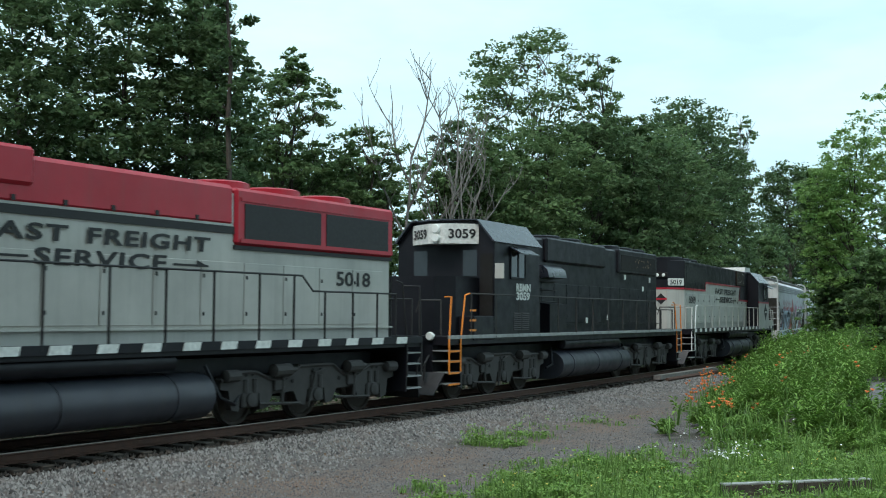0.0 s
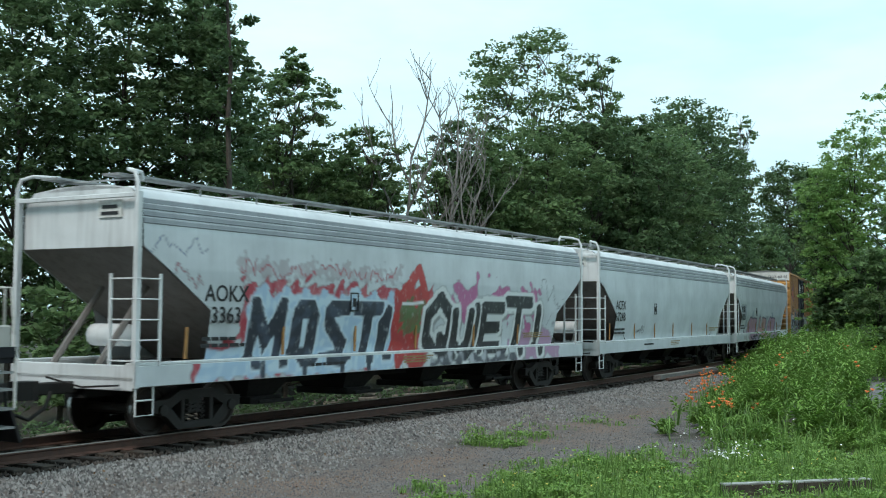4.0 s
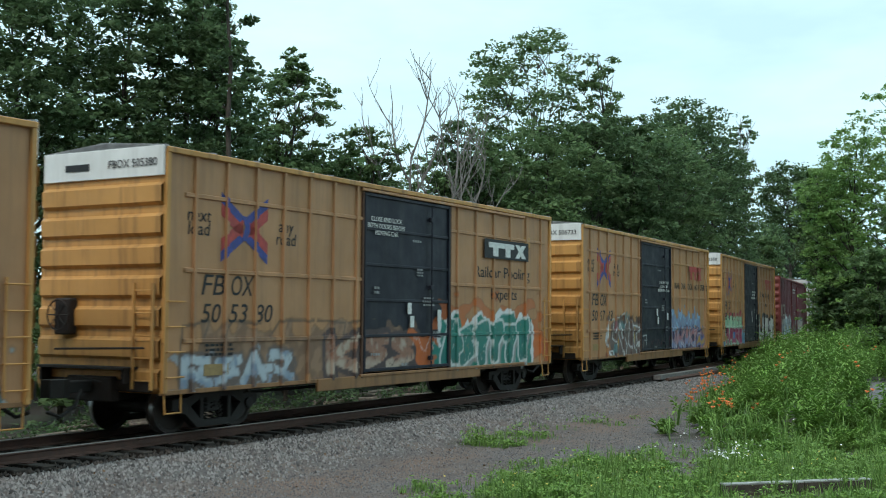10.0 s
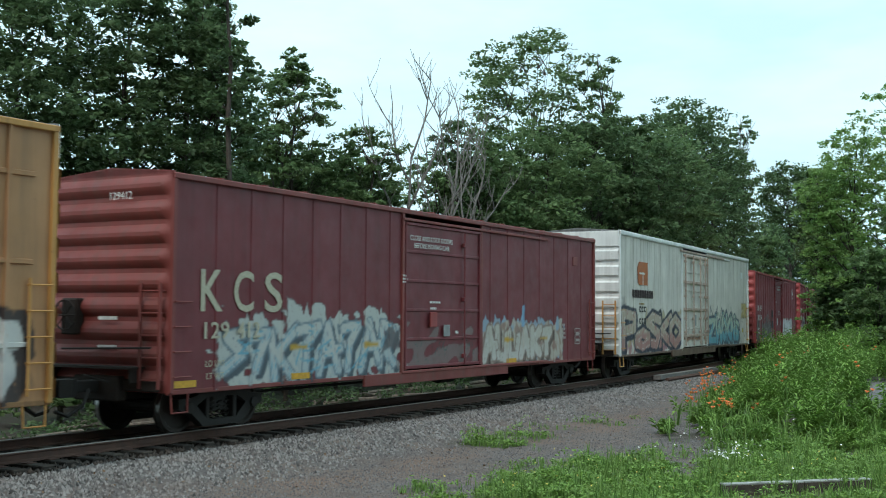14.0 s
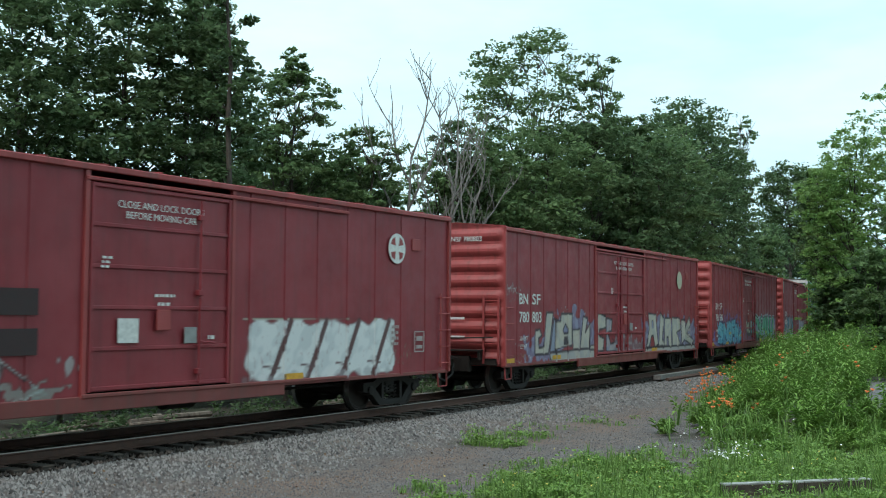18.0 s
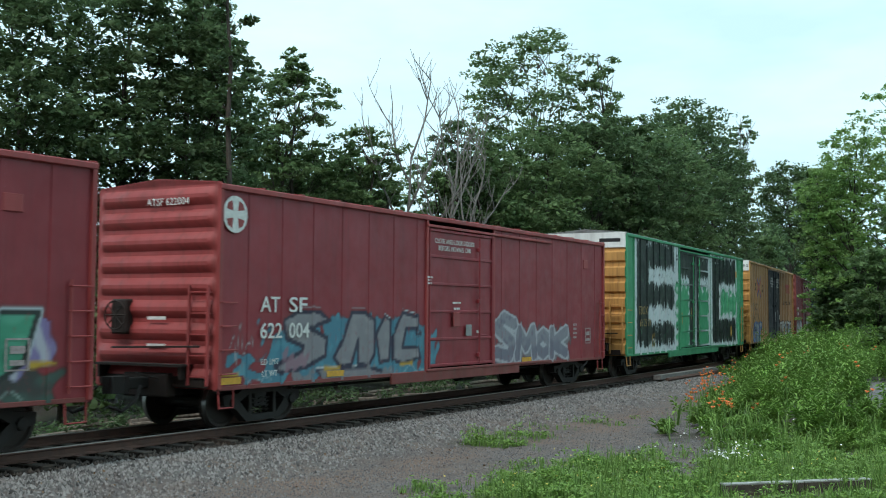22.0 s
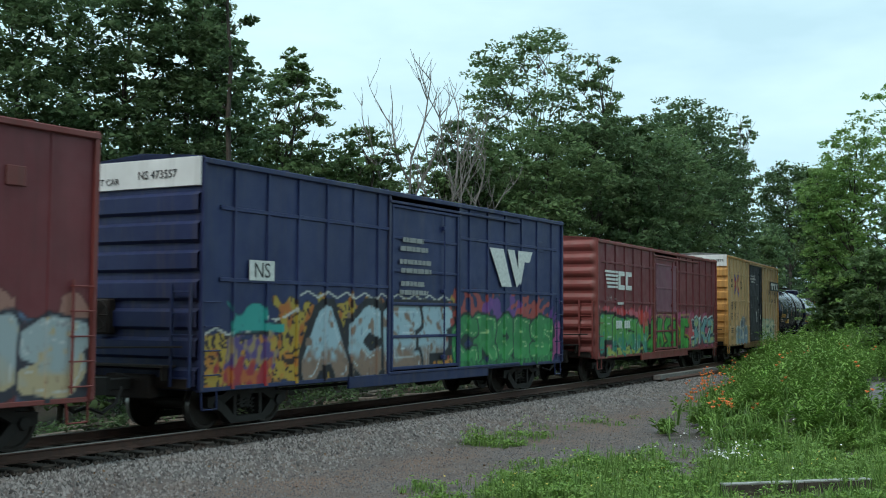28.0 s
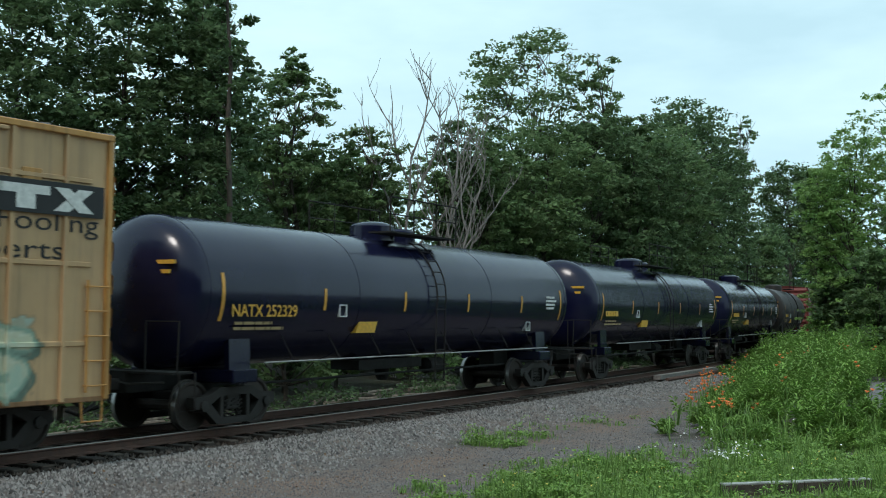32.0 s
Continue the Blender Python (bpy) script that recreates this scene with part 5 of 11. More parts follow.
        for y in (-1, 1):
            part("end_handrail", Geo().tube([(x - s * 0.05, y * 1.2, 2.5), (x - s * 0.05, y * 0.6, 2.5), (x - s * 0.05, y * 0.5, 2.2)], 0.022, 5), rail_mat, car)
        for z in (0.45, 0.72, 1.0, 1.25):
            part("step", Geo().box(min(x, x - s * 0.62), max(x, x - s * 0.62), -1.45, -1.0, z, z + 0.03), M["galv"], car)
        part("step_well", Geo().box(min(x, x - s * 0.64), max(x, x - s * 0.64), -1.0, 1.0, 0.4, 1.5).box(min(x - s * 0.62, x - s * 0.66), max(x - s * 0.62, x - s * 0.66), -1.45, -1.0, 0.4, 1.5), M["loco_black"], car)
        part("pilot_plate", Geo().add([(x + s * 0.02, -1.35, 0.75), (x + s * 0.02, 1.35, 0.75), (x + s * 0.32, 1.2, 0.22), (x + s * 0.32, -1.2, 0.22), (x - s * 0.03, -1.35, 0.75), (x - s * 0.03, 1.35, 0.75), (x + s * 0.27, 1.2, 0.2), (x + s * 0.27, -1.2, 0.2)], [(0, 1, 2, 3), (7, 6, 5, 4), (3, 2, 6, 7), (0, 3, 7, 4), (1, 5, 6, 2)]), M["tin"], car)
        for y in (-0.9, -0.7, 0.7, 0.9):
            part("air_hose", Geo().tube([(x, y, 1.15), (x + s * 0.22, y, 0.95), (x + s * 0.25, y, 0.55)], 0.03, 5), M["b_text"], car)
    couplers(car, half, 0.35)


def fans(car, qs, X, z, mat):
    for q in qs:
        part("radiator_fan", Geo().lathe([(z - 0.02, 0.66), (z + 0.13, 0.66), (z + 0.16, 0.6), (z + 0.12, 0.2)], "z", 20, (X(q), 0, 0)), mat, car, smooth=40)


def upper_band(car, outline, mat, stripe=None, name="upper_paint_band"):
    """A band of the second colour on the hood's flank, with an edging stripe under it."""
    part(name, Geo().prism(outline, -0.888, -0.864), M[mat], car)
    if stripe:
        pts, w = stripe
        for (ax, az), (bx_, bz) in zip(pts[:-1], pts[1:]):
            d = Vector((bx_ - ax, bz - az)).normalized() * w / 2
            n = Vector((-d.y, d.x))
            part("edging_stripe", Geo().prism([(ax - d.x * 0.9 + n.x, az - d.y * 0.9 + n.y), (bx_ + d.x * 0.9 + n.x, bz + d.y * 0.9 + n.y), (bx_ + d.x * 0.9 - n.x, bz + d.y * 0.9 - n.y), (ax - d.x * 0.9 - n.x, az - d.y * 0.9 - n.y)], -0.896, -0.889), M["loco_red"], car)


def slogan(car, x0, z, y=-0.90):
    """Two lines of slanted black capitals between arrow rules; x0 is where the first line begins."""
    for wd, a, b, dz in (("FAST", 0.0, 1.72, 0.0), ("FREIGHT", 2.1, 5.0, 0.0), ("SERVICE", 1.05, 3.9, -0.38)):
        fit_letters(wd, x0 + a, x0 + b, z + dz, 0.255, M["b_text"], car, y=y, bold=0.010, spacing=1.12, shear=0.05, name="slogan_lettering")
    for a, b, tip in ((0.0, 0.95, -1), (4.05, 4.95, 1)):
        e = (x0 + a) if tip < 0 else (x0 + b)
        part("slogan_rule", Geo().prism([(x0 + a, z - 0.29), (x0 + b, z - 0.29), (x0 + b, z - 0.25), (x0 + a, z - 0.25)], y - 0.003, y), M["b_text"], car)
        part("slogan_arrow", Geo().prism([(e - tip * 0.3, z - 0.29), (e + tip * 0.04, z - 0.29), (e - tip * 0.3, z - 0.17)], y - 0.007, y - 0.004), M["b_text"], car)


def red_locomotive():
    car, half, X, bx = locomotive("cream diesel locomotive with red upper hood and black lettering", -24.2, -3.6, -1, (5.2, 8.4), 9.9, -9.85, "cream", 4.5)
    loco_cab(car, X, bx, (5.2, 8.4), 9.9, half, "loco_red", "loco_red", -1)
    edge = 4.46  # where the radiator section starts, counted along the car
    part("red_upper_hood", Geo().box(-5.0, edge, -0.89, 0.89, 3.80, 4.60, 0.08).box(-5.0, -0.2, -0.96, 0.96, 4.1, 4.72, 0.06).box(edge, 9.86, -0.93, 0.93, 3.45, 4.56, 0.06), M["loco_red"], car)
    part("black_divider", Geo().box(-5.0, edge, -0.894, -0.864, 3.66, 3.80).box(edge, 9.84, -0.9, -0.864, 3.37, 3.45), M["b_text"], car)
    for a, b in ((4.70, 7.10), (7.29, 9.62)):
        part("radiator_grille", Geo().box(a, b, -0.945, -0.932, 3.53, 4.26), M["b_text"], car, "black radiator grille")
    part("red_radiator_frame", Geo().box(edge + 0.12, 9.78, -0.96, -0.946, 4.3, 4.38).box(edge + 0.12, 9.78, -0.96, -0.946, 3.5, 3.58), M["loco_red"], car)
    fans(car, (-4.9, -6.5, -8.3), X, 4.58, M["loco_red"])
    slogan(car, -1.2, 3.285)
    fit_letters("5018", 7.72, 8.98, 2.76, 0.30, M["b_text"], car, y=-0.90, bold=0.008, name="fleet_number")
    for k in range(9):
        part("hood_hinge", Geo().box(-4.6 + k * 1.0, -4.52 + k * 1.0, -0.91, -0.892, 3.86, 3.95), M["b_text"], car)
    loco_gear(car, half, X, bx, M["b_text"], (-3.4, 3.4), True, M["b_text"], rail_z=2.90, drop=5.85, posts=(-8.6, -7.3, -6.0, -4.6, -3.2, -1.75, -0.4, 0.9, 2.15, 3.33, 4.57, 5.6, 6.6, 7.57, 8.47, 9.2))
    enlist(car, -24.2, -3.6, half - 3.6)


def black_locomotive():
    car, half, X, bx = locomotive("glossy black diesel locomotive with white number boards", -2.4, 17.1, -1, (4.3, 7.24), 9.0, -8.5, "loco_black")
    loco_cab(car, X, bx, (4.3, 7.24), 9.0, half, "loco_black", "loco_black", -1)
    part("number_board", Geo().prism([(-7.75, -0.25), (-7.26, -1.0), (-7.2, -1.0), (-7.2, 1.0), (-7.26, 1.0), (-7.75, 0.25)], 4.02, 4.55, "xy"), M["w_text"], car, "white number boards over the cab windows")
    for side in (-1, 1):
        ob = new("board_number", text_mesh("3059", 0.34, M["b_text"], bold=0.008))
        ob.parent = car
        ob.matrix_basis = Matrix.Translation((-7.516, side * 0.633, 4.17)) @ pose(0, 0, 0, 0, 0, -56.8 if side < 0 else -123.2) @ pose(0, 0, 0, 90, 0, 0) @ Matrix.Diagonal((1.1, 1, 1, 1))
    g = Geo()
    for z in (4.17, 4.41):
        g.lathe([(-7.85, 0.1), (-7.81, 0.12), (-7.73, 0.12)], "x", 14, (0, 0, z))
    part("headlight", g, M["lamp"], car, "twin sealed headlights", smooth=40)
    fit_letters("RBMN", -5.88, -4.93, 2.80, 0.205, M["w_text"], car, y=-1.468, bold=0.010, name="cab_lettering")
    fit_letters("3059", -5.88, -4.98, 2.565, 0.205, M["w_text"], car, y=-1.468, bold=0.010, name="cab_lettering")
    for k in range(9):
        for q in (-6.04, -5.51):
            part("louvre", Geo().prism([(-1.462, 1.73 + k * 0.056), (-1.485, 1.735 + k * 0.056), (-1.462, 1.765 + k * 0.056)], q, q + 0.48, "yz"), M["truck_dust"], car)
    part("air_intake_box", Geo().prism([(-0.86, 3.66), (-1.1, 3.62), (-1.26, 3.5), (-1.32, 3.27), (-0.86, 3.24)], -3.25, -1.85, "yz"), M["roof_sheen"], car, smooth=40)
    for z in (2.9, 3.15, 2.56):
        part("seam_rail", Geo().tube([(-3.4, -0.9, z), (-1.7, -0.9, z)], 0.014, 4), M["truck_dust"], car)
    part("side_blower_duct", Geo().prism([(-0.86, 2.52), (-1.3, 2.48), (-1.3, 1.6), (-0.86, 1.6)], -3.15, -1.85, "yz"), M["loco_black"], car)
    part("dynamic_brake_blister", Geo().box(-2.6, 2.5, -0.98, 0.98, 3.75, 4.5, 0.06), M["loco_black"], car)
    part("radiator_section", Geo().box(3.9, 8.2, -0.96, 0.96, 3.65, 4.5, 0.05), M["loco_black"], car)
    part("radiator_grille", Geo().box(4.1, 8.0, -0.975, -0.962, 3.75, 4.3), M["under"], car)
    rng = random.Random(6)
    for k in range(18):
        x, z = rng.uniform(5.6, 7.4), rng.uniform(3.8, 4.25)
        part("paint_chip", Geo().box(x, x + 0.04, -0.98, -0.977, z, z + 0.05), M["rusty_pale"], car)
    fans(car, (-4.7, -6.1, -7.5, -0.9, 0.9), X, 4.5, M["loco_black"])
    for x, z in ((4.35, 3.42), (6.35, 3.05), (7.15, 3.4), (2.6, 2.0), (0.6, 1.9)):
        part("notice_plate", Geo().box(x, x + 0.16, -0.99, -0.976, z, z + 0.18), M["w_text"], car)
    part("mirror", Geo().box(-7.3, -7.26, -1.75, -1.5, 3.1, 3.5), M["cream"], car)
    loco_gear(car, half, X, bx, M["truck_dust"], (-3.6, 2.5), False, M["orange"], rail_z=2.68, drop=6.3)
    for z in (0.45, 0.72, 1.0, 1.25, 1.75, 2.0, 2.25):
        part("step_edge", Geo().box(-9.75 + (0 if z < 1.5 else 1.1), -9.2 + (0 if z < 1.5 else 0.9), -1.46, -1.452, z - 0.02, z + 0.03), M["orange"], car)
    part("walkway_box", Geo().box(-8.4, -4.3, -1.45, -1.0, 1.5, 2.12, 0.02), M["loco_black"], car)
    part("ditch_light", Geo().lathe([(-9.85, 0.09), (-9.8, 0.11), (-9.7, 0.09)], "x", 12, (0, -0.95, 1.62)), M["lamp"], car, smooth=40)
    enlist(car, -2.4, 17.1, half - 3.6)


def cream_locomotive():
    car, half, X, bx = locomotive("cream diesel locomotive with black upper hood and red stripe", 18.6, 39.2, 1, (5.45, 8.6), 10.1, -9.04, "cream", 4.48)
    loco_cab(car, X, bx, (5.45, 8.6), 10.1, half, "loco_black", "loco_black", 1, 4.5, 3.98, (7.1, 8.0))
    lo, up, cabz = 3.30, 3.66, 2.97
    upper_band(car, [(-9.03, lo), (-5.0, lo), (-5.0, up), (3.4, up), (2.95, cabz), (5.45, cabz), (5.45, 4.47), (-9.03, 4.47)], "loco_black", ([(-9.03, lo), (-5.0, lo), (-5.0, up), (3.4, up), (2.95, cabz), (5.45, cabz)], 0.075))
    part("black_hood_top", Geo().box(-9.05, 5.45, -0.895, 0.895, 4.3, 4.5, 0.07), M["loco_black"], car)
    part("lower_cab_side", Geo().box(5.46, 8.61, -1.482, 1.482, 1.5, 2.86, 0.01).prism([(8.6, -1.02), (9.65, -1.02), (10.12, -0.64), (10.12, 0.64), (9.65, 1.02), (8.6, 1.02)], 1.5, 2.86, "xy"), M["cream"], car)
    part("red_cab_stripe", Geo().box(5.46, 8.62, -1.487, -1.462, 2.86, 2.94), M["loco_red"], car)
    part("cab_emblem", Geo().prism([(6.98, 2.40), (7.5, 2.86), (8.02, 2.40), (7.5, 1.94)], -1.49, -1.484), M["b_text"], car, "black diamond emblem")
    part("emblem_bar", Geo().box(7.2, 7.8, -1.494, -1.491, 2.36, 2.44), M["w_text"], car)
    part("walkway_box", Geo().box(8.6, 10.2, -1.45, -1.0, 1.5, 1.95, 0.02), M["cream"], car)
    part("roof_air_conditioner", Geo().prism([(5.75, 4.54), (5.85, 4.8), (7.3, 4.8), (7.45, 4.54)], -0.7, 0.7), M["w_text"], car, "white rooftop air conditioner")
    part("radiator_grille", Geo().box(-8.7, -5.0, -0.9, -0.889, 3.62, 4.25), M["b_text"], car)
    part("dynamic_brake_grille", Geo().box(2.1, 4.1, -0.98, -0.889, 3.72, 4.46, 0.02), M["rusty"], car, "rusty pierced dynamic brake grille")
    rng = random.Random(4)
    for k in range(16):
        x, z = rng.uniform(2.2, 4.0), rng.uniform(3.8, 4.4)
        part("paint_chip", Geo().box(x, x + 0.035, -0.984, -0.981, z, z + 0.045), M["cream"], car)
    fans(car, (-5.6, -7.0, -8.4), X, 4.5, M["loco_black"])
    fit_letters("5019", -8.25, -7.05, 2.70, 0.30, M["b_text"], car, y=-0.90, bold=0.008, name="fleet_number")
    slogan(car, -2.85, 3.20)
    # tapered rear end of the hood, with the number boards on its slanting faces
    end = [(-9.03, -0.865), (-9.52, -0.26), (-9.52, 0.26), (-9.03, 0.865)]
    part("hood_end", Geo().prism(end, 1.5, lo, "xy"), M["cream"], car)
    part("black_hood_end", Geo().prism(end, lo + 0.002, 4.46, "xy"), M["loco_black"], car)
    part("red_end_stripe", Geo().prism([(x - 0.008, y * 1.012) for x, y in end], lo - 0.04, lo + 0.04, "xy"), M["loco_red"], car)
    for side in (-1, 1):
        at = Matrix.Translation((-9.285, side * 0.57, 3.57)) @ pose(0, 0, 0, 0, 0, -51 if side < 0 else -129)
        b = part("number_board", Geo().box(-0.36, 0.36, -0.03, -0.004, -0.15, 0.15, 0.01), M["w_text"], car, "white number board", at=at)
        ob = new("board_number", text_mesh("5019", 0.27, M["b_text"], bold=0.006))
        ob.parent = car
        ob.matrix_basis = at @ Matrix.Translation((0, -0.034, -0.095)) @ pose(0, 0, 0, 90, 0, 0)
    part("headlight_box", Geo().box(-9.60, -9.51, -0.30, 0.30, 3.74, 3.98, 0.03), M["under"], car, "black twin headlight housing")
    for y in (-0.13, 0.13):
        part("headlight", Geo().lathe([(-9.625, 0.05), (-9.615, 0.07), (-9.59, 0.07)], "x", 14, (0, y, 3.86)), M["lamp"], car, "sealed headlight", smooth=40)
    part("end_emblem", Geo().prism([(-0.25, 2.86), (0, 3.10), (0.25, 2.86), (0, 2.62)], -9.53, -9.522, "yz"), M["b_text"], car, "dark diamond emblem with a red bar")
    part("end_emblem_bar", Geo().box(-9.536, -9.531, -0.25, 0.25, 2.82, 2.9), M["loco_red"], car)
    loco_gear(car, half, X, bx, M["cream"], (-2.4, 3.6), True, M["w_text"], rail_z=2.6, posts=(-7.7, -6.3, -4.7, -3.2, -1.7, -0.2, 1.3, 2.7, 4.0, 5.2, 6.4))
    enlist(car, 18.6, 39.2, half - 3.6)


red_locomotive()
black_locomotive()
cream_locomotive()
# ---- spray paint of each car: x counts from the leading end ----
BLK, WHT, SIL = (0.012, 0.012, 0.014), (0.68, 0.69, 0.68), (0.40, 0.42, 0.43)
SKY, PINK, TEAL, MINT, CRIM = (0.16, 0.32, 0.50), (0.50, 0.20, 0.24), (0.015, 0.19, 0.15), (0.28, 0.46, 0.32), (0.42, 0.03, 0.07)
ORG, BEIGE, DGREY, NAVY, LIME, VIO = (0.62, 0.17, 0.03), (0.42, 0.38, 0.30), (0.055, 0.055, 0.06), (0.02, 0.04, 0.14), (0.06, 0.30, 0.06), (0.28, 0.08, 0.36)


def s_hop1(p, h):
    ice = (0.40, 0.54, 0.68)
    p.cloud(1.3 - h, 8.3 - h, 0.9, 1.62, (0.42, 0.04, 0.06), None, 0.10, 0.5)
    p.cloud(2.65 - h, 9.6 - h, 1.2, 2.78, (0.42, 0.04, 0.06), (0.48, 0.10, 0.12), 0.14, 0.5)
    p.cloud(1.45 - h, 8.3 - h, 0.9, 1.52, ice, (0.52, 0.64, 0.74), 0.08, 0.5)
    p.cloud(2.85 - h, 8.2 - h, 0.95, 2.62, ice, (0.54, 0.66, 0.74), 0.10, 0.5)
    for k in range(9):
        p.tag(2.5 + k * 0.62 - h, 3.05 + k * 0.62 - h, 2.86, 3.2, (0.46, 0.05, 0.07), 4, 0.026)
    p.cloud(2.5 - h, 8.2 - h, 2.85, 3.15, (0.46, 0.10, 0.12), None, 0.14, 0.35, 0.35)
    p.tag(0.15 - h, 1.7 - h, 3.1, 3.5, (0.10, 0.16, 0.42), 9, 0.02)
    p.tag(0.2 - h, 1.6 - h, 2.6, 3.05, CRIM, 10, 0.024)
    p.tag(1.0 - h, 2.4 - h, 2.0, 2.5, (0.30, 0.05, 0.09), 8, 0.018)
    night, frost = (0.014, 0.018, 0.032), (0.58, 0.68, 0.76)
    p.slab([(2.95, 2.46), (3.22, 2.50), (3.52, 1.95), (3.86, 2.50), (4.10, 2.46), (4.06, 1.10), (3.76, 1.08), (3.74, 1.70), (3.50, 1.30), (3.26, 1.70), (3.22, 1.06), (2.92, 1.10)], night, frost, 0.035, -h, (0.05, 0.07, 0.11))
    p.slab([(4.24, 2.20), (4.46, 2.46), (4.98, 2.44), (5.16, 2.15), (5.14, 1.35), (4.92, 1.06), (4.44, 1.08), (4.22, 1.35)], night, frost, 0.035, -h, (0.05, 0.07, 0.11))
    p.slab([(4.60, 2.05), (4.80, 2.05), (4.78, 1.45), (4.60, 1.45)], frost, night, 0.02, -h)
    p.slab([(5.30, 2.25), (5.56, 2.46), (6.26, 2.44), (6.26, 2.12), (5.72, 2.06), (6.26, 1.60), (6.22, 1.20), (5.92, 1.04), (5.30, 1.08), (5.30, 1.38), (5.84, 1.42), (5.34, 1.86)], night, frost, 0.035, -h, (0.05, 0.07, 0.11))
    p.slab([(6.36, 2.44), (7.56, 2.44), (7.54, 2.10), (7.16, 2.08), (7.08, 1.08), (6.76, 1.06), (6.74, 2.08), (6.36, 2.10)], night, frost, 0.035, -h, (0.05, 0.07, 0.11))
    p.slab([(7.34, 1.96), (7.70, 2.40), (7.92, 2.30), (7.80, 1.10), (7.40, 1.10)], night, frost, 0.035, -h)
    for a in (3.3, 4.6, 5.9, 6.9):
        p.stroke([(a - h, 1.2), (a - h, 0.98)], 0.09, (0.02, 0.03, 0.05))
    # red hooded shape between the words
    p.cloud(7.95 - h, 9.5 - h, 0.9, 2.75, (0.46, 0.035, 0.03), (0.38, 0.03, 0.03), 0.12, 0.5)
    p.stroke([(8.3 - h, 2.6), (9.0 - h, 3.2), (9.35 - h, 2.5), (9.7 - h, 2.2)], 0.15, (0.46, 0.035, 0.03))
    p.cloud(8.25 - h, 9.2 - h, 1.75, 2.45, (0.10, 0.15, 0.05), (0.15, 0.10, 0.04), 0.12, 0.4)
    p.stroke([(8.3 - h, 2.38), (9.2 - h, 2.42)], 0.05, WHT)
    for a in (10.6, 12.6, 14.4):
        p.cloud(a - h, a + 1.2 - h, 1.9, 2.9, (0.52, 0.10, 0.28), None, 0.22, 0.5, 0.9)
    p.cloud(14.2 - h, 16.9 - h, 0.9, 1.7, (0.52, 0.22, 0.42), None, 0.2, 0.5, 0.8)
    p.spell([("Q", 9.35 - h, 10.75 - h, 1.0, 2.75), ("U", 10.7 - h, 11.8 - h, 1.0, 2.35), ("I", 11.6 - h, 12.3 - h, 1.1, 2.5), ("E", 12.2 - h, 13.5 - h, 1.1, 2.55), ("T", 13.5 - h, 15.2 - h, 1.0, 2.7), ("!", 15.2 - h, 16.1 - h, 1.0, 2.5)], BLK, WHT, None, 0.2, 0.06)
    p.cloud(9.5 - h, 14.2 - h, 0.9, 1.18, (0.03, 0.03, 0.05), (0.5, 0.5, 0.54), 0.1, 0.4, 0.9)
    p.tag(15.6 - h, 17.2 - h, 2.3, 3.2, BLK, 8, 0.02)
    p.tag(16.2 - h, 17.4 - h, 1.4, 2.2, (0.06, 0.08, 0.20), 7, 0.016)


def s_hop2(p, h):
    for q in range(3):
        p.tag(4.3 - h, 5.2 - h, 1.5, 1.82, BLK, 8, 0.022)


def s_hop3(p, h):
    blue = (0.17, 0.33, 0.52)
    for k in range(14):
        p.curls(2, 0.5 + 0.11 * k - h, 0.9 + 0.11 * k - h, 3.45 - 0.11 * k, 3.7 - 0.10 * k, DGREY, 0.10, 0.013)
    for a, z in ((3.4, 1.8), (5.2, 2.2), (7.2, 1.6), (7.6, 2.0), (10.4, 1.5), (10.2, 2.0), (12.2, 2.15), (13.7, 1.5)):
        p.cloud(a - 0.25 - h, a + 0.3 - h, z - 0.25, z + 0.2, blue, None, 0.16, 0.4, 0.55)
    for a, b, c, c2 in ((4.0, 6.9, (0.50, 0.25, 0.32), (0.44, 0.24, 0.42)), (7.6, 10.1, (0.56, 0.32, 0.28), (0.52, 0.22, 0.26)), (10.9, 13.7, (0.50, 0.26, 0.33), (0.42, 0.24, 0.44))):
        p.cloud(a - 0.5 - h, b + 0.3 - h, 0.93, 1.36, c, (0.34, 0.30, 0.50), 0.16, 0.5, 0.85)
        pair = ("G", "R") if c[1] < 0.3 else ("U", "P")
        m = (a + b) / 2
        p.spell([(pair[0], a - h, m + 0.08 - h, 1.02, 2.14), (pair[1], m - 0.05 - h, b - h, 1.02, 2.10)], c, (0.035, 0.035, 0.10), c2, 0.25, 0.035, (0.62, 0.45, 0.50))
    for k in range(4):
        p.tag(3.2 + 0.5 * k - h, 3.6 + 0.5 * k - h, 1.0, 1.3, CRIM, 4, 0.02)
    p.cloud(2.2 - h, 3.0 - h, 0.95, 1.25, (0.50, 0.42, 0.28), None, 0.12, 0.4, 0.4)
    p.cloud(1.6 - h, 3.2 - h, 1.98, 2.75, (0.36, 0.39, 0.44), None, 0.02, 0.5, 0.9)
    p.tag(15.9 - h, 17.0 - h, 1.3, 1.9, NAVY, 6)
    for k in range(5):
        p.tag(13.6 + 0.5 * k - h, 14.2 + 0.5 * k - h, 0.97, 1.25, (0.06, 0.06, 0.08), 5, 0.016)


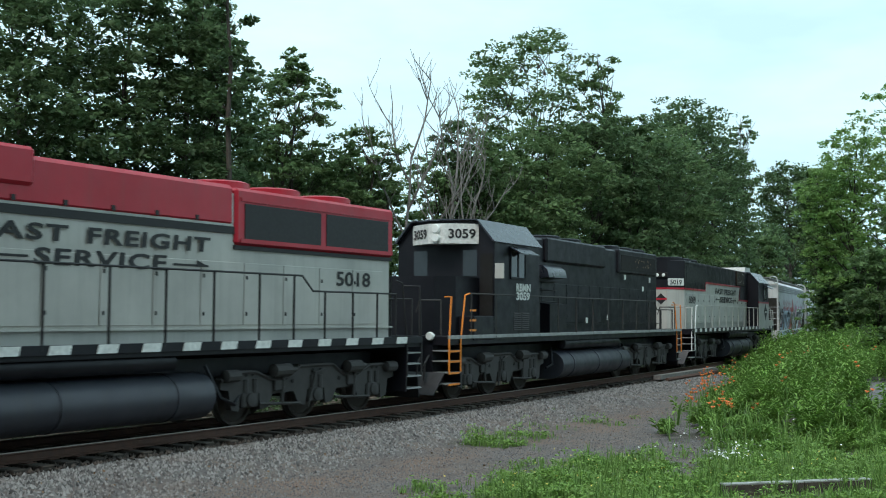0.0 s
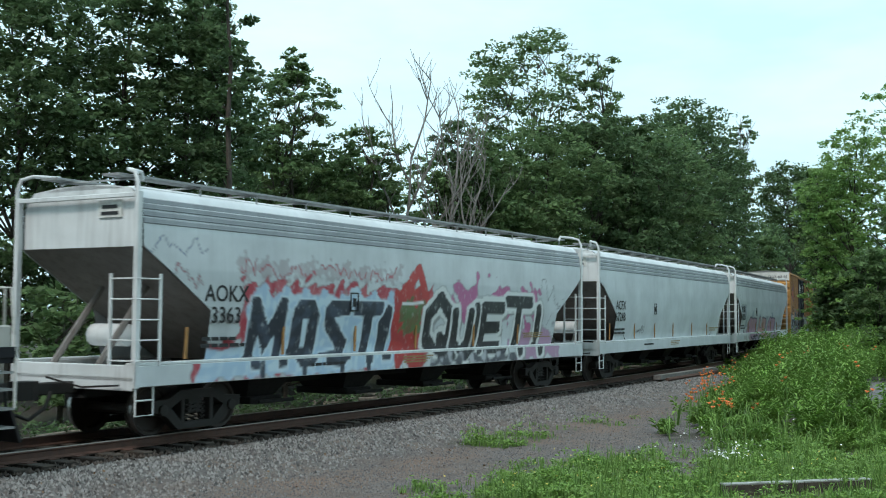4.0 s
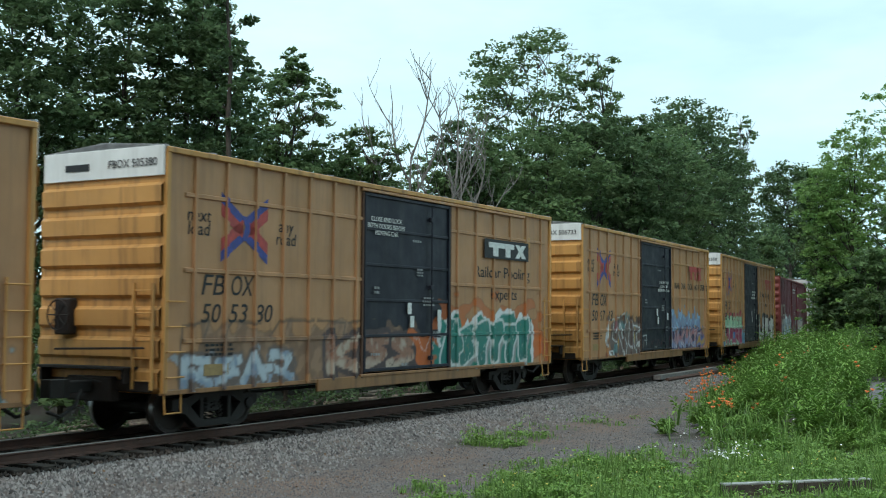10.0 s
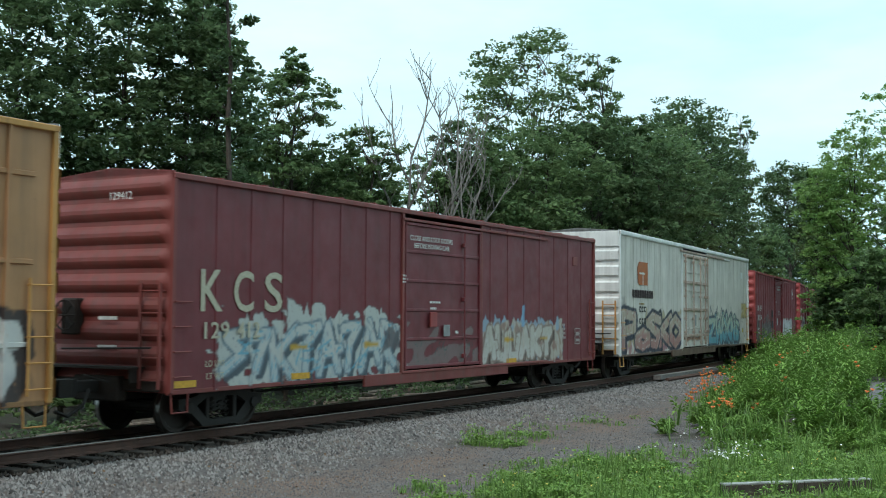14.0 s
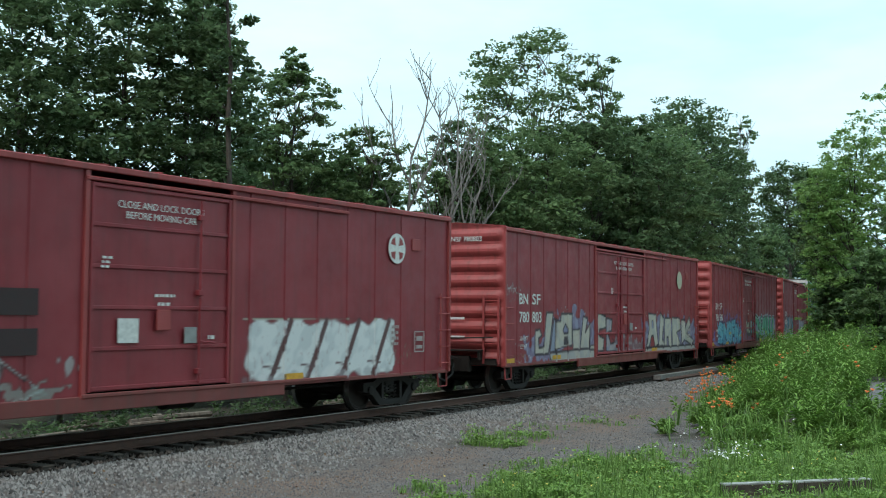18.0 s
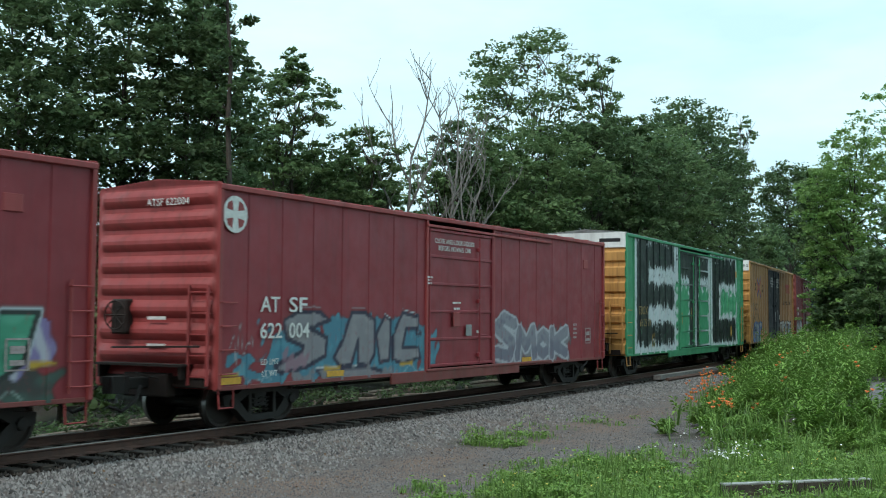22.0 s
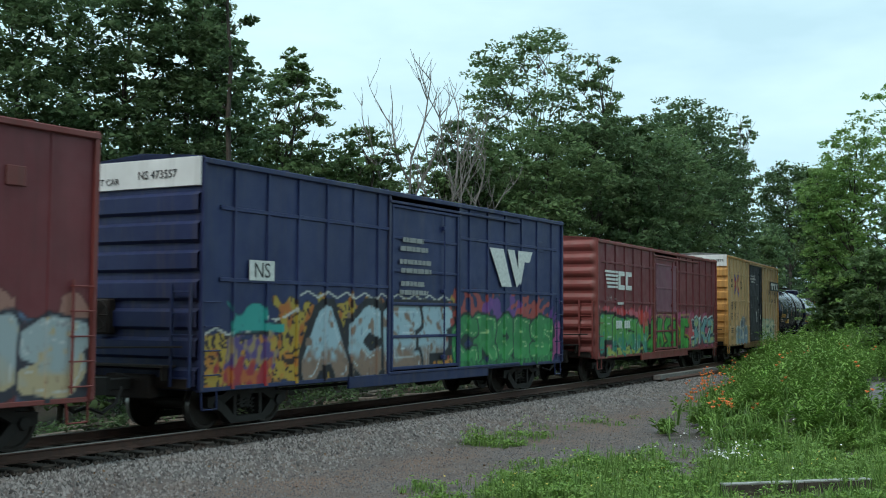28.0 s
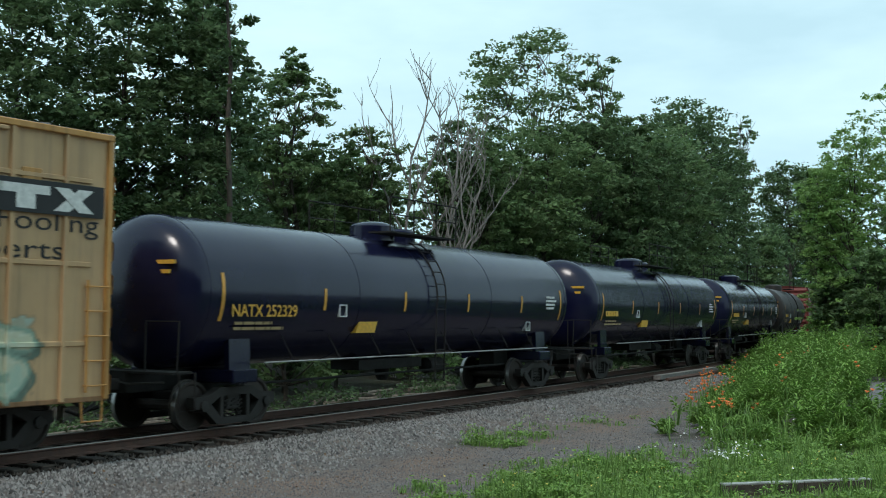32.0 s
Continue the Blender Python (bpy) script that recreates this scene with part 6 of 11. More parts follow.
def s_vem(p, h):
    blue = (0.085, 0.20, 0.38)
    p.cloud(0.45 - h, 6.95 - h, 0.72, 2.0, blue, (0.17, 0.32, 0.48), 0.22)
    p.cloud(4.0 - h, 6.9 - h, 1.8, 2.45, (0.13, 0.27, 0.44), None, 0.2, 0.5, 0.8)
    p.cloud(0.8 - h, 1.5 - h, 1.6, 2.5, (0.05, 0.05, 0.06), None, 0.08, 0.4, 0.85)
    p.spell([("K", 0.62 - h, 1.95 - h, 0.72, 2.42), ("E", 1.95 - h, 3.2 - h, 0.72, 1.9), ("A", 3.15 - h, 4.45 - h, 0.72, 2.25), ("O", 4.4 - h, 5.65 - h, 0.66, 2.38), ("S", 5.65 - h, 6.92 - h, 0.66, 2.40)], (0.18, 0.19, 0.20), BLK, (0.25, 0.27, 0.29), 0.23, 0.05, (0.58, 0.60, 0.60), 0.08, True)
    p.cloud(5.0 - h, 5.35 - h, 1.2, 1.6, (0.42, 0.27, 0.10), None, 0.06, 0.3, 0.9)
    p.cloud(12.6 - h, 18.3 - h, 0.75, 1.35, (0.33, 0.48, 0.52), (0.5, 0.56, 0.58), 0.2)
    p.spell([("R", 12.75 - h, 14.45 - h, 0.78, 2.16), ("F", 14.4 - h, 15.9 - h, 0.78, 2.14), ("A", 15.9 - h, 18.2 - h, 0.72, 2.14)], (0.50, 0.55, 0.54), (0.10, 0.16, 0.18), (0.38, 0.52, 0.54), 0.27, 0.04, WHT)
    p.cloud(15.2 - h, 15.6 - h, 1.5, 1.9, (0.5, 0.3, 0.24), None, 0.1, 0.3, 0.7)
    for a, b, z in ((7.35, 7.8, 2.95), (8.3, 8.85, 2.95), (10.3, 11.2, 1.5), (10.5, 11.0, 1.15)):
        for q in range(3):
            p.tag(a - h, b - h, z - 0.3, z + 0.25, (0.5, 0.52, 0.52) if z > 2 else (0.1, 0.42, 0.38), 7, 0.014)
    p.cloud(6.9 - h, 8.0 - h, 0.9, 1.5, blue, None, 0.3, 0.5, 0.35)


def s_fb1(p, h):
    p.cloud(1.0 - h, 8.0 - h, 0.72, 1.85, (0.20, 0.12, 0.08), (0.34, 0.20, 0.12), 0.25, 0.6, 0.8)
    p.cloud(0.4 - h, 3.5 - h, 0.72, 1.25, (0.36, 0.44, 0.50), (0.12, 0.10, 0.10), 0.25, 0.5, 0.8)
    p.wild(4, 0.5 - h, 3.6 - h, 0.76, 1.5, (0.44, 0.50, 0.54), (0.13, 0.10, 0.09), (0.20, 0.27, 0.36), fat=0.11, edge=0.03)
    for q in (((0.4, 1.0), (0.5, 1.9), (1.2, 2.0), (1.0, 1.6)), ((1.5, 1.7), (1.8, 1.98), (2.6, 1.95)), ((2.9, 1.7), (3.2, 2.0), (4.3, 2.0)), ((4.4, 2.0), (5.4, 1.95), (5.3, 1.6)), ((5.5, 1.95), (6.5, 2.05))):
        p.stroke([(a - h, b) for a, b in q], 0.035, (0.10, 0.075, 0.06), 0.8)
    p.wild(3, 4.8 - h, 8.2 - h, 0.82, 1.8, (0.30, 0.15, 0.10), (0.07, 0.05, 0.05), (0.46, 0.36, 0.28), fat=0.16)
    p.cloud(8.2 - h, 15.6 - h, 0.72, 1.7, (0.58, 0.14, 0.03), (0.45, 0.12, 0.04), 0.3, 0.8, 0.9)
    p.cloud(9.3 - h, 14.9 - h, 1.5, 2.4, (0.60, 0.15, 0.03), None, 0.35, 0.6, 0.75)
    p.flame(9.2 - h, 14.6 - h, 0.72, 2.3, WHT, 0.75, 0.0, 0.8, 4)
    p.flame(9.35 - h, 14.45 - h, 0.74, 2.2, TEAL, 0.8, 0.0, 0.8, 4)
    p.cloud(9.0 - h, 10.0 - h, 0.74, 1.5, TEAL, None, 0.1, 0.4)
    p.wild(6, 9.5 - h, 14.3 - h, 0.78, 2.1, TEAL, (0.56, 0.60, 0.58), (0.015, 0.15, 0.13), fat=0.24, edge=0.035, wobble=0.22)
    p.tag(8.0 - h, 9.2 - h, 1.2, 1.7, WHT, 8)


def s_fb2(p, h):
    brown, pale = (0.105, 0.080, 0.078), (0.58, 0.60, 0.60)
    p.cloud(2.4 - h, 3.3 - h, 0.7, 1.1, (0.30, 0.07, 0.08), None, 0.2, 0.4, 0.8)
    p.cloud(2.6 - h, 6.3 - h, 0.72, 2.0, brown, (0.15, 0.11, 0.10), 0.16, 0.5, 0.95)
    for a, b, z in ((3.0, 3.5, 1.0), (3.6, 4.1, 1.9), (4.2, 4.7, 2.1)):
        p.cloud(a - h, b - h, z - 0.2, z + 0.15, (0.10, 0.28, 0.30), None, 0.1, 0.3, 0.7)
    p.cloud(3.5 - h, 3.62 - h, 1.0, 1.7, (0.45, 0.26, 0.04), None, 0.05, 0.3, 0.8)
    p.cloud(5.25 - h, 5.4 - h, 1.0, 1.8, (0.45, 0.30, 0.04), None, 0.05, 0.3, 0.8)
    p.cloud(3.1 - h, 3.5 - h, 1.7, 2.2, (0.32, 0.12, 0.14), None, 0.1, 0.4, 0.8)
    for q in (((2.25, 1.35), (2.45, 1.95), (3.15, 2.02), (2.95, 1.4), (3.5, 1.2)), ((2.25, 1.35), (2.55, 0.95), (3.3, 0.62), (3.0, 0.95), (2.5, 1.0)), ((3.2, 1.6), (3.45, 2.08), (3.75, 2.12), (3.6, 1.5), (3.9, 1.2), (4.2, 0.62)),
              ((3.8, 2.1), (4.2, 2.3), (4.1, 1.6), (4.5, 1.15), (4.3, 0.62)), ((4.25, 1.75), (4.6, 2.1), (4.75, 1.9), (4.65, 1.2), (5.1, 0.95), (5.0, 0.62)), ((4.7, 2.1), (5.15, 1.85), (5.3, 1.1), (5.55, 0.9), (5.6, 0.6)),
              ((5.15, 1.8), (5.9, 1.75), (5.5, 1.5), (5.9, 0.7)), ((5.5, 1.1), (6.0, 1.42), (6.7, 1.45), (6.65, 1.1)), ((5.6, 1.2), (5.95, 1.1), (5.95, 1.4))):
        p.stroke([(a - h, b) for a, b in q], 0.034, pale)
    p.stroke([(2.3 - h, 1.3), (2.5 - h, 1.85)], 0.07, pale)
    p.stroke([(3.75 - h, 1.95), (4.0 - h, 1.4)], 0.06, pale)
    p.stroke([(2.5 - h, 1.0), (3.1 - h, 0.68)], 0.06, pale)
    for a in (3.6, 4.7, 5.5):
        p.cloud(a - h, a + 0.55 - h, 1.95, 2.2, (0.05, 0.035, 0.035), None, 0.1, 0.3, 0.9)
    p.cloud(9.9 - h, 14.3 - h, 1.4, 2.3, (0.16, 0.36, 0.62), (0.30, 0.48, 0.66), 0.3, 0.5, 0.75)
    p.cloud(9.8 - h, 14.6 - h, 0.76, 1.45, (0.42, 0.12, 0.10), (0.36, 0.14, 0.26), 0.2)
    p.wild(7, 9.9 - h, 14.4 - h, 0.8, 1.75, (0.40, 0.20, 0.22), (0.05, 0.05, 0.10), (0.24, 0.30, 0.46), fat=0.13, edge=0.03, shine=WHT, wobble=0.2)
    p.cloud(13.7 - h, 15.0 - h, 0.85, 1.5, (0.10, 0.14, 0.36), (0.5, 0.32, 0.04), 0.15, 0.4, 0.8)
    for a in (10.2, 10.9, 11.6, 12.4, 13.0):
        p.stroke([(a - h, 1.75), (a + 0.25 - h, 2.1), (a + 0.5 - h, 1.7)], 0.02, (0.03, 0.03, 0.06))
    for k in range(5):
        p.tag(6.9 + k * 0.5 - h, 7.6 + k * 0.5 - h, 0.9 + 0.15 * (k % 2), 1.3, (0.30, 0.09, 0.09), 5, 0.02)


def s_padre(p, h):
    crim = (0.30, 0.045, 0.10)
    p.tag(1.0 - h, 2.3 - h, 2.3, 2.75, (0.40, 0.06, 0.12), 8, 0.03)
    p.cloud(0.95 - h, 5.6 - h, 0.72, 2.3, (0.40, 0.05, 0.10), None, 0.10, 0.5, 0.85)
    p.cloud(0.7 - h, 1.2 - h, 0.72, 1.3, (0.10, 0.28, 0.42), SKY, 0.2, 0.4, 0.9)
    p.cloud(1.0 - h, 5.45 - h, 0.70, 2.2, MINT, (0.36, 0.52, 0.36), 0.08, 0.5)
    p.spell([("P", 1.22 - h, 2.0 - h, 0.85, 1.66), ("A", 1.95 - h, 2.75 - h, 0.85, 1.66), ("D", 2.75 - h, 3.6 - h, 0.85, 1.64), ("R", 3.6 - h, 4.5 - h, 0.82, 1.62), ("E", 4.5 - h, 5.4 - h, 0.82, 1.60)], crim, (0.46, 0.55, 0.46), (0.36, 0.08, 0.16), 0.15, 0.03, (0.5, 0.2, 0.3))
    p.cloud(3.0 - h, 3.3 - h, 1.05, 1.4, (0.10, 0.20, 0.42), None, 0.06, 0.3)
    for a in (1.5, 2.7, 3.8, 4.6):
        p.stroke([(a - h, 1.78), (a + 0.35 - h, 1.75)], 0.035, (0.30, 0.36, 0.28))
        p.tag(a - h, a + 0.6 - h, 1.85, 2.05, crim, 5, 0.022)
    p.cloud(5.4 - h, 6.2 - h, 0.7, 1.6, (0.10, 0.30, 0.42), SKY, 0.2, 0.4, 0.9)
    for k in range(14):
        p.tag(6.4 + 0.26 * k - h, 7.0 + 0.26 * k - h, 0.9 + 0.3 * (k % 3), 1.25 + 0.3 * (k % 3), (0.48, 0.50, 0.52), 6, 0.015)
    p.cloud(9.9 - h, 15.4 - h, 0.75, 2.0, (0.26, 0.17, 0.10), None, 0.15, 0.5, 0.5)
    p.spell([("U", 10.2 - h, 12.0 - h, 0.82, 2.18), ("R", 12.1 - h, 13.7 - h, 0.80, 2.16), ("S", 13.8 - h, 15.3 - h, 0.78, 2.14)], (0.60, 0.59, 0.56), (0.045, 0.035, 0.035), (0.48, 0.48, 0.47), 0.26, 0.09)


def s_kcs(p, h):
    pale = (0.46, 0.48, 0.45)
    p.cloud(1.2 - h, 7.5 - h, 0.74, 1.95, pale, (0.38, 0.43, 0.43), 0.2, 0.5)
    for a, z in ((2.2, 2.0), (3.6, 2.25), (4.2, 2.2), (5.0, 2.05), (6.3, 2.15), (6.6, 2.0)):
        p.flame(a - 0.35 - h, a + 0.35 - h, 1.6, z + 0.2, pale, 0.35, 0.0, 0.35)
    p.wild(8, 1.3 - h, 7.3 - h, 0.8, 2.1, (0.48, 0.49, 0.46), (0.14, 0.20, 0.24), (0.40, 0.46, 0.47), fat=0.12, edge=0.022, shine=(0.10, 0.34, 0.46), wobble=0.25)
    for k in range(16):
        a = p.rng.uniform(1.6, 7.0) - h
        z = p.rng.uniform(0.9, 1.7)
        p.stroke([(a, z), (a + p.rng.uniform(0.15, 0.6), z + p.rng.uniform(-0.1, 0.4))], 0.03, (0.13, 0.36, 0.47))
    p.cloud(6.7 - h, 7.5 - h, 1.35, 1.85, (0.10, 0.10, 0.11), None, 0.08, 0.4, 0.9)
    p.cloud(7.7 - h, 11.2 - h, 0.8, 1.5, (0.35, 0.33, 0.31), None, 0.35, 0.4, 0.6)
    p.curls(24, 7.9 - h, 11.0 - h, 0.85, 1.5, (0.05, 0.10, 0.09), 0.16)
    p.cloud(11.4 - h, 16.6 - h, 0.80, 2.02, (0.30, 0.42, 0.52), None, 0.12, 0.4, 0.9)
    p.cloud(11.5 - h, 16.6 - h, 0.80, 1.92, (0.44, 0.40, 0.34), (0.30, 0.20, 0.16), 0.12, 0.4)
    p.wild(6, 11.5 - h, 15.8 - h, 0.85, 1.9, (0.47, 0.44, 0.38), (0.24, 0.18, 0.15), (0.52, 0.50, 0.46), fat=0.16, edge=0.03)
    p.stroke([(13.85 - h, 1.9), (13.9 - h, 2.35)], 0.10, (0.20, 0.36, 0.52))
    for a in (3.35, 5.95, 12.7, 14.9):
        p.cloud(a - h, a + 0.62 - h, 1.42, 1.56, (0.5, 0.30, 0.03), None, 0.02)


def s_white(p, h):
    p.cloud(0.2 - h, 8.0 - h, 0.85, 1.3, (0.42, 0.09, 0.10), (0.30, 0.16, 0.20), 0.25, 0.6, 0.75)
    p.cloud(0.3 - h, 0.8 - h, 1.9, 4.0, (0.08, 0.10, 0.14), None, 0.3, 0.4, 0.35)
    for a, b in ((0.4, 2.1), (3.0, 5.1), (5.0, 6.6), (6.4, 8.0)):
        p.cloud(a - h, b - h, 1.2, 2.25, (0.40, 0.30, 0.12), (0.46, 0.40, 0.28), 0.2, 0.5, 0.7)
    p.spell([("P", 0.35 - h, 2.1 - h, 0.9, 2.45), ("O", 1.9 - h, 3.7 - h, 0.85, 1.75), ("S", 3.2 - h, 5.2 - h, 0.9, 2.35), ("K", 4.9 - h, 6.7 - h, 0.9, 2.3), ("O", 6.4 - h, 8.1 - h, 0.85, 2.25)], (0.40, 0.32, 0.25), (0.02, 0.025, 0.05), (0.36, 0.18, 0.16), 0.22, 0.06, (0.55, 0.52, 0.46))
    pale, dusk, sea = (0.42, 0.46, 0.34), (0.05, 0.07, 0.10), (0.10, 0.28, 0.36)
    p.cloud(12.4 - h, 19.0 - h, 1.2, 2.1, pale, None, 0.25, 0.6, 0.7)
    p.cloud(12.3 - h, 18.8 - h, 0.8, 1.5, sea, (0.20, 0.40, 0.46), 0.2, 0.5, 0.9)
    p.spell([("Z", 12.6 - h, 14.3 - h, 0.9, 2.2), ("W", 14.1 - h, 15.6 - h, 0.9, 2.45), ("O", 15.4 - h, 16.4 - h, 0.9, 2.3), ("K", 16.2 - h, 17.4 - h, 0.9, 2.35), ("N", 17.2 - h, 18.2 - h, 0.9, 2.3), ("S", 18.0 - h, 19.1 - h, 0.9, 2.0)], (0.40, 0.46, 0.36), dusk, (0.11, 0.31, 0.39), 0.18, 0.05, None, 0.16, True)
    # pointed horns and tails
    for q in (((12.3, 1.0), (12.2, 1.7), (12.7, 2.3), (12.8, 1.9)), ((13.3, 2.0), (13.1, 2.6), (13.6, 2.2), (14.1, 2.1), (14.5, 2.6), (14.4, 1.9)), ((15.1, 2.2), (15.35, 2.55), (15.55, 2.2)), ((16.0, 2.2), (16.3, 2.5), (16.6, 2.2)), ((17.3, 1.9), (17.35, 2.4), (17.9, 1.9), (18.3, 2.1)),
              ((18.3, 1.8), (19.0, 1.6), (19.3, 1.1), (19.0, 0.8)), ((12.5, 1.2), (12.7, 0.85), (14.6, 0.8))):
        p.stroke([(a - h, b) for a, b in q], 0.045, dusk)
    p.wild(3, 19.6 - h, 20.7 - h, 2.1, 2.85, (0.46, 0.36, 0.14), (0.36, 0.26, 0.08), None, fat=0.06, edge=0.03)
    for a, b, z, c in ((18.8, 20.0, 1.95, DGREY), (20.2, 20.9, 3.1, BLK), (20.1, 20.9, 1.25, BLK), (10.6, 11.6, 1.6, (0.3, 0.3, 0.3)), (11.6, 12.4, 0.82, (0.1, 0.1, 0.1))):
        p.tag(a - h, b - h, z - 0.12, z + 0.15, c, 8, 0.02)
    p.cloud(19.7 - h, 20.1 - h, 1.35, 1.6, (0.5, 0.36, 0.03), None, 0.02)
    p.cloud(8.1 - h, 12.4 - h, 1.16, 1.32, (0.30, 0.11, 0.05), (0.40, 0.18, 0.08), 0.05, 0.5, 0.9)


def s_ghost(p, h):
    grey, rim = (0.105, 0.090, 0.088), (0.36, 0.36, 0.35)
    p.cloud(0.75 - h, 2.0 - h, 0.75, 1.95, grey, (0.08, 0.07, 0.07), 0.12, 0.6, 0.9)
    p.stroke([(0.85 - h, 0.9), (0.95 - h, 1.6), (1.2 - h, 1.98), (1.6 - h, 1.95), (1.85 - h, 1.6), (1.75 - h, 1.2)], 0.022, rim)
    p.cloud(2.7 - h, 6.5 - h, 0.74, 1.8, grey, (0.15, 0.13, 0.125), 0.10, 0.6, 0.95)
    for q in (((2.6, 1.5), (2.85, 1.82), (4.1, 2.1)), ((4.1, 2.1), (4.3, 1.9), (4.5, 2.2), (5.3, 1.78), (6.2, 2.05), (6.4, 1.5)), ((4.1, 1.75), (4.4, 1.3), (4.3, 0.8)), ((5.3, 1.78), (5.0, 1.2), (5.1, 0.75)), ((5.6, 1.7), (5.5, 1.3), (5.8, 0.8)), ((6.2, 2.05), (6.5, 1.3), (6.45, 0.75)), ((6.5, 1.45), (7.3, 0.95), (6.6, 0.75))):
        p.stroke([(a - h, b) for a, b in q], 0.030, rim)
        p.stroke([(a + 0.06 - h, b - 0.06) for a, b in q], 0.022, (0.03, 0.025, 0.025))
    p.cloud(4.15 - h, 4.9 - h, 1.5, 2.12, grey, None, 0.08, 0.4, 0.9)
    p.cloud(5.7 - h, 6.25 - h, 1.5, 1.95, grey, None, 0.08, 0.4, 0.9)
    for a, b in ((1.5, 3.0), (2.9, 4.2)):
        p.tag(a - h, b - h, 0.78, 1.15, (0.40, 0.46, 0.42), 7, 0.026)
    p.cloud(5.1 - h, 5.45 - h, 1.85, 2.3, (0.24, 0.34, 0.34), None, 0.12, 0.3, 0.8)
    p.cloud(6.6 - h, 7.6 - h, 0.78, 1.05, (0.32, 0.40, 0.36), None, 0.2, 0.3, 0.7)
    p.cloud(7.6 - h, 7.9 - h, 1.2, 1.45, (0.45, 0.46, 0.45), None, 0.12, 0.3, 0.8)
    p.cloud(1.35 - h, 2.75 - h, 1.12, 1.52, (0.25, 0.075, 0.075), None, 0.03, 0.5, 0.95)
    p.cloud(11.9 - h, 16.9 - h, 0.80, 2.0, WHT, (0.58, 0.60, 0.60), 0.06)
    p.stroke([(11.8 - h, 2.02), (16.8 - h, 2.06)], 0.03, (0.40, 0.38, 0.30))
    for k in range(4):
        a = 12.6 + k * 1.15 - h
        p.stroke([(a, 0.85), (a + 0.62, 1.98)], 0.075, (0.10, 0.045, 0.045))
        p.stroke([(a - 0.2, 1.15), (a + 0.3, 1.1)], 0.03, (0.12, 0.06, 0.06))
    p.cloud(11.8 - h, 16.9 - h, 0.82, 0.96, (0.34, 0.34, 0.35), None, 0.10, 0.5, 0.5)
    p.tag(16.6 - h, 17.6 - h, 1.0, 1.7, (0.34, 0.24, 0.16), 9)


def s_feh(p, h):
    cream, ink, mauve, pale = (0.46, 0.42, 0.35), (0.03, 0.025, 0.035), (0.20, 0.21, 0.33), (0.36, 0.35, 0.34)
    for x0, x1, z in ((1.4, 3.0, 1.5), (3.2, 4.2, 2.1), (4.9, 6.0, 2.3), (6.2, 7.4, 2.05), (11.8, 12.8, 1.9), (13.2, 15.3, 2.15), (15.2, 18.9, 1.95)):
        p.cloud(x0 - h, x1 - h, 0.8, z, mauve, (0.26, 0.26, 0.36), 0.18, 0.4, 0.85)
    for k in range(26):
        a = p.rng.choice((p.rng.uniform(2.9, 7.0), p.rng.uniform(12.0, 18.5)))
        b = p.rng.uniform(2.12, 2.38)
        p.stroke([(a - h, b), (a + 0.03 - h, b + 0.02)], p.rng.uniform(0.02, 0.05), (0.46, 0.44, 0.46), 0.8)
    p.slab([(3.2, 1.05), (7.05, 1.1), (7.05, 0.72), (5.6, 0.66), (3.65, 0.62), (3.25, 0.85)], pale, ink, 0.045, -h, cream)
    p.slab([(3.50, 2.05), (3.95, 1.98), (3.62, 1.08), (3.2, 1.05)], (0.24, 0.27, 0.36), ink, 0.045, -h)
    # first word: hooked bar, block with a hole, leaning bars, and a broken letter over the door
    p.slab([(2.95, 2.22), (3.46, 2.22), (3.10, 1.02), (2.11, 1.02), (2.13, 1.72), (2.44, 1.76), (2.62, 1.58), (2.36, 1.50), (2.40, 1.24), (2.74, 1.26)], cream, ink, 0.045, -h, pale)
    p.slab([(3.62, 1.98), (4.04, 1.98), (4.08, 2.20), (4.98, 2.20), (4.94, 1.24), (4.30, 1.22), (3.60, 1.12)], cream, ink, 0.045, -h, pale)
    p.slab([(4.22, 1.72), (4.42, 1.90), (4.62, 1.72), (4.58, 1.62), (4.30, 1.62)], mauve, ink, 0.04, -h)
    p.slab([(4.32, 1.52), (4.58, 1.52), (4.60, 1.30), (4.28, 1.28)], ink, ink, 0.02, -h)
    p.slab([(4.98, 1.72), (5.60, 1.72), (5.55, 1.10), (5.05, 1.08)], cream, ink, 0.045, -h, pale)
    p.slab([(5.90, 2.13), (6.30, 2.06), (6.08, 1.62), (6.50, 1.92), (6.42, 1.08), (5.62, 1.10)], cream, ink, 0.045, -h, pale)
    p.slab([(6.48, 1.20), (6.90, 1.22), (6.96, 2.16), (7.40, 2.24), (7.90, 2.14), (7.94, 1.74), (7.30, 1.68), (7.32, 1.50), (7.80, 1.40), (7.70, 1.02), (6.50, 1.05)], cream, ink, 0.045, -h, pale)
    p.slab([(7.98, 2.05), (8.55, 2.0), (8.45, 1.62), (8.10, 1.60), (8.40, 1.22), (9.05, 1.30), (9.05, 1.0), (7.95, 0.98)], (0.34, 0.31, 0.32), ink, 0.045, -h, mauve)
    for k in range(9):
        a, b = 7.1 + p.rng.uniform(0, 3.0), p.rng.uniform(0.85, 1.7)
        p.stroke([(a - h, b), (a + p.rng.uniform(0.1, 0.4) - h, b + p.rng.uniform(-0.2, 0.2))], 0.03, ink, 0.9)
    p.cloud(9.0 - h, 12.0 - h, 0.75, 1.35, (0.24, 0.22, 0.26), (0.36, 0.34, 0.35), 0.3, 0.4, 0.6)
    # second word
    p.slab([(12.20, 0.98), (18.7, 0.98), (18.8, 0.78), (15.6, 0.74), (12.1, 0.76)], pale, ink, 0.045, -h, cream)
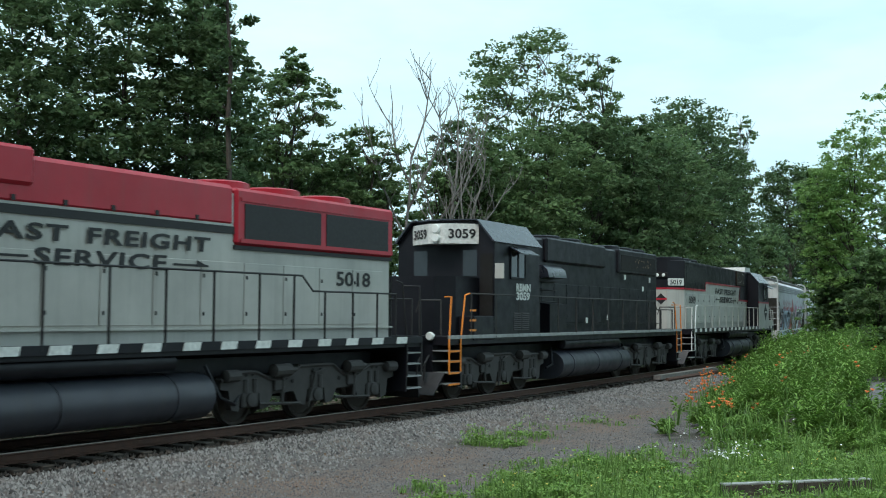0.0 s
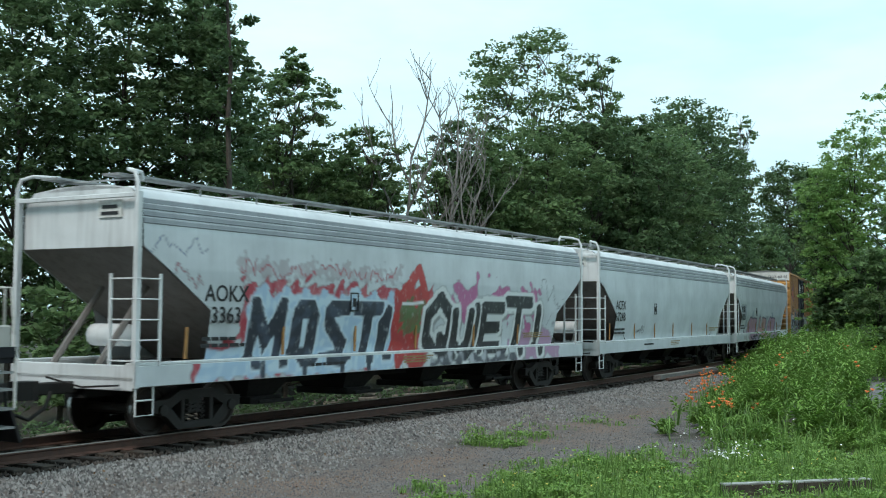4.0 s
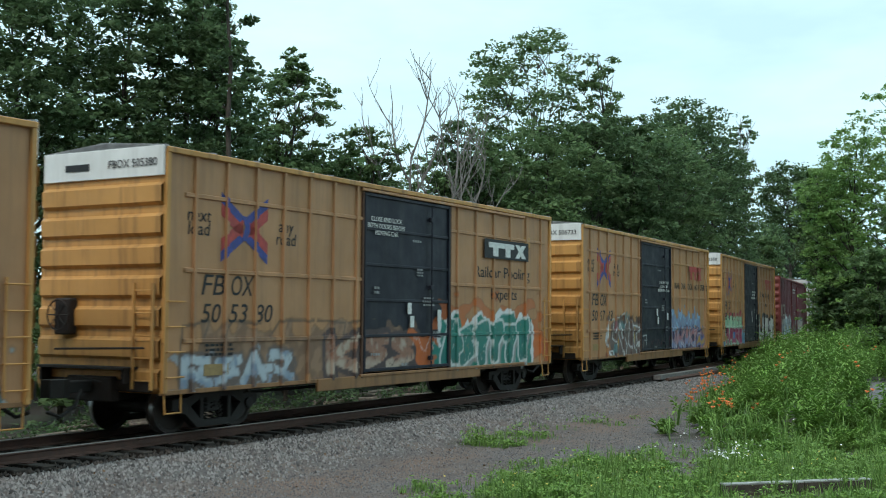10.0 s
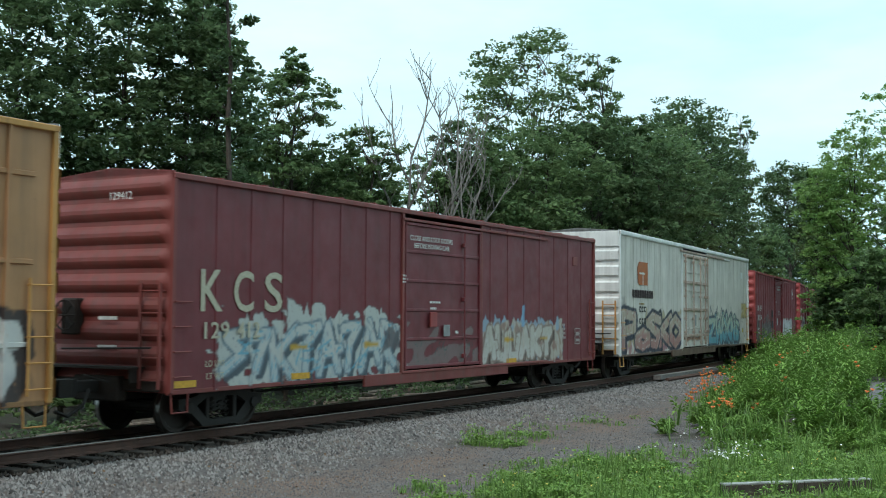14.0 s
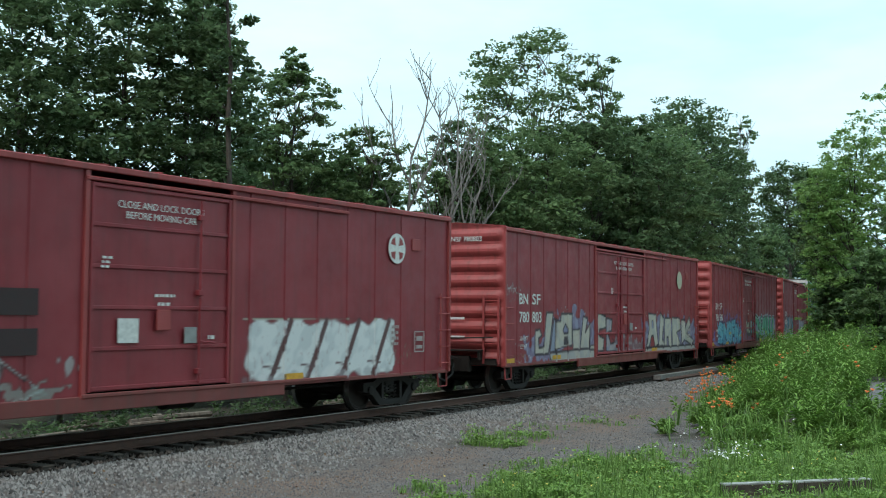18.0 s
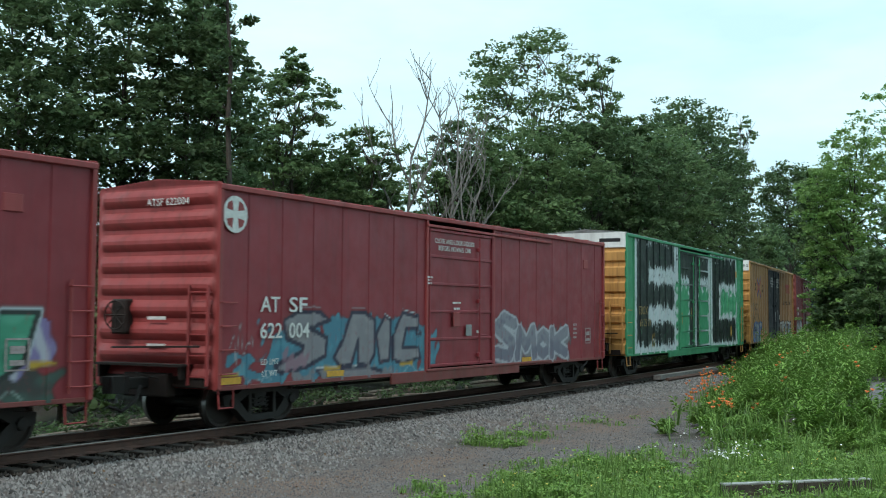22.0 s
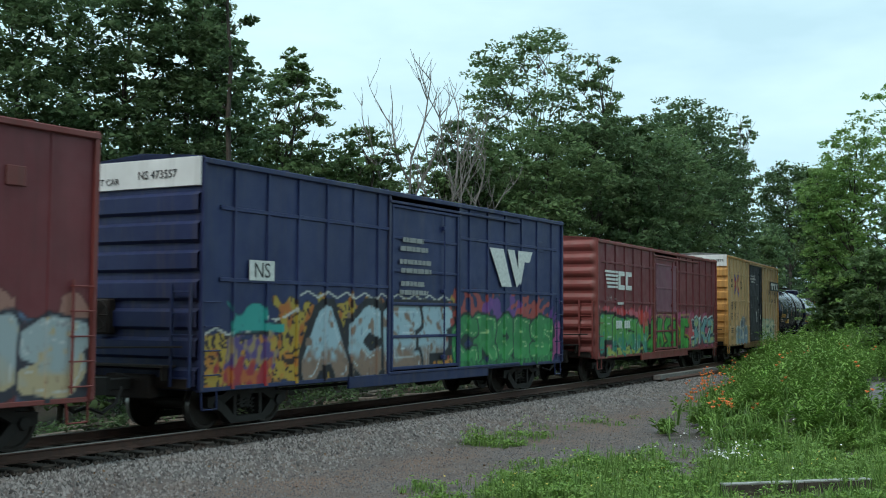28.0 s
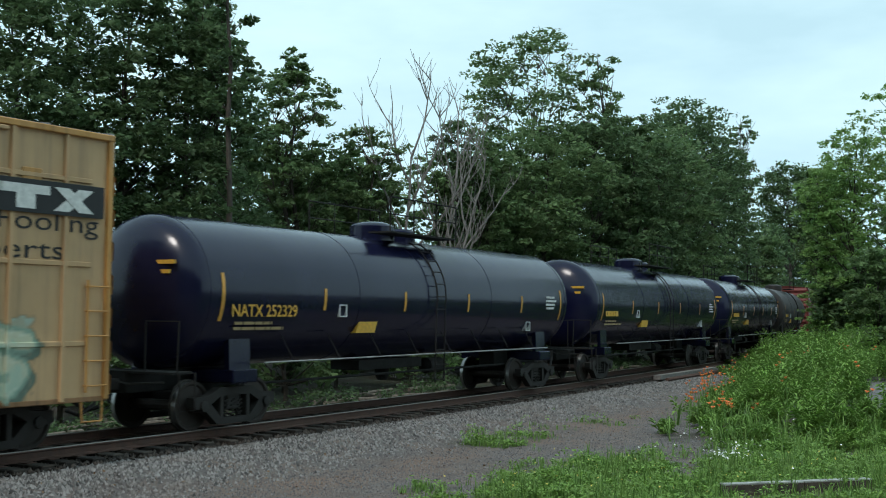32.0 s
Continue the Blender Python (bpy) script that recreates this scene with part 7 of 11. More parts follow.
    p.slab([(12.52, 2.24), (13.38, 2.20), (13.70, 1.06), (13.30, 1.02), (13.10, 1.44), (12.86, 1.42), (12.60, 1.0), (12.24, 1.02), (12.62, 1.70)], cream, ink, 0.045, -h, pale)
    p.slab([(12.92, 1.98), (13.10, 1.98), (13.12, 1.70), (12.94, 1.70)], mauve, ink, 0.02, -h)
    p.slab([(13.98, 2.28), (14.42, 2.06), (14.20, 1.30), (14.56, 1.02), (13.76, 1.0)], cream, ink, 0.045, -h, pale)
    p.slab([(14.55, 2.08), (15.30, 2.06), (15.42, 0.98), (15.02, 0.98), (14.98, 1.36), (14.80, 1.36), (14.78, 1.0), (14.46, 1.0)], cream, ink, 0.045, -h, pale)
    p.slab([(15.50, 2.10), (16.55, 2.06), (16.62, 1.62), (16.10, 1.52), (16.66, 1.0), (15.52, 0.98)], cream, ink, 0.045, -h, pale)
    p.slab([(16.75, 2.0), (17.20, 2.0), (17.25, 1.62), (17.92, 2.12), (18.10, 1.80), (17.58, 1.48), (18.70, 1.12), (18.20, 0.98), (17.20, 1.2), (16.80, 1.0)], cream, ink, 0.045, -h, pale)
    # scrawls on the plain paint
    p.tag(0.2 - h, 1.1 - h, 2.72, 2.98, (0.52, 0.50, 0.50), 12, 0.024)
    p.tag(0.2 - h, 1.0 - h, 2.66, 2.92, (0.52, 0.50, 0.50), 12, 0.020)
    p.tag(0.3 - h, 0.95 - h, 2.46, 2.66, (0.46, 0.44, 0.44), 7, 0.016)
    p.tag(0.70 - h, 1.25 - h, 1.25, 1.45, WHT, 7, 0.016)
    p.tag(1.1 - h, 1.75 - h, 0.88, 1.08, WHT, 6, 0.016)
    p.cloud(0.55 - h, 1.35 - h, 0.98, 1.06, (0.40, 0.16, 0.03), None, 0.02)
    for a, b in ((0.08, 0.42), (0.75, 1.2)):
        p.tag(a - h, b - h, 0.74, 0.92, WHT, 5, 0.018)


def s_ens(p, h):
    sea, lav, ink = (0.10, 0.33, 0.44), (0.22, 0.18, 0.42), (0.02, 0.03, 0.08)
    p.cloud(0.5 - h, 2.2 - h, 0.72, 1.2, lav, (0.13, 0.10, 0.26), 0.25)
    p.cloud(1.4 - h, 7.9 - h, 0.70, 1.7, (0.12, 0.32, 0.48), lav, 0.25)
    for a, z in ((2.4, 2.1), (3.6, 2.2), (4.8, 2.05), (6.2, 2.05), (7.4, 1.9)):
        p.cloud(a - 0.5 - h, a + 0.4 - h, z - 0.45, z + 0.1, lav, None, 0.25, 0.4, 0.7)
    p.spell([("S", 1.6 - h, 3.0 - h, 0.75, 1.95), ("N", 2.9 - h, 3.9 - h, 0.85, 1.9), ("G", 3.8 - h, 4.9 - h, 0.75, 1.95), ("F", 4.8 - h, 5.7 - h, 0.8, 2.05), ("R", 5.6 - h, 6.7 - h, 0.75, 1.95), ("A", 6.6 - h, 7.8 - h, 0.70, 1.75)], (0.13, 0.38, 0.47), ink, (0.07, 0.27, 0.42), 0.18, 0.03, (0.48, 0.60, 0.62), 0.22, True)
    for q in (((2.2, 1.7), (2.3, 2.15), (2.7, 1.85)), ((3.2, 1.8), (3.45, 2.25), (3.7, 1.85)), ((4.4, 1.9), (4.6, 2.2), (4.9, 1.8)), ((5.6, 1.8), (6.3, 2.15), (6.2, 1.7))):
        p.stroke([(a - h, b) for a, b in q], 0.03, ink)
    p.cloud(6.0 - h, 6.6 - h, 1.6, 1.9, (0.04, 0.06, 0.09), None, 0.08, 0.3, 0.85)
    p.cloud(7.6 - h, 11.0 - h, 0.74, 1.3, (0.20, 0.16, 0.34), None, 0.3, 0.5, 0.6)
    p.spell([("W", 8.75 - h, 9.4 - h, 1.3, 1.95), ("L", 9.4 - h, 9.8 - h, 1.3, 1.95)], (0.46, 0.48, 0.34), (0.04, 0.04, 0.05), None, 0.08, 0.03)
    p.spell([("E", 10.0 - h, 10.5 - h, 1.3, 1.9), ("R", 10.5 - h, 11.0 - h, 1.3, 1.9)], (0.08, 0.34, 0.36), (0.04, 0.04, 0.05), None, 0.08, 0.03)
    p.cloud(11.2 - h, 18.2 - h, 0.72, 1.35, (0.025, 0.05, 0.045), (0.04, 0.09, 0.07), 0.15, 0.5, 0.92)
    for a, b in ((11.0, 2.1), (12.3, 2.05), (13.6, 2.1), (15.0, 2.15), (16.8, 2.0)):
        p.cloud(a - h, a + 1.3 - h, b - 0.7, b + 0.12, (0.24, 0.22, 0.44), (0.46, 0.48, 0.52), 0.14, 0.4, 0.9)
    jade, deep = (0.05, 0.30, 0.18), (0.012, 0.03, 0.025)
    for q in ([(11.05, 2.1), (11.55, 2.25), (12.3, 2.1), (12.6, 1.9), (12.5, 1.55), (12.25, 1.35), (12.5, 1.25), (12.45, 0.95), (12.1, 0.95), (11.7, 1.2), (11.6, 1.45), (11.9, 1.75), (11.4, 1.8), (11.2, 1.85)],
              [(12.7, 1.75), (13.3, 2.2), (13.6, 2.15), (13.5, 2.0), (13.2, 1.8), (13.55, 1.7), (13.2, 1.55), (13.5, 1.4), (13.7, 1.1), (13.35, 1.0), (12.9, 1.25), (12.7, 1.5)],
              [(13.7, 1.2), (13.6, 1.55), (13.9, 2.1), (14.8, 2.2), (15.0, 1.95), (15.05, 1.0), (14.75, 1.05), (14.55, 1.5), (14.2, 1.1)],
              [(15.1, 2.15), (15.45, 2.25), (15.7, 2.0), (15.6, 1.5), (16.2, 1.35), (16.3, 0.95), (15.4, 0.95), (15.1, 1.35)],
              [(15.8, 1.65), (16.0, 2.15), (16.65, 2.15), (16.65, 1.65), (16.95, 1.6), (17.1, 2.15), (17.8, 2.15), (17.55, 1.4), (16.85, 1.0), (16.2, 1.25)]):
        p.stroke([(a + 0.05 - h, b + 0.05) for a, b in q + q[:1]], 0.06, (0.44, 0.50, 0.52))
        p.slab(q, jade, deep, 0.055, -h, (0.09, 0.38, 0.25))
        p.stroke([(a + 0.1 - h, b - 0.12) for a, b in q[:3]], 0.022, (0.46, 0.62, 0.52))
    for a, b, w in ((12.0, 1.6, 0.14), (13.45, 1.3, 0.13), (14.3, 1.3, 0.16), (16.75, 1.75, 0.12), (11.3, 1.3, 0.1)):
        p.stroke([(a - h, b), (a + 0.06 - h, b - 0.12)], w, (0.22, 0.24, 0.44))
    for k in range(12):
        a = 11.4 + 0.52 * k
        p.stroke([(a - h, 0.82), (a + 0.2 - h, 1.0), (a + 0.42 - h, 0.84)], 0.022, (0.30, 0.42, 0.38), 0.8)
    p.tag(13.5 - h, 15.0 - h, 0.9, 1.25, (0.45, 0.48, 0.45), 6, 0.016)
    p.tag(0.05 - h, 0.9 - h, 3.1, 3.45, (0.40, 0.36, 0.38), 9, 0.02)
    p.tag(0.05 - h, 0.7 - h, 2.6, 2.9, (0.40, 0.36, 0.38), 7, 0.016)
    for k in range(4):
        p.tag(0.1 - h, 0.7 - h, 1.2 + 0.3 * k, 1.6 + 0.3 * k, (0.16, 0.10, 0.12), 8, 0.014)
    for a, z in ((0.05, 0.9), (4.2, 1.3), (6.9, 1.15), (11.1, 1.25), (17.6, 1.3)):
        p.cloud(a - h, a + 0.6 - h, z, z + 0.14, (0.5, 0.32, 0.03), None, 0.02)


def s_stie(p, h):
    sea, grey, ink = (0.055, 0.20, 0.27), (0.20, 0.195, 0.21), (0.02, 0.025, 0.05)
    p.cloud(0.45 - h, 2.0 - h, 0.72, 1.3, sea, (0.10, 0.28, 0.34), 0.25)
    p.cloud(1.4 - h, 7.8 - h, 0.72, 1.9, sea, (0.07, 0.25, 0.32), 0.2)
    p.cloud(3.2 - h, 6.9 - h, 1.5, 2.1, sea, None, 0.12, 0.5)
    for q in ([(3.05, 1.0), (4.9, 1.0), (5.85, 0.8), (4.3, 0.72), (3.35, 0.8)],
              [(1.95, 2.0), (2.4, 2.2), (3.15, 2.2), (3.5, 2.0), (2.8, 1.85), (3.4, 1.65), (3.35, 1.3), (2.7, 1.1), (1.85, 1.0), (1.7, 1.15), (2.55, 1.4), (2.6, 1.5), (2.05, 1.65)],
              [(3.65, 1.25), (4.0, 1.65), (4.3, 2.2), (4.8, 2.2), (5.2, 2.0), (5.2, 1.3), (4.95, 1.05), (4.55, 1.1), (4.55, 1.6), (4.3, 1.1), (3.9, 1.05)],
              [(5.25, 1.7), (5.6, 2.1), (5.85, 2.0), (5.8, 1.15), (5.4, 1.1)],
              [(5.9, 1.6), (6.35, 2.2), (7.05, 2.1), (7.0, 1.8), (6.5, 1.8), (6.35, 1.4), (7.05, 1.4), (7.15, 1.15), (6.35, 1.05), (5.9, 1.15)]):
        p.slab(q, (0.22, 0.215, 0.23), ink, 0.055, -h, (0.27, 0.26, 0.27))
        top = sorted(q, key=lambda k: -k[1])[:2]
        p.stroke([(a - h, b + 0.075) for a, b in sorted(top)], 0.025, (0.52, 0.56, 0.58))
    p.cloud(2.3 - h, 4.3 - h, 0.74, 0.98, grey, None, 0.12, 0.4, 0.95)
    p.cloud(4.4 - h, 6.2 - h, 0.70, 0.92, grey, None, 0.12, 0.4, 0.9)
    p.cloud(1.9 - h, 2.8 - h, 1.05, 1.35, (0.27, 0.15, 0.19), None, 0.12, 0.4, 0.8)
    p.curls(3, 6.9 - h, 7.3 - h, 1.5, 1.8, ink, 0.14, 0.03)
    p.tag(0.3 - h, 1.6 - h, 0.8, 1.0, (0.36, 0.50, 0.54), 9, 0.016)
    p.tag(5.8 - h, 7.4 - h, 0.8, 1.0, (0.36, 0.50, 0.54), 8, 0.016)
    p.cloud(10.95 - h, 15.9 - h, 0.76, 1.7, (0.13, 0.10, 0.115), None, 0.2, 0.4, 0.85)
    p.spell([("S", 10.95 - h, 12.3 - h, 0.85, 2.25), ("M", 12.2 - h, 13.6 - h, 0.85, 1.9), ("O", 13.5 - h, 14.6 - h, 0.85, 1.8), ("K", 14.5 - h, 15.8 - h, 0.85, 1.85)], (0.22, 0.22, 0.25), (0.42, 0.42, 0.45), (0.16, 0.16, 0.20), 0.2, 0.035)
    p.tag(0.35 - h, 1.0 - h, 1.2, 1.95, (0.42, 0.38, 0.38), 9, 0.022)
    for a in (0.05, 3.3, 6.2):
        p.cloud(a - h, a + 0.6 - h, 0.95, 1.1, (0.5, 0.30, 0.03), None, 0.02)


def s_etc(p, h):
    pale, green, soft = (0.56, 0.59, 0.60), (0.05, 0.30, 0.14), (0.10, 0.36, 0.19)
    p.flame(1.05 - h, 18.0 - h, 0.72, 5.2, pale, 0.0, 0.0)
    p.lay(np.clip(p.ragged(0.5, 8) * 1.2 - 0.5, 0, 1) * (p.a[..., 3] > 0.5), (0.46, 0.51, 0.53), 0.8)
    # the first letter with its three arms
    p.flame(1.3 - h, 2.8 - h, 0.95, 5.0, BLK, 0.2, 0.35)
    for z0, z1 in ((3.82, 4.95), (2.40, 3.42), (0.98, 2.02)):
        p.flame(2.4 - h, 6.35 - h, z0, z1, BLK, 0.32, 0.34)
    # the second
    p.cloud(6.6 - h, 8.6 - h, 0.74, 3.45, soft, green, 0.2, 0.4)
    p.cloud(10.1 - h, 11.9 - h, 0.74, 3.35, soft, green, 0.16, 0.4)
    p.cloud(6.9 - h, 8.45 - h, 0.8, 3.2, green, None, 0.12, 0.4)
    p.cloud(10.25 - h, 11.8 - h, 0.8, 3.1, green, None, 0.12, 0.4)
    p.flame(6.95 - h, 11.85 - h, 3.62, 4.9, BLK, 0.25, 0.3)
    p.flame(8.6 - h, 10.2 - h, 0.85, 3.95, BLK, 0.0, 0.15)
    # the third
    p.flame(12.6 - h, 14.0 - h, 0.95, 4.85, BLK, 0.2, 0.3)
    p.flame(13.4 - h, 17.4 - h, 3.55, 4.85, BLK, 0.2, 0.35)
    p.flame(13.4 - h, 17.4 - h, 0.92, 2.1, BLK, 0.3, 0.35)
    p.cloud(14.25 - h, 18.3 - h, 2.2, 3.25, soft, green, 0.16, 0.4)
    p.cloud(17.55 - h, 19.2 - h, 0.7, 5.2, green, soft, 0.12, 0.4)
    p.cloud(17.62 - h, 17.78 - h, 0.8, 4.9, pale, None, 0.08, 0.4)
    for a, b, z0, z1 in ((2.7, 6.2, 3.5, 3.8), (2.7, 6.2, 2.3, 2.5), (1.0, 6.2, 0.8, 1.0), (12.0, 12.5, 1.0, 4.8), (6.3, 6.9, 1.2, 4.8), (14.0, 17.3, 3.3, 3.5), (7.2, 11.6, 3.4, 3.7), (13.0, 17.3, 0.8, 1.0)):
        p.curls(int(4 + (b - a) * (z1 - z0) * 9), a - h, b - h, z0, z1, BLK)
    p.curls(26, 1.0 - h, 17.3 - h, 4.55, 4.95, pale, 0.2)
    p.curls(16, 2.6 - h, 6.0 - h, 1.0, 2.2, pale, 0.12, 0.02)
    for a, z in ((3.2, 1.0), (3.35, 1.05), (9.75, 1.9), (7.4, 1.8), (8.9, 2.0), (16.3, 1.2)):
        p.cloud(a - h, a + 0.14 - h, z, z + 0.5, (0.42, 0.24, 0.05), None, 0.02, 0.3)


def s_vert(p, h):
    p.tag(0.1 - h, 0.9 - h, 2.6, 3.4, (0.55, 0.14, 0.12), 9, 0.03, 0.6)
    p.tag(0.2 - h, 0.8 - h, 2.4, 3.0, (0.55, 0.14, 0.12), 8, 0.03, 0.5)
    blue, pale = (0.09, 0.14, 0.32), (0.30, 0.31, 0.38)
    for q, a in (("V", 1.0), ("E", 1.75), ("R", 2.5), ("T", 3.35)):
        p.spell([(q, a - h, a + 0.92 - h, 0.76, 1.82)], pale, blue, (0.24, 0.32, 0.46), 0.11, 0.05)
    for k in range(9):
        a = p.rng.uniform(1.1, 4.0) - h
        p.stroke([(a, p.rng.uniform(1.1, 1.7)), (a + p.rng.uniform(-0.2, 0.3), p.rng.uniform(0.8, 1.2))], 0.03, blue)
    p.cloud(12.2 - h, 17.7 - h, 0.76, 1.0, (0.40, 0.38, 0.36), None, 0.15, 0.5, 0.7)
    bone = (0.54, 0.56, 0.56)
    for k, q in enumerate(([(12.2, 1.85), (13.8, 1.9), (13.8, 1.4), (13.4, 1.35), (13.95, 1.2), (13.8, 0.8), (12.2, 0.8)], [(14.2, 0.8), (14.0, 1.75), (14.7, 1.9), (15.2, 1.65), (14.9, 1.35), (15.35, 0.8), (14.9, 0.78), (14.55, 1.15)],
                           [(15.4, 1.9), (15.9, 1.9), (15.9, 0.8), (15.45, 0.8)], [(16.1, 1.85), (16.6, 1.85), (16.6, 1.0), (17.4, 0.95), (17.35, 0.78), (16.1, 0.78)], [(16.8, 1.75), (17.5, 1.9), (17.4, 1.1), (16.8, 1.2)])):
        p.slab(q, (0.14, 0.10, 0.08) if k % 2 == 0 else (0.10, 0.13, 0.22), (0.03, 0.03, 0.04), 0.05, -h, bone)
        p.stroke([(a + 0.06 - h, b - 0.1) for a, b in q[:3]], 0.07, bone)
    p.cloud(17.2 - h, 18.1 - h, 0.8, 1.1, (0.08, 0.16, 0.22), None, 0.12, 0.4, 0.8)
    for k in range(4):
        p.tag(7.2 + k - h, 8.2 + k - h, 1.0, 1.6, (0.5, 0.5, 0.5), 6, 0.014)


def s_rag(p, h):
    ink = (0.03, 0.035, 0.05)
    p.cloud(0.5 - h, 7.8 - h, 0.75, 1.1, (0.36, 0.30, 0.26), None, 0.2, 0.6, 0.6)
    p.wild(5, 0.5 - h, 6.2 - h, 0.8, 1.9, (0.35, 0.36, 0.36), (0.06, 0.05, 0.06), (0.45, 0.40, 0.34), fat=0.18, edge=0.05)
    # pale green wedge before the word
    p.cloud(8.7 - h, 10.3 - h, 0.76, 1.15, (0.34, 0.42, 0.30), (0.44, 0.46, 0.36), 0.14, 0.5, 0.9)
    p.stroke([(8.6 - h, 1.0), (9.2 - h, 1.6), (10.2 - h, 1.95)], 0.14, (0.36, 0.44, 0.34))
    p.stroke([(9.2 - h, 1.3), (10.2 - h, 1.3)], 0.07, (0.36, 0.10, 0.08))
    p.cloud(9.6 - h, 10.0 - h, 1.38, 1.5, (0.5, 0.32, 0.03), None, 0.02)
    p.cloud(10.2 - h, 16.3 - h, 0.78, 2.1, (0.06, 0.10, 0.16), (0.10, 0.16, 0.26), 0.12, 0.4)
    for a in (12.35, 14.6, 16.0):
        p.flame(a - 0.3 - h, a + 0.3 - h, 1.8, 2.55, (0.36, 0.18, 0.14), 0.7, 0.0, 0.6)
    p.spell([("R", 10.3 - h, 11.75 - h, 0.80, 2.2), ("A", 11.6 - h, 12.75 - h, 0.85, 2.2), ("G", 12.6 - h, 13.8 - h, 0.82, 2.15), ("U", 13.75 - h, 14.95 - h, 0.82, 2.18), ("S", 15.0 - h, 16.3 - h, 0.80, 2.15)], (0.37, 0.44, 0.45), ink, (0.50, 0.40, 0.24), 0.27, 0.035, (0.58, 0.60, 0.58))
    p.tag(9.4 - h, 10.1 - h, 1.9, 2.2, (0.20, 0.18, 0.36), 6, 0.02)


def s_jaef(p, h):
    p.cloud(0.02 - h, 9.4 - h, 0.72, 1.75, (0.46, 0.30, 0.04), (0.52, 0.20, 0.03), 0.12, 0.5)
    p.cloud(2.2 - h, 9.1 - h, 1.5, 2.45, (0.42, 0.30, 0.04), (0.44, 0.13, 0.02), 0.14, 0.6)
    p.lay((np.abs(np.sin(p.X * 10 + p.ragged(0.5, 3) * 2) * np.sin(p.Z * 12 + p.ragged(0.5, 4) * 2)) > 0.60) * (p.a[..., 3] > 0.5) * 1.0, (0.04, 0.02, 0.015))
    for k in range(13):
        a = 0.1 + 0.68 * k
        z = 1.75 if a < 1.0 else 2.0 if a < 2.2 else 2.48
        p.stroke([(a - h, z), (a + 0.34 - h, z + 0.12), (a + 0.68 - h, z + (0.25 if 1.5 < a < 2.3 else 0.0))], 0.035, (0.60, 0.60, 0.56))
    # cartoon-like heap of plain shapes
    p.cloud(0.75 - h, 2.1 - h, 1.2, 1.8, (0.10, 0.06, 0.20), (0.34, 0.24, 0.12), 0.15, 0.4)
    p.cloud(0.55 - h, 2.0 - h, 0.74, 1.3, (0.34, 0.03, 0.04), (0.46, 0.12, 0.03), 0.12, 0.5)
    p.cloud(0.85 - h, 2.0 - h, 1.75, 2.25, (0.03, 0.33, 0.29), None, 0.12, 0.5)
    p.stroke([(1.6 - h, 1.9), (2.35 - h, 1.85)], 0.09, (0.03, 0.33, 0.29))
    p.stroke([(0.95 - h, 1.75), (1.9 - h, 1.78)], 0.04, BLK)
    p.spell([("A", 3.0 - h, 4.6 - h, 0.72, 2.36), ("C", 4.6 - h, 6.1 - h, 0.72, 2.36), ("E", 6.0 - h, 7.5 - h, 0.72, 2.36), ("F", 7.4 - h, 9.0 - h, 0.72, 2.36)], (0.36, 0.50, 0.56), BLK, (0.26, 0.17, 0.12), 0.33, 0.08, (0.6, 0.68, 0.70))
    p.curls(26, 3.1 - h, 8.8 - h, 0.8, 2.2, (0.22, 0.15, 0.11), 0.05, 0.045)
    for a, b in ((9.0, 11.2), (10.8, 13.0), (12.6, 14.6), (14.2, 15.5)):
        p.cloud(a - h, b - h, 1.3, 2.55 if a < 14 else 2.2, (0.42, 0.07, 0.05) if a in (9.0, 12.6) else (0.17, 0.06, 0.28), None, 0.28, 0.5, 0.9)
    p.cloud(14.6 - h, 15.55 - h, 0.9, 1.9, (0.46, 0.10, 0.26), None, 0.2, 0.4, 0.9)
    p.spell([("C", 9.0 - h, 10.4 - h, 0.74, 2.2), ("R", 10.2 - h, 11.5 - h, 0.9, 2.2), ("O", 11.4 - h, 12.6 - h, 0.9, 2.22), ("B", 12.5 - h, 13.7 - h, 0.9, 2.15), ("S", 13.5 - h, 15.0 - h, 0.85, 2.18)], (0.03, 0.21, 0.06), (0.01, 0.03, 0.02), (0.05, 0.30, 0.09), 0.27, 0.035, (0.45, 0.62, 0.30))
    p.cloud(9.1 - h, 14.9 - h, 0.74, 1.02, (0.02, 0.15, 0.05), (0.05, 0.26, 0.08), 0.12, 0.4, 0.9)
    p.tag(0.1 - h, 0.6 - h, 3.2, 3.7, (0.15, 0.17, 0.24), 9, 0.02)


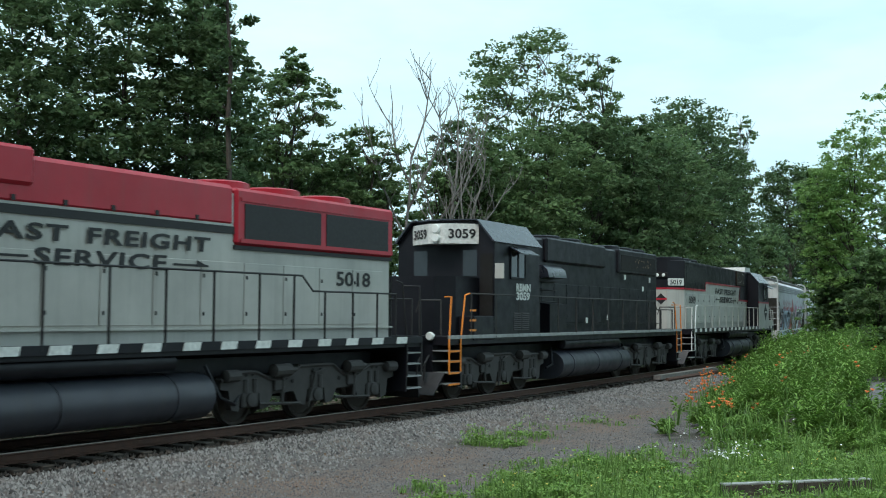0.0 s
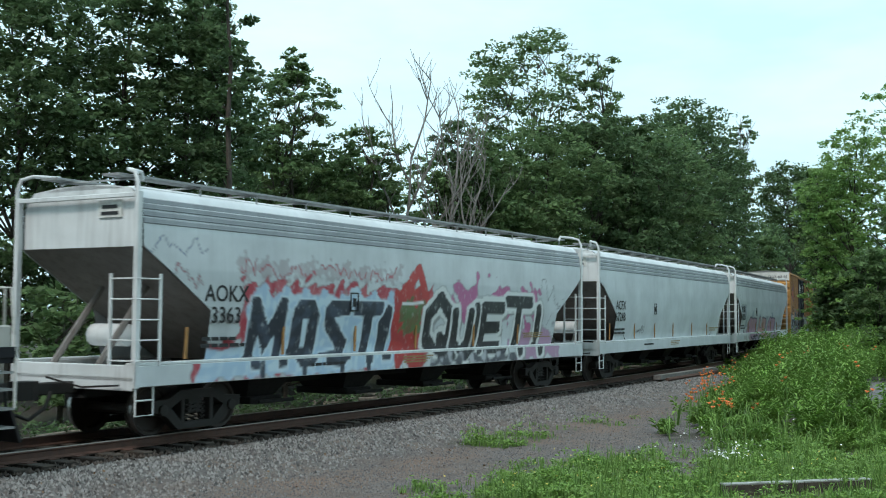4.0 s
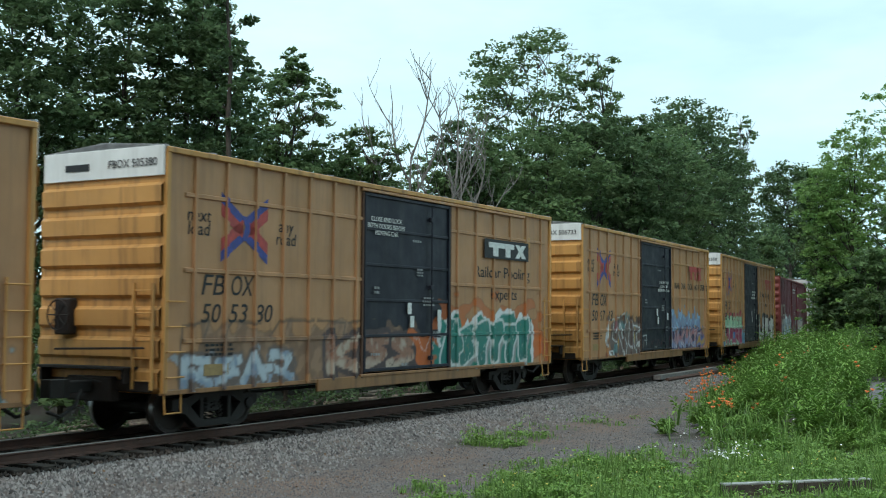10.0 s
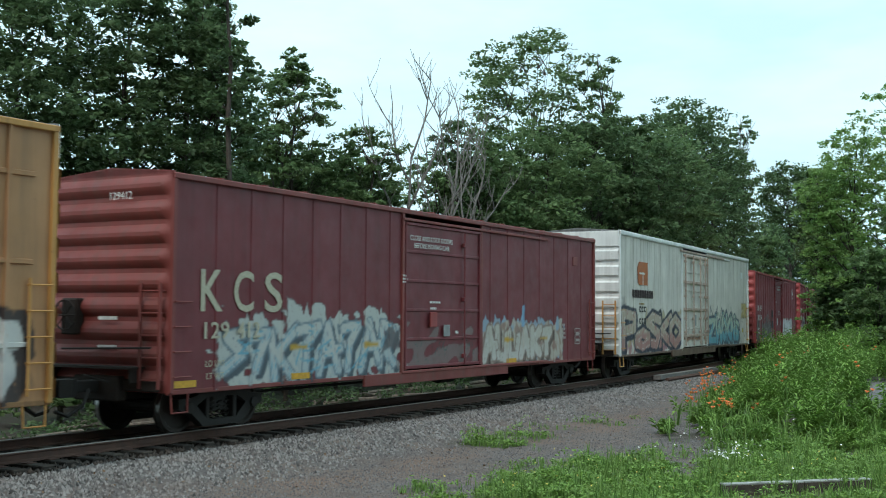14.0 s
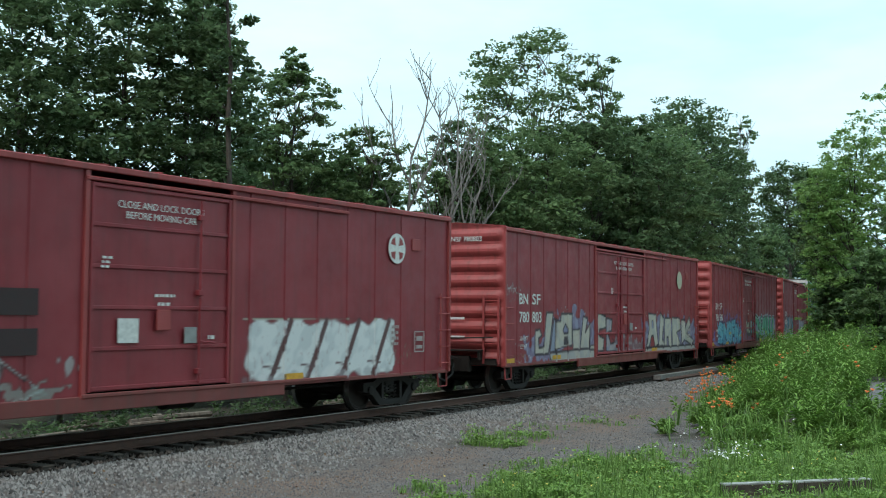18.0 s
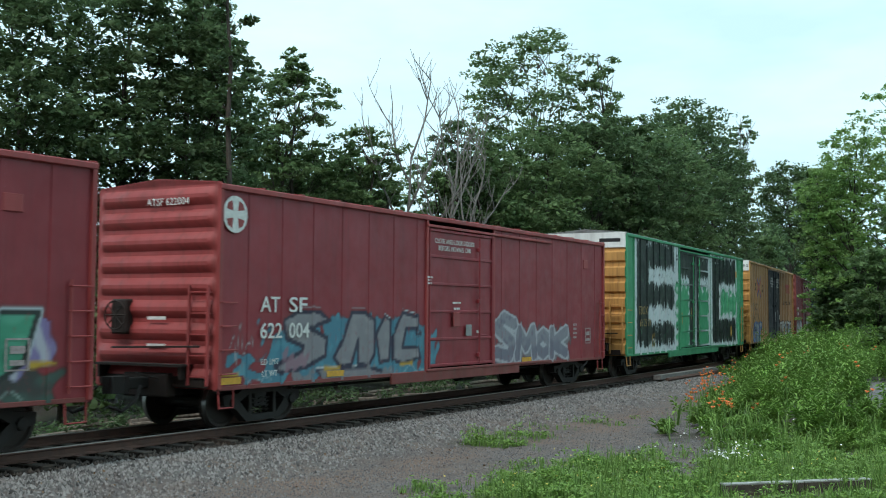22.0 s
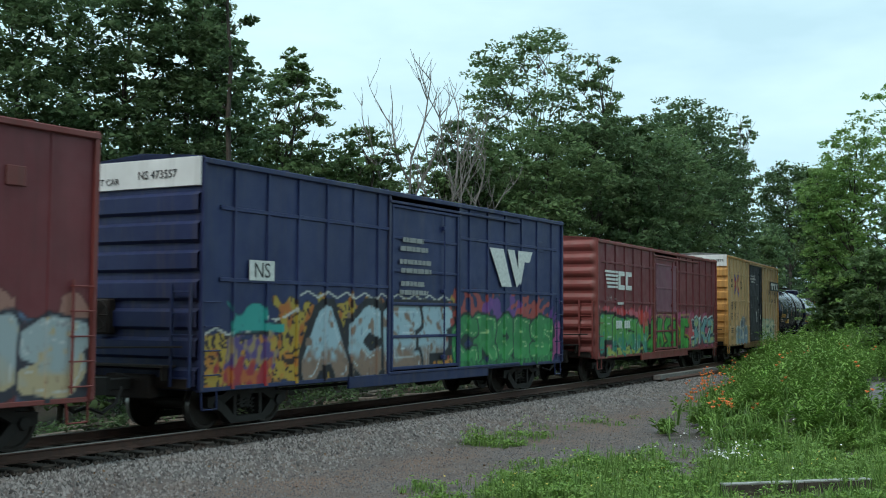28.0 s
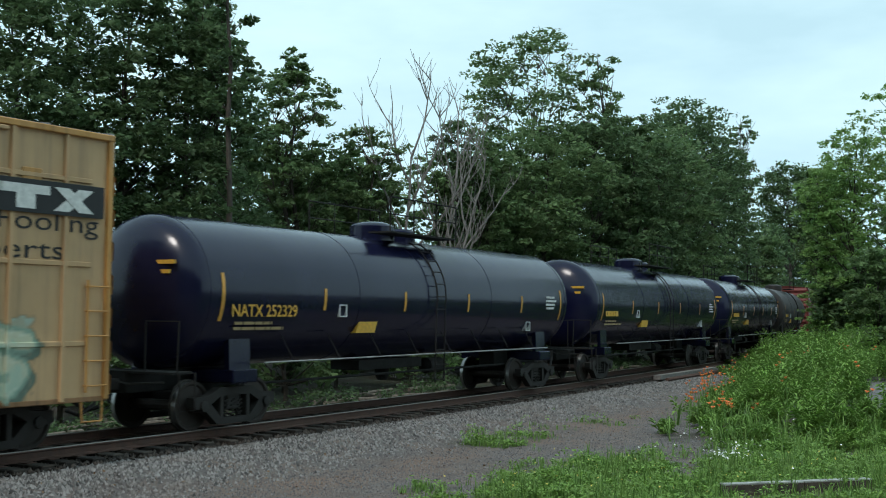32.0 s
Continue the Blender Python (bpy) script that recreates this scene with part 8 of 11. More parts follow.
def s_erode(p, h):
    p.cloud(0.45 - h, 15.3 - h, 0.9, 2.3, (0.40, 0.06, 0.12), (0.46, 0.14, 0.24), 0.16, 0.5, 0.7)
    p.cloud(0.3 - h, 5.4 - h, 1.9, 2.42, (0.48, 0.03, 0.03), (0.52, 0.14, 0.18), 0.14, 0.5, 0.95)
    p.cloud(0.02 - h, 1.1 - h, 0.78, 1.3, (0.50, 0.03, 0.03), None, 0.12)
    p.cloud(0.9 - h, 5.6 - h, 0.74, 1.2, (0.30, 0.33, 0.06), (0.05, 0.28, 0.22), 0.12, 0.5)
    p.spell([("F", 0.4 - h, 1.9 - h, 0.78, 2.24), ("R", 1.7 - h, 3.1 - h, 0.70, 2.26), ("R", 2.9 - h, 4.5 - h, 0.70, 2.24), ("N", 4.3 - h, 5.6 - h, 0.70, 1.95)], (0.09, 0.30, 0.07), BLK, (0.03, 0.22, 0.17), 0.25, 0.05, (0.55, 0.60, 0.55), 0.12, True)
    for k in range(14):
        a, z = p.rng.uniform(0.9, 5.3) - h, p.rng.uniform(0.8, 1.1)
        p.stroke([(a, z), (a + 0.3, z + p.rng.uniform(-0.1, 0.12))], 0.06, (0.34, 0.38, 0.08))
    p.cloud(4.5 - h, 5.6 - h, 1.75, 2.15, (0.48, 0.06, 0.04), None, 0.15, 0.4, 0.8)
    for q in ([(5.45, 1.2), (5.9, 1.45), (5.9, 1.9), (6.3, 2.15), (6.7, 2.0), (6.55, 1.75), (6.25, 1.7), (6.6, 1.5), (6.2, 1.35), (6.6, 1.15), (6.45, 0.8), (5.9, 0.8), (5.5, 0.95)],
              [(6.65, 0.9), (6.75, 2.1), (7.2, 2.15), (7.45, 2.0), (7.3, 1.65), (7.6, 1.1), (7.25, 0.9), (7.05, 1.35), (6.95, 0.85)],
              [(7.6, 1.85), (7.95, 2.15), (8.5, 2.1), (8.5, 1.8), (8.05, 1.7), (8.6, 1.45), (8.55, 0.95), (7.8, 0.85), (7.6, 1.1), (8.05, 1.2), (7.65, 1.45)],
              [(8.65, 0.85), (8.7, 2.0), (9.3, 1.95), (9.7, 1.55), (9.6, 0.95), (9.3, 0.8)],
              [(9.8, 0.85), (9.9, 2.1), (11.25, 2.15), (11.25, 1.7), (10.6, 1.7), (10.5, 1.35), (11.3, 1.2), (11.1, 0.8), (10.45, 0.8)]):
        p.stroke([(a + 0.05 - h, b + 0.06) for a, b in q + q[:1]], 0.075, (0.30, 0.28, 0.02))
        p.slab(q, (0.035, 0.27, 0.04), (0.008, 0.02, 0.01), 0.06, -h, (0.07, 0.38, 0.07))
        for a, b in q[1::3]:
            p.stroke([(a + 0.05 - h, b - 0.1), (a + 0.3 - h, b - 0.2)], 0.022, (0.01, 0.07, 0.015))
    p.cloud(5.7 - h, 11.2 - h, 0.74, 0.98, (0.03, 0.22, 0.035), BLK, 0.10, 0.4, 0.95)
    p.cloud(11.2 - h, 12.2 - h, 1.1, 2.0, (0.50, 0.08, 0.08), None, 0.2, 0.4, 0.8)
    for q in ([(11.75, 1.9), (12.5, 2.1), (12.85, 1.9), (12.5, 1.6), (12.85, 1.35), (12.55, 0.95), (11.7, 0.85), (11.65, 1.2), (12.2, 1.25), (11.9, 1.5), (12.25, 1.7), (11.85, 1.65)],
              [(12.9, 2.0), (13.2, 2.1), (13.3, 1.7), (13.75, 2.05), (14.2, 2.05), (13.75, 1.55), (14.2, 0.95), (13.65, 1.0), (13.3, 1.35), (13.2, 1.0), (12.9, 1.0)],
              [(14.3, 1.95), (15.0, 2.1), (15.45, 1.85), (15.3, 1.5), (14.75, 1.3), (15.6, 1.3), (15.6, 1.0), (14.4, 0.95), (14.25, 1.2), (14.9, 1.7), (14.35, 1.65)]):
        p.stroke([(a - 0.04 - h, b + 0.06) for a, b in q + q[:1]], 0.07, (0.46, 0.56, 0.55))
        p.slab(q, (0.14, 0.32, 0.33), (0.01, 0.03, 0.05), 0.055, -h, (0.40, 0.40, 0.10))
    p.tag(0.7 - h, 1.9 - h, 2.5, 3.0, (0.50, 0.47, 0.45), 9, 0.022)
    p.cloud(5.8 - h, 11.3 - h, 2.1, 2.35, (0.46, 0.10, 0.22), None, 0.14, 0.4, 0.45)


def s_beto(p, h):
    p.spell([("B", 2.4 - h, 3.4 - h, 0.76, 1.7), ("E", 3.3 - h, 4.1 - h, 0.72, 2.0), ("T", 3.9 - h, 4.7 - h, 0.70, 2.1), ("O", 4.5 - h, 5.5 - h, 0.70, 1.7)], (0.15, 0.22, 0.28), (0.44, 0.46, 0.44), (0.20, 0.28, 0.34), 0.2, 0.035)
    p.cloud(3.4 - h, 5.2 - h, 1.7, 2.1, (0.10, 0.11, 0.13), None, 0.14, 0.4, 0.6)
    p.cloud(3.0 - h, 3.15 - h, 1.1, 1.6, (0.5, 0.34, 0.05), None, 0.04, 0.3, 0.9)
    p.cloud(9.85 - h, 14.4 - h, 0.8, 2.0, (0.46, 0.52, 0.40), (0.36, 0.48, 0.40), 0.16, 0.4, 0.75)
    p.spell([("H", 9.95 - h, 11.2 - h, 0.85, 2.0), ("E", 11.1 - h, 12.3 - h, 0.85, 1.95), ("K", 12.2 - h, 13.4 - h, 0.85, 1.95), ("S", 13.2 - h, 14.5 - h, 0.85, 1.95)], (0.55, 0.56, 0.40), (0.24, 0.36, 0.28), (0.42, 0.54, 0.42), 0.15, 0.03, (0.62, 0.64, 0.52))
    for k in range(9):
        p.tag(6.2 + 0.4 * k - h, 6.8 + 0.4 * k - h, 0.95 + 0.2 * (k % 3), 1.5, (0.5, 0.5, 0.5), 5, 0.016)
    p.cloud(0.05 - h, 0.75 - h, 2.9, 3.5, (0.34, 0.38, 0.36), None, 0.2, 0.4, 0.5)
    p.cloud(0.1 - h, 0.6 - h, 1.9, 2.6, (0.36, 0.42, 0.44), None, 0.2, 0.4, 0.4)
    p.cloud(1.6 - h, 2.3 - h, 1.2, 1.6, (0.24, 0.17, 0.09), None, 0.2, 0.4, 0.5)


# ---- lettering on the cars ----
def cross_mark(car, x, z, posts=(), w=0.66, h=0.52, post_w=0.09, post_d=0.055):
    """Crossed bands, each half blue and half red, round a blue hook; posts that it crosses carry their strip of it."""
    lays = [(-9.0, 9.0, -1.466)] + [(q - post_w * 0.36, q + post_w * 0.36, -1.461 - post_d) for q in posts if abs(q - x) < w]
    for lo, hi, y0 in lays:
        for sx in (-1, 1):
            for sz in (-1, 1):
                for k, (mat, d, t) in enumerate((("u_text", 0.11, 0.095), ("r_text", -0.10, 0.115))):
                    # the band runs from the middle to a corner; blue lies outermost
                    a0, a1 = sorted((x + sx * w * 0.08, x + sx * w))
                    a0, a1 = max(a0, lo), min(a1, hi)
                    if a1 - a0 < 0.01:
                        continue
                    g = [(q, z + sz * (h * 0.82 * abs(q - x) / w + d)) for q in (a0, a1)]
                    y = y0 - 0.003 * k
                    part("cross_emblem", Geo().prism([(g[0][0], g[0][1] - t), (g[1][0], g[1][1] - t), (g[1][0], g[1][1] + t), (g[0][0], g[0][1] + t)], y - 0.002, y), M[mat], car)
    part("cross_emblem", Geo().prism([(x - 0.10, z - 0.22), (x + 0.05, z - 0.22), (x + 0.13, z - 0.05), (x + 0.13, z + 0.1), (x + 0.02, z + 0.24), (x - 0.10, z + 0.24), (x + 0.0, z + 0.05)], -1.476, -1.473), M["u_text"], car)


def slogan_marks(car, half, mark, a, b, c, x0=0.95, logo="black", span=(11.5, 14.1), words=((11.1, 14.3, 3.12), (12.0, 13.5, 2.55)), cross=2.1, door=((6.85, 4.18, "CLOSE AND LOCK", "BOTH DOORS BEFORE", "MOVING CAR"),), patch=False, posts=(), post=(0.09, 0.055)):
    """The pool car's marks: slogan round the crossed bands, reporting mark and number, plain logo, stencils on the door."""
    cross_mark(car, cross - half, 3.70, [q - half for q in posts], post_w=post[0], post_d=post[1])
    for wd, x, z in (("next", cross - 1.25, 3.76), ("load", cross - 1.25, 3.52), ("any", cross + 1.22, 3.72), ("road", cross + 1.22, 3.47)):
        letters(wd, x - half, z, 0.34, M["b_text"], car, y=-1.468, shear=0.12, name="slogan_lettering")
    for k, wd in enumerate((mark[:2], mark[2:])):
        fit_letters(wd, x0 + 0.80 * k - half, x0 + 0.62 + 0.80 * k - half, 2.47, 0.37, M["b_text"], car, y=-1.468, shear=0.2, name="reporting_mark")
    if patch:
        for k, wd in enumerate((a, b)):
            q = x0 + 0.78 * k - half
            part("number_patch", Geo().box(q, q + 0.68, -1.470, -1.463, 1.94, 2.32), M["b_text"], car, "black patch behind the number")
            fit_letters(wd, q + 0.05, q + 0.63, 2.0, 0.26, M["w_text"], car, y=-1.474, name="reporting_mark")
    else:
        for k, wd in enumerate((a, b, c)):
            fit_letters(wd, x0 + 0.74 * k - half, x0 + 0.52 + 0.74 * k - half, 1.98, 0.34, M["b_text"], car, y=-1.468, shear=0.2, name="reporting_mark")
    x, w = (span[0] + span[1]) / 2 - half, (span[1] - span[0]) / 2
    if logo == "black":
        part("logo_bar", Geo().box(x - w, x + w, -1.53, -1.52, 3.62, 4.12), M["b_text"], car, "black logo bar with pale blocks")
        z0, z1, e, mat = 3.68, 4.04, 0.86, "w_text"
    else:
        z0, z1, e, mat = 3.62, 4.16, 1.0, "r_text"
    q = w * e
    for d in (-0.62, 0.02):
        g = Geo().box(x + q * (d - 0.34), x + q * (d + 0.34), -1.536, -1.531, z0 + (z1 - z0) * 0.62, z1).box(x + q * (d - 0.12), x + q * (d + 0.14), -1.536, -1.531, z0, z0 + (z1 - z0) * 0.62)
        part("logo_shape", g, M[mat], car)
    for m, y in ((1, -1.531), (-1, -1.537)):
        xa, xb = (x + q * 0.42, x + q * 0.78) if m > 0 else (x + q * 0.78, x + q * 0.42)
        part("logo_shape", Geo().prism([(xa, z0), (xa + q * 0.22, z0), (xb + q * 0.22, z1), (xb, z1)], y - 0.005, y), M[mat], car)
    for wd, (p0, p1, z) in zip(("Railcar Pooling", "Experts") if len(words) == 2 else ("RAILCAR POOLING EXPERTS",), words):
        fit_letters(wd, p0 - half, p1 - half, z, 0.29 if p1 - p0 < 4.6 and len(words) == 2 and p1 - p0 > 1.2 else 0.24, M["b_text"], car, y=-1.468, name="slogan_lettering")
    for xd, zd, *rows in door:
        for k, wd in enumerate(rows):
            letters(wd, xd - half, zd - 0.15 * k, 0.15, M["w_text"], car, y=-1.532, name="door_stencil")
    d0, d1 = (6.0, 9.75) if half < 9 else (7.05, 12.04)
    for k, (u, z, wd, ht, rows) in enumerate(((0.60, 3.86, 0.6, 0.09, 1), (0.72, 2.55, 0.55, 0.24, 3), (0.14, 2.75, 0.3, 0.2, 2), (0.84, 1.75, 0.5, 0.2, 2), (0.12, 1.3, 0.4, 0.1, 1), (0.45, 1.05, 0.35, 0.12, 1), (0.62, 3.2, 0.35, 0.2, 3))):
        bars(d0 + (d1 - d0) * u - half, z, wd, ht, M["galv"], car, rows=rows, y=-1.522, seed=k + int(half * 10))
    for u, z in ((0.47, 2.15), (0.50, 1.85), (0.83, 2.0)):
        q = d0 + (d1 - d0) * u - half
        part("plate", Geo().box(q, q + 0.16, -1.535, -1.528, z, z + 0.26), M["w_text"], car)
    part("plate", Geo().box(x0 + 0.1 - half, x0 + 0.75 - half, -1.470, -1.463, 1.04, 1.24), M["tan_text"], car)
    bars(x0 + 0.5 - half, 1.6, 0.8, 0.25, M["b_text"], car, rows=3, y=-1.475, seed=9)
    end_letters(mark + " " + a + b + c, -0.75, 4.66, 0.2, M["b_text"], car, -half - 0.064)
    end_marks(car, half, 4.72, one=True)


def end_marks(car, half, z, mat="b_text", one=False):
    g = Geo()
    for a, b in (((0.3, 0.9),) if one else ((-1.3, -0.55), (0.3, 0.9))):
        g.box(-half - 0.062, -half - 0.054, a, b, z - 0.07, z + 0.05)
    part("end_mark_lines", g, M[mat], car)


def mark_blocks(car, x, z, n, mat, w=0.34, h=0.62, gap=0.5, y=-1.475):
    """A railway's initials as plain blocks."""
    for k in range(n):
        a = x + k * (w + gap)
        part("initial_block", Geo().prism([(a, z), (a + w * 0.9, z), (a + w * 0.9, z + h * 0.25), (a + w * 0.3, z + h * 0.25), (a + w * 0.3, z + h * 0.75), (a + w * 0.9, z + h * 0.75), (a + w * 0.9, z + h), (a, z + h)], y - 0.004, y), M[mat], car)


def red_marks(car, half, n1, n2, disc=None, seed=1, x0=0.95, z0=2.45, door=9.65, disc_z=3.62, mat="w_text"):
    """White stencils of a red car: mark and number, load limits, door warning, round emblem, small boxes."""
    for wds, z in (((n1[:2], n1[2:]), z0), ((n2[:3], n2[3:]), z0 - 0.50)):
        for k, t in enumerate(wds):
            if t.strip():
                fit_letters(t, x0 + 0.88 * k - half, x0 + (0.58 if z == z0 else 0.66) + 0.88 * k - half, z, 0.29, M[mat], car, y=-1.498, name="reporting_mark", bold=0.004)
    for k, t in enumerate(("LD LMT", "LT WT")):
        letters(t, x0 + 0.3 - half, z0 - 1.0 - 0.22 * k, 0.16, M[mat], car, y=-1.498, name="load_stencil")
    for k, t in enumerate(("CLOSE AND LOCK DOORS", "BEFORE MOVING CAR")):
        letters(t, door - half, 3.86 - 0.17 * k, 0.165, M["w_text"], car, y=-1.517, name="door_stencil")
    for k, (x, z, w, hh) in enumerate(((-1.2, 3.05, 0.25, 0.22), (0.15, 2.46, 0.6, 0.09), (0.1, 2.32, 0.35, 0.1), (1.25, 1.75, 0.2, 0.12))):
        bars(door + x - half, z, w, hh, M["w_text"], car, rows=1 + (hh > 0.2) * 2, y=-1.517, seed=seed + k)
    part("placard", Geo().box(door - 0.12 - half, door + 0.2 - half, -1.56, -1.53, 1.85, 2.2, 0.01), M["red_end"], car)
    part("placard", Geo().box(door + 0.55 - half, door + 0.85 - half, -1.54, -1.53, 1.62, 1.9, 0.005), M["galv"], car)
    if seed == 21:
        part("paper_patch", Geo().box(door - 0.95 - half, door - 0.5 - half, -1.522, -1.517, 1.65, 2.05), M["w_text"], car, "torn white paper patch")
        for za in (2.1, 1.5):
            part("dark_patch", Geo().box(6.45 - half, 7.15 - half, -1.5, -1.496, za, za + 0.40), M["brown_patch"], car, "dark painted-out square")
    if disc:
        part("round_emblem", Geo().lathe([(-1.50, 0.34), (-1.506, 0.34)], "y", 28, (disc - half, 0, disc_z)), M["cream_text" if seed == 31 else "w_text"], car, "faded blank cream disc" if seed == 31 else "white round emblem with a dark cross")
        for k in range(0 if seed == 31 else 4):
            a = k * math.pi / 2 + math.pi / 4
            g = [(disc - half + r * math.cos(a + d), disc_z + r * math.sin(a + d)) for r, d in ((0.09, 0.0), (0.27, -0.42), (0.29, 0.0), (0.27, 0.42))]
            part("emblem_field", Geo().prism(g, -1.511, -1.507), M["red_end"], car)
    for a, b, c, d in ((0, 0.42, 0, 0.03), (0, 0.42, 0.57, 0.6), (0, 0.03, 0.03, 0.57), (0.39, 0.42, 0.03, 0.57), (0.08, 0.34, 0.1, 0.2), (0.08, 0.34, 0.32, 0.46)):
        part("stencil_line", Geo().box(half - 1.6 + a, half - 1.6 + b, -1.502, -1.497, 1.28 + c * 0.8, 1.28 + d * 0.8), M["faint_text"], car)
    end_letters(n1.strip() + " " + n2, -0.35, 4.12, 0.19, M["w_text"], car, -half - 0.115)
    for k, z in enumerate((2.05, 1.55)):
        part("end_stencil", Geo().box(-half - 0.11, -half - 0.1, -0.35, 0.1, z - 0.03, z + 0.03), M["w_text"], car)
    bars(half - 2.4, 1.9, 0.3, 0.5, M["faint_text"], car, rows=4, y=-1.498, seed=seed + 5)
    for k, x in enumerate((0.08, 3.4, half * 1.35)):
        part("reflector_strip", Geo().box(x - half, x + 0.6 - half, -1.478, -1.472, 0.86, 0.98), M["y_text"], car, "yellow reflector strip")


# ---- the train, from its head ----
hopper("light grey covered hopper with bold black and pink spray lettering", 41.4, 60.15, s_hop1, "AOKX", "3363")
hopper("clean light grey covered hopper with rounded sides", 61.55, 80.0, s_hop2, "ACFX", "67248")
hopper("light grey covered hopper with faded pink spray paint", 81.45, 100.1, s_hop3, "ROIX", "59213")

FBOX_POSTS = even(0.75, 5.75, 7) + even(10.15, 15.0, 6)
TBOX_POSTS = [0.9, 1.72, 2.56, 3.42, 4.2, 5.0, 5.88, 6.7] + even(12.5, 18.0, 8)
KW50 = dict(body="yellow", end="yellow_end", door="door", door_x=(6.0, 9.75), posts=FBOX_POSTS, rails=(4.2, 2.89, 1.66))
KW60 = dict(body="yellow", end="yellow_end", door="door", door_x=(7.05, 12.04), posts=TBOX_POSTS, leaves=2, door_bars=5, post_w=0.12, post_d=0.04)
KWR = dict(body="red", end="red_end", door="red", post_d=0.018, style="round", band=0.0, ribs=9, roof="red_end", post_w=0.12)
RED_POSTS = even(0.7, 7.0, 8) + even(12.0, 18.2, 7)

c, h = boxcar("boxcar", "long yellow boxcar with double dark doors and blue spray", 101.65, 120.45, 4.98, s_vem, **KW60)
D60 = ((8.1, 4.28, "IMPORTANT", "CLOSE THIS DOOR", "BEFORE CLOSING", "MAIN DOOR"), (10.5, 4.28, "CLOSE AND LOCK", "BOTH DOORS", "BEFORE", "MOVING CAR"))
slogan_marks(c, h, posts=TBOX_POSTS, post=(0.12, 0.04), mark="TBOX", a="665", b="150", c="", x0=1.87, cross=2.6, span=(15.7, 17.75), words=((15.75, 17.7, 3.08), (16.4, 17.5, 2.72)), door=D60, patch=True)
c, h = boxcar("boxcar", "yellow boxcar with dark door and teal spray paint", 123.05, 138.7, 4.98, s_fb1, **KW50)
slogan_marks(c, h, posts=FBOX_POSTS, mark="FBOX", a="50", b="53", c="80")
c, h = boxcar("boxcar", "yellow boxcar with dark door and silver spray paint", 141.1, 156.65, 4.98, s_fb2, **KW50)
slogan_marks(c, h, posts=FBOX_POSTS, mark="FBOX", a="50", b="67", c="33", logo="red", span=(12.25, 14.2), words=((10.4, 15.4, 3.22),), door=((8.7, 3.35, "CLOSE AND LOCK", "BOTH DOORS", "BEFORE MOVING CAR"),))
c, h = boxcar("boxcar", "yellow boxcar with mint green and crimson spray lettering", 159.1, 174.95, 4.98, s_padre, **KW50)
slogan_marks(c, h, posts=FBOX_POSTS, mark="FBOX", a="50", b="63", c="50", logo="red", span=(12.1, 14.2), words=((10.95, 13.9, 3.2), (12.0, 13.5, 2.7)), door=((8.5, 3.35, "CLOSE AND LOCK", "BOTH DOORS", "BEFORE MOVING CAR"),))
c, h = boxcar("boxcar", "brown-red boxcar with grey and pale blue spray paint", 177.3, 196.3, 4.55, s_kcs, door_x=(7.55, 11.27), posts=even(1.2, 7.0, 7) + even(11.9, 18.0, 7), **{**KWR, "body": "red2", "door": "red2", "end": "red2_end", "roof": "red2_end"})
for k, t in enumerate("KCS"):
    fit_letters(t, 0.76 + 0.89 * k - h, 1.34 + 0.87 * k - h, 2.19, 0.74, M["cream_text"], c, y=-1.478, name="initial", bold=0.012)
red_marks(c, h, "    ", "129412", seed=11, x0=0.85, z0=2.2, door=8.75, mat="cream_text")
c, h = boxcar("boxcar", "dirty white insulated boxcar with plug door and grey spray", 198.6, 219.75, 4.98, s_white, "white_car", "white", "white_car", (8.25, 12.3), even(0.8, 7.8, 9) + even(12.9, 20.4, 10), post_w=0.035, post_d=0.012, ribs=7, style="deep", band=0.5, hardware="yellow_end")
part("round_emblem", Geo().prism([(2.15 - h, 3.32), (2.35 - h, 3.24), (3.35 - h, 3.24), (3.35 - h, 4.06), (2.3 - h, 4.06), (2.1 - h, 3.85)], -1.486, -1.478), M["rust_orange"], c, "faded rust-orange emblem")
part("emblem_bar", Geo().box(2.7 - h, 2.78 - h, -1.49, -1.487, 3.24, 3.7), M["w_text"], c)
part("emblem_bar", Geo().box(2.3 - h, 2.95 - h, -1.49, -1.487, 3.62, 3.68), M["w_text"], c)
for k in range(9):
    part("name_block", Geo().box(1.5 + 0.29 * k - h, 1.72 + 0.29 * k - h, -1.486, -1.478, 2.78, 3.06), M["brown_patch"], c)
bars(2.7 - h, 2.6, 0.9, 0.1, M["tan_text"], c, rows=1, y=-1.478, seed=5)
mark_blocks(c, 2.3 - h, 2.28, 3, "b_text", 0.2, 0.2, 0.1, y=-1.482)
mark_blocks(c, 2.3 - h, 1.86, 3, "b_text", 0.2, 0.2, 0.1, y=-1.482)
for z in (1.36, 2.42, 3.52, 4.58):
    part("door_rail", Geo().box(8.3 - h, 12.25 - h, -1.56, -1.50, z - 0.055, z + 0.055, 0.015), M["rust_white"], c, "rust-streaked door rail")
for x in (8.45, 9.75, 10.9, 11.75, 12.2):
    part("door_rod", Geo().tube([(x - h, -1.575, 0.95), (x - h, -1.575, 4.65)], 0.028, 6), M["rust_white"], c, "rust-streaked lock rod")
    for z in (1.5, 2.05, 2.95, 4.35):
        part("rod_guide", Geo().box(x - 0.08 - h, x + 0.08 - h, -1.61, -1.52, z - 0.05, z + 0.05, 0.012), M["rust_white"], c)
part("door_placard", Geo().box(10.05 - h, 10.4 - h, -1.515, -1.50, 1.75, 2.2, 0.01), M["galv"], c)
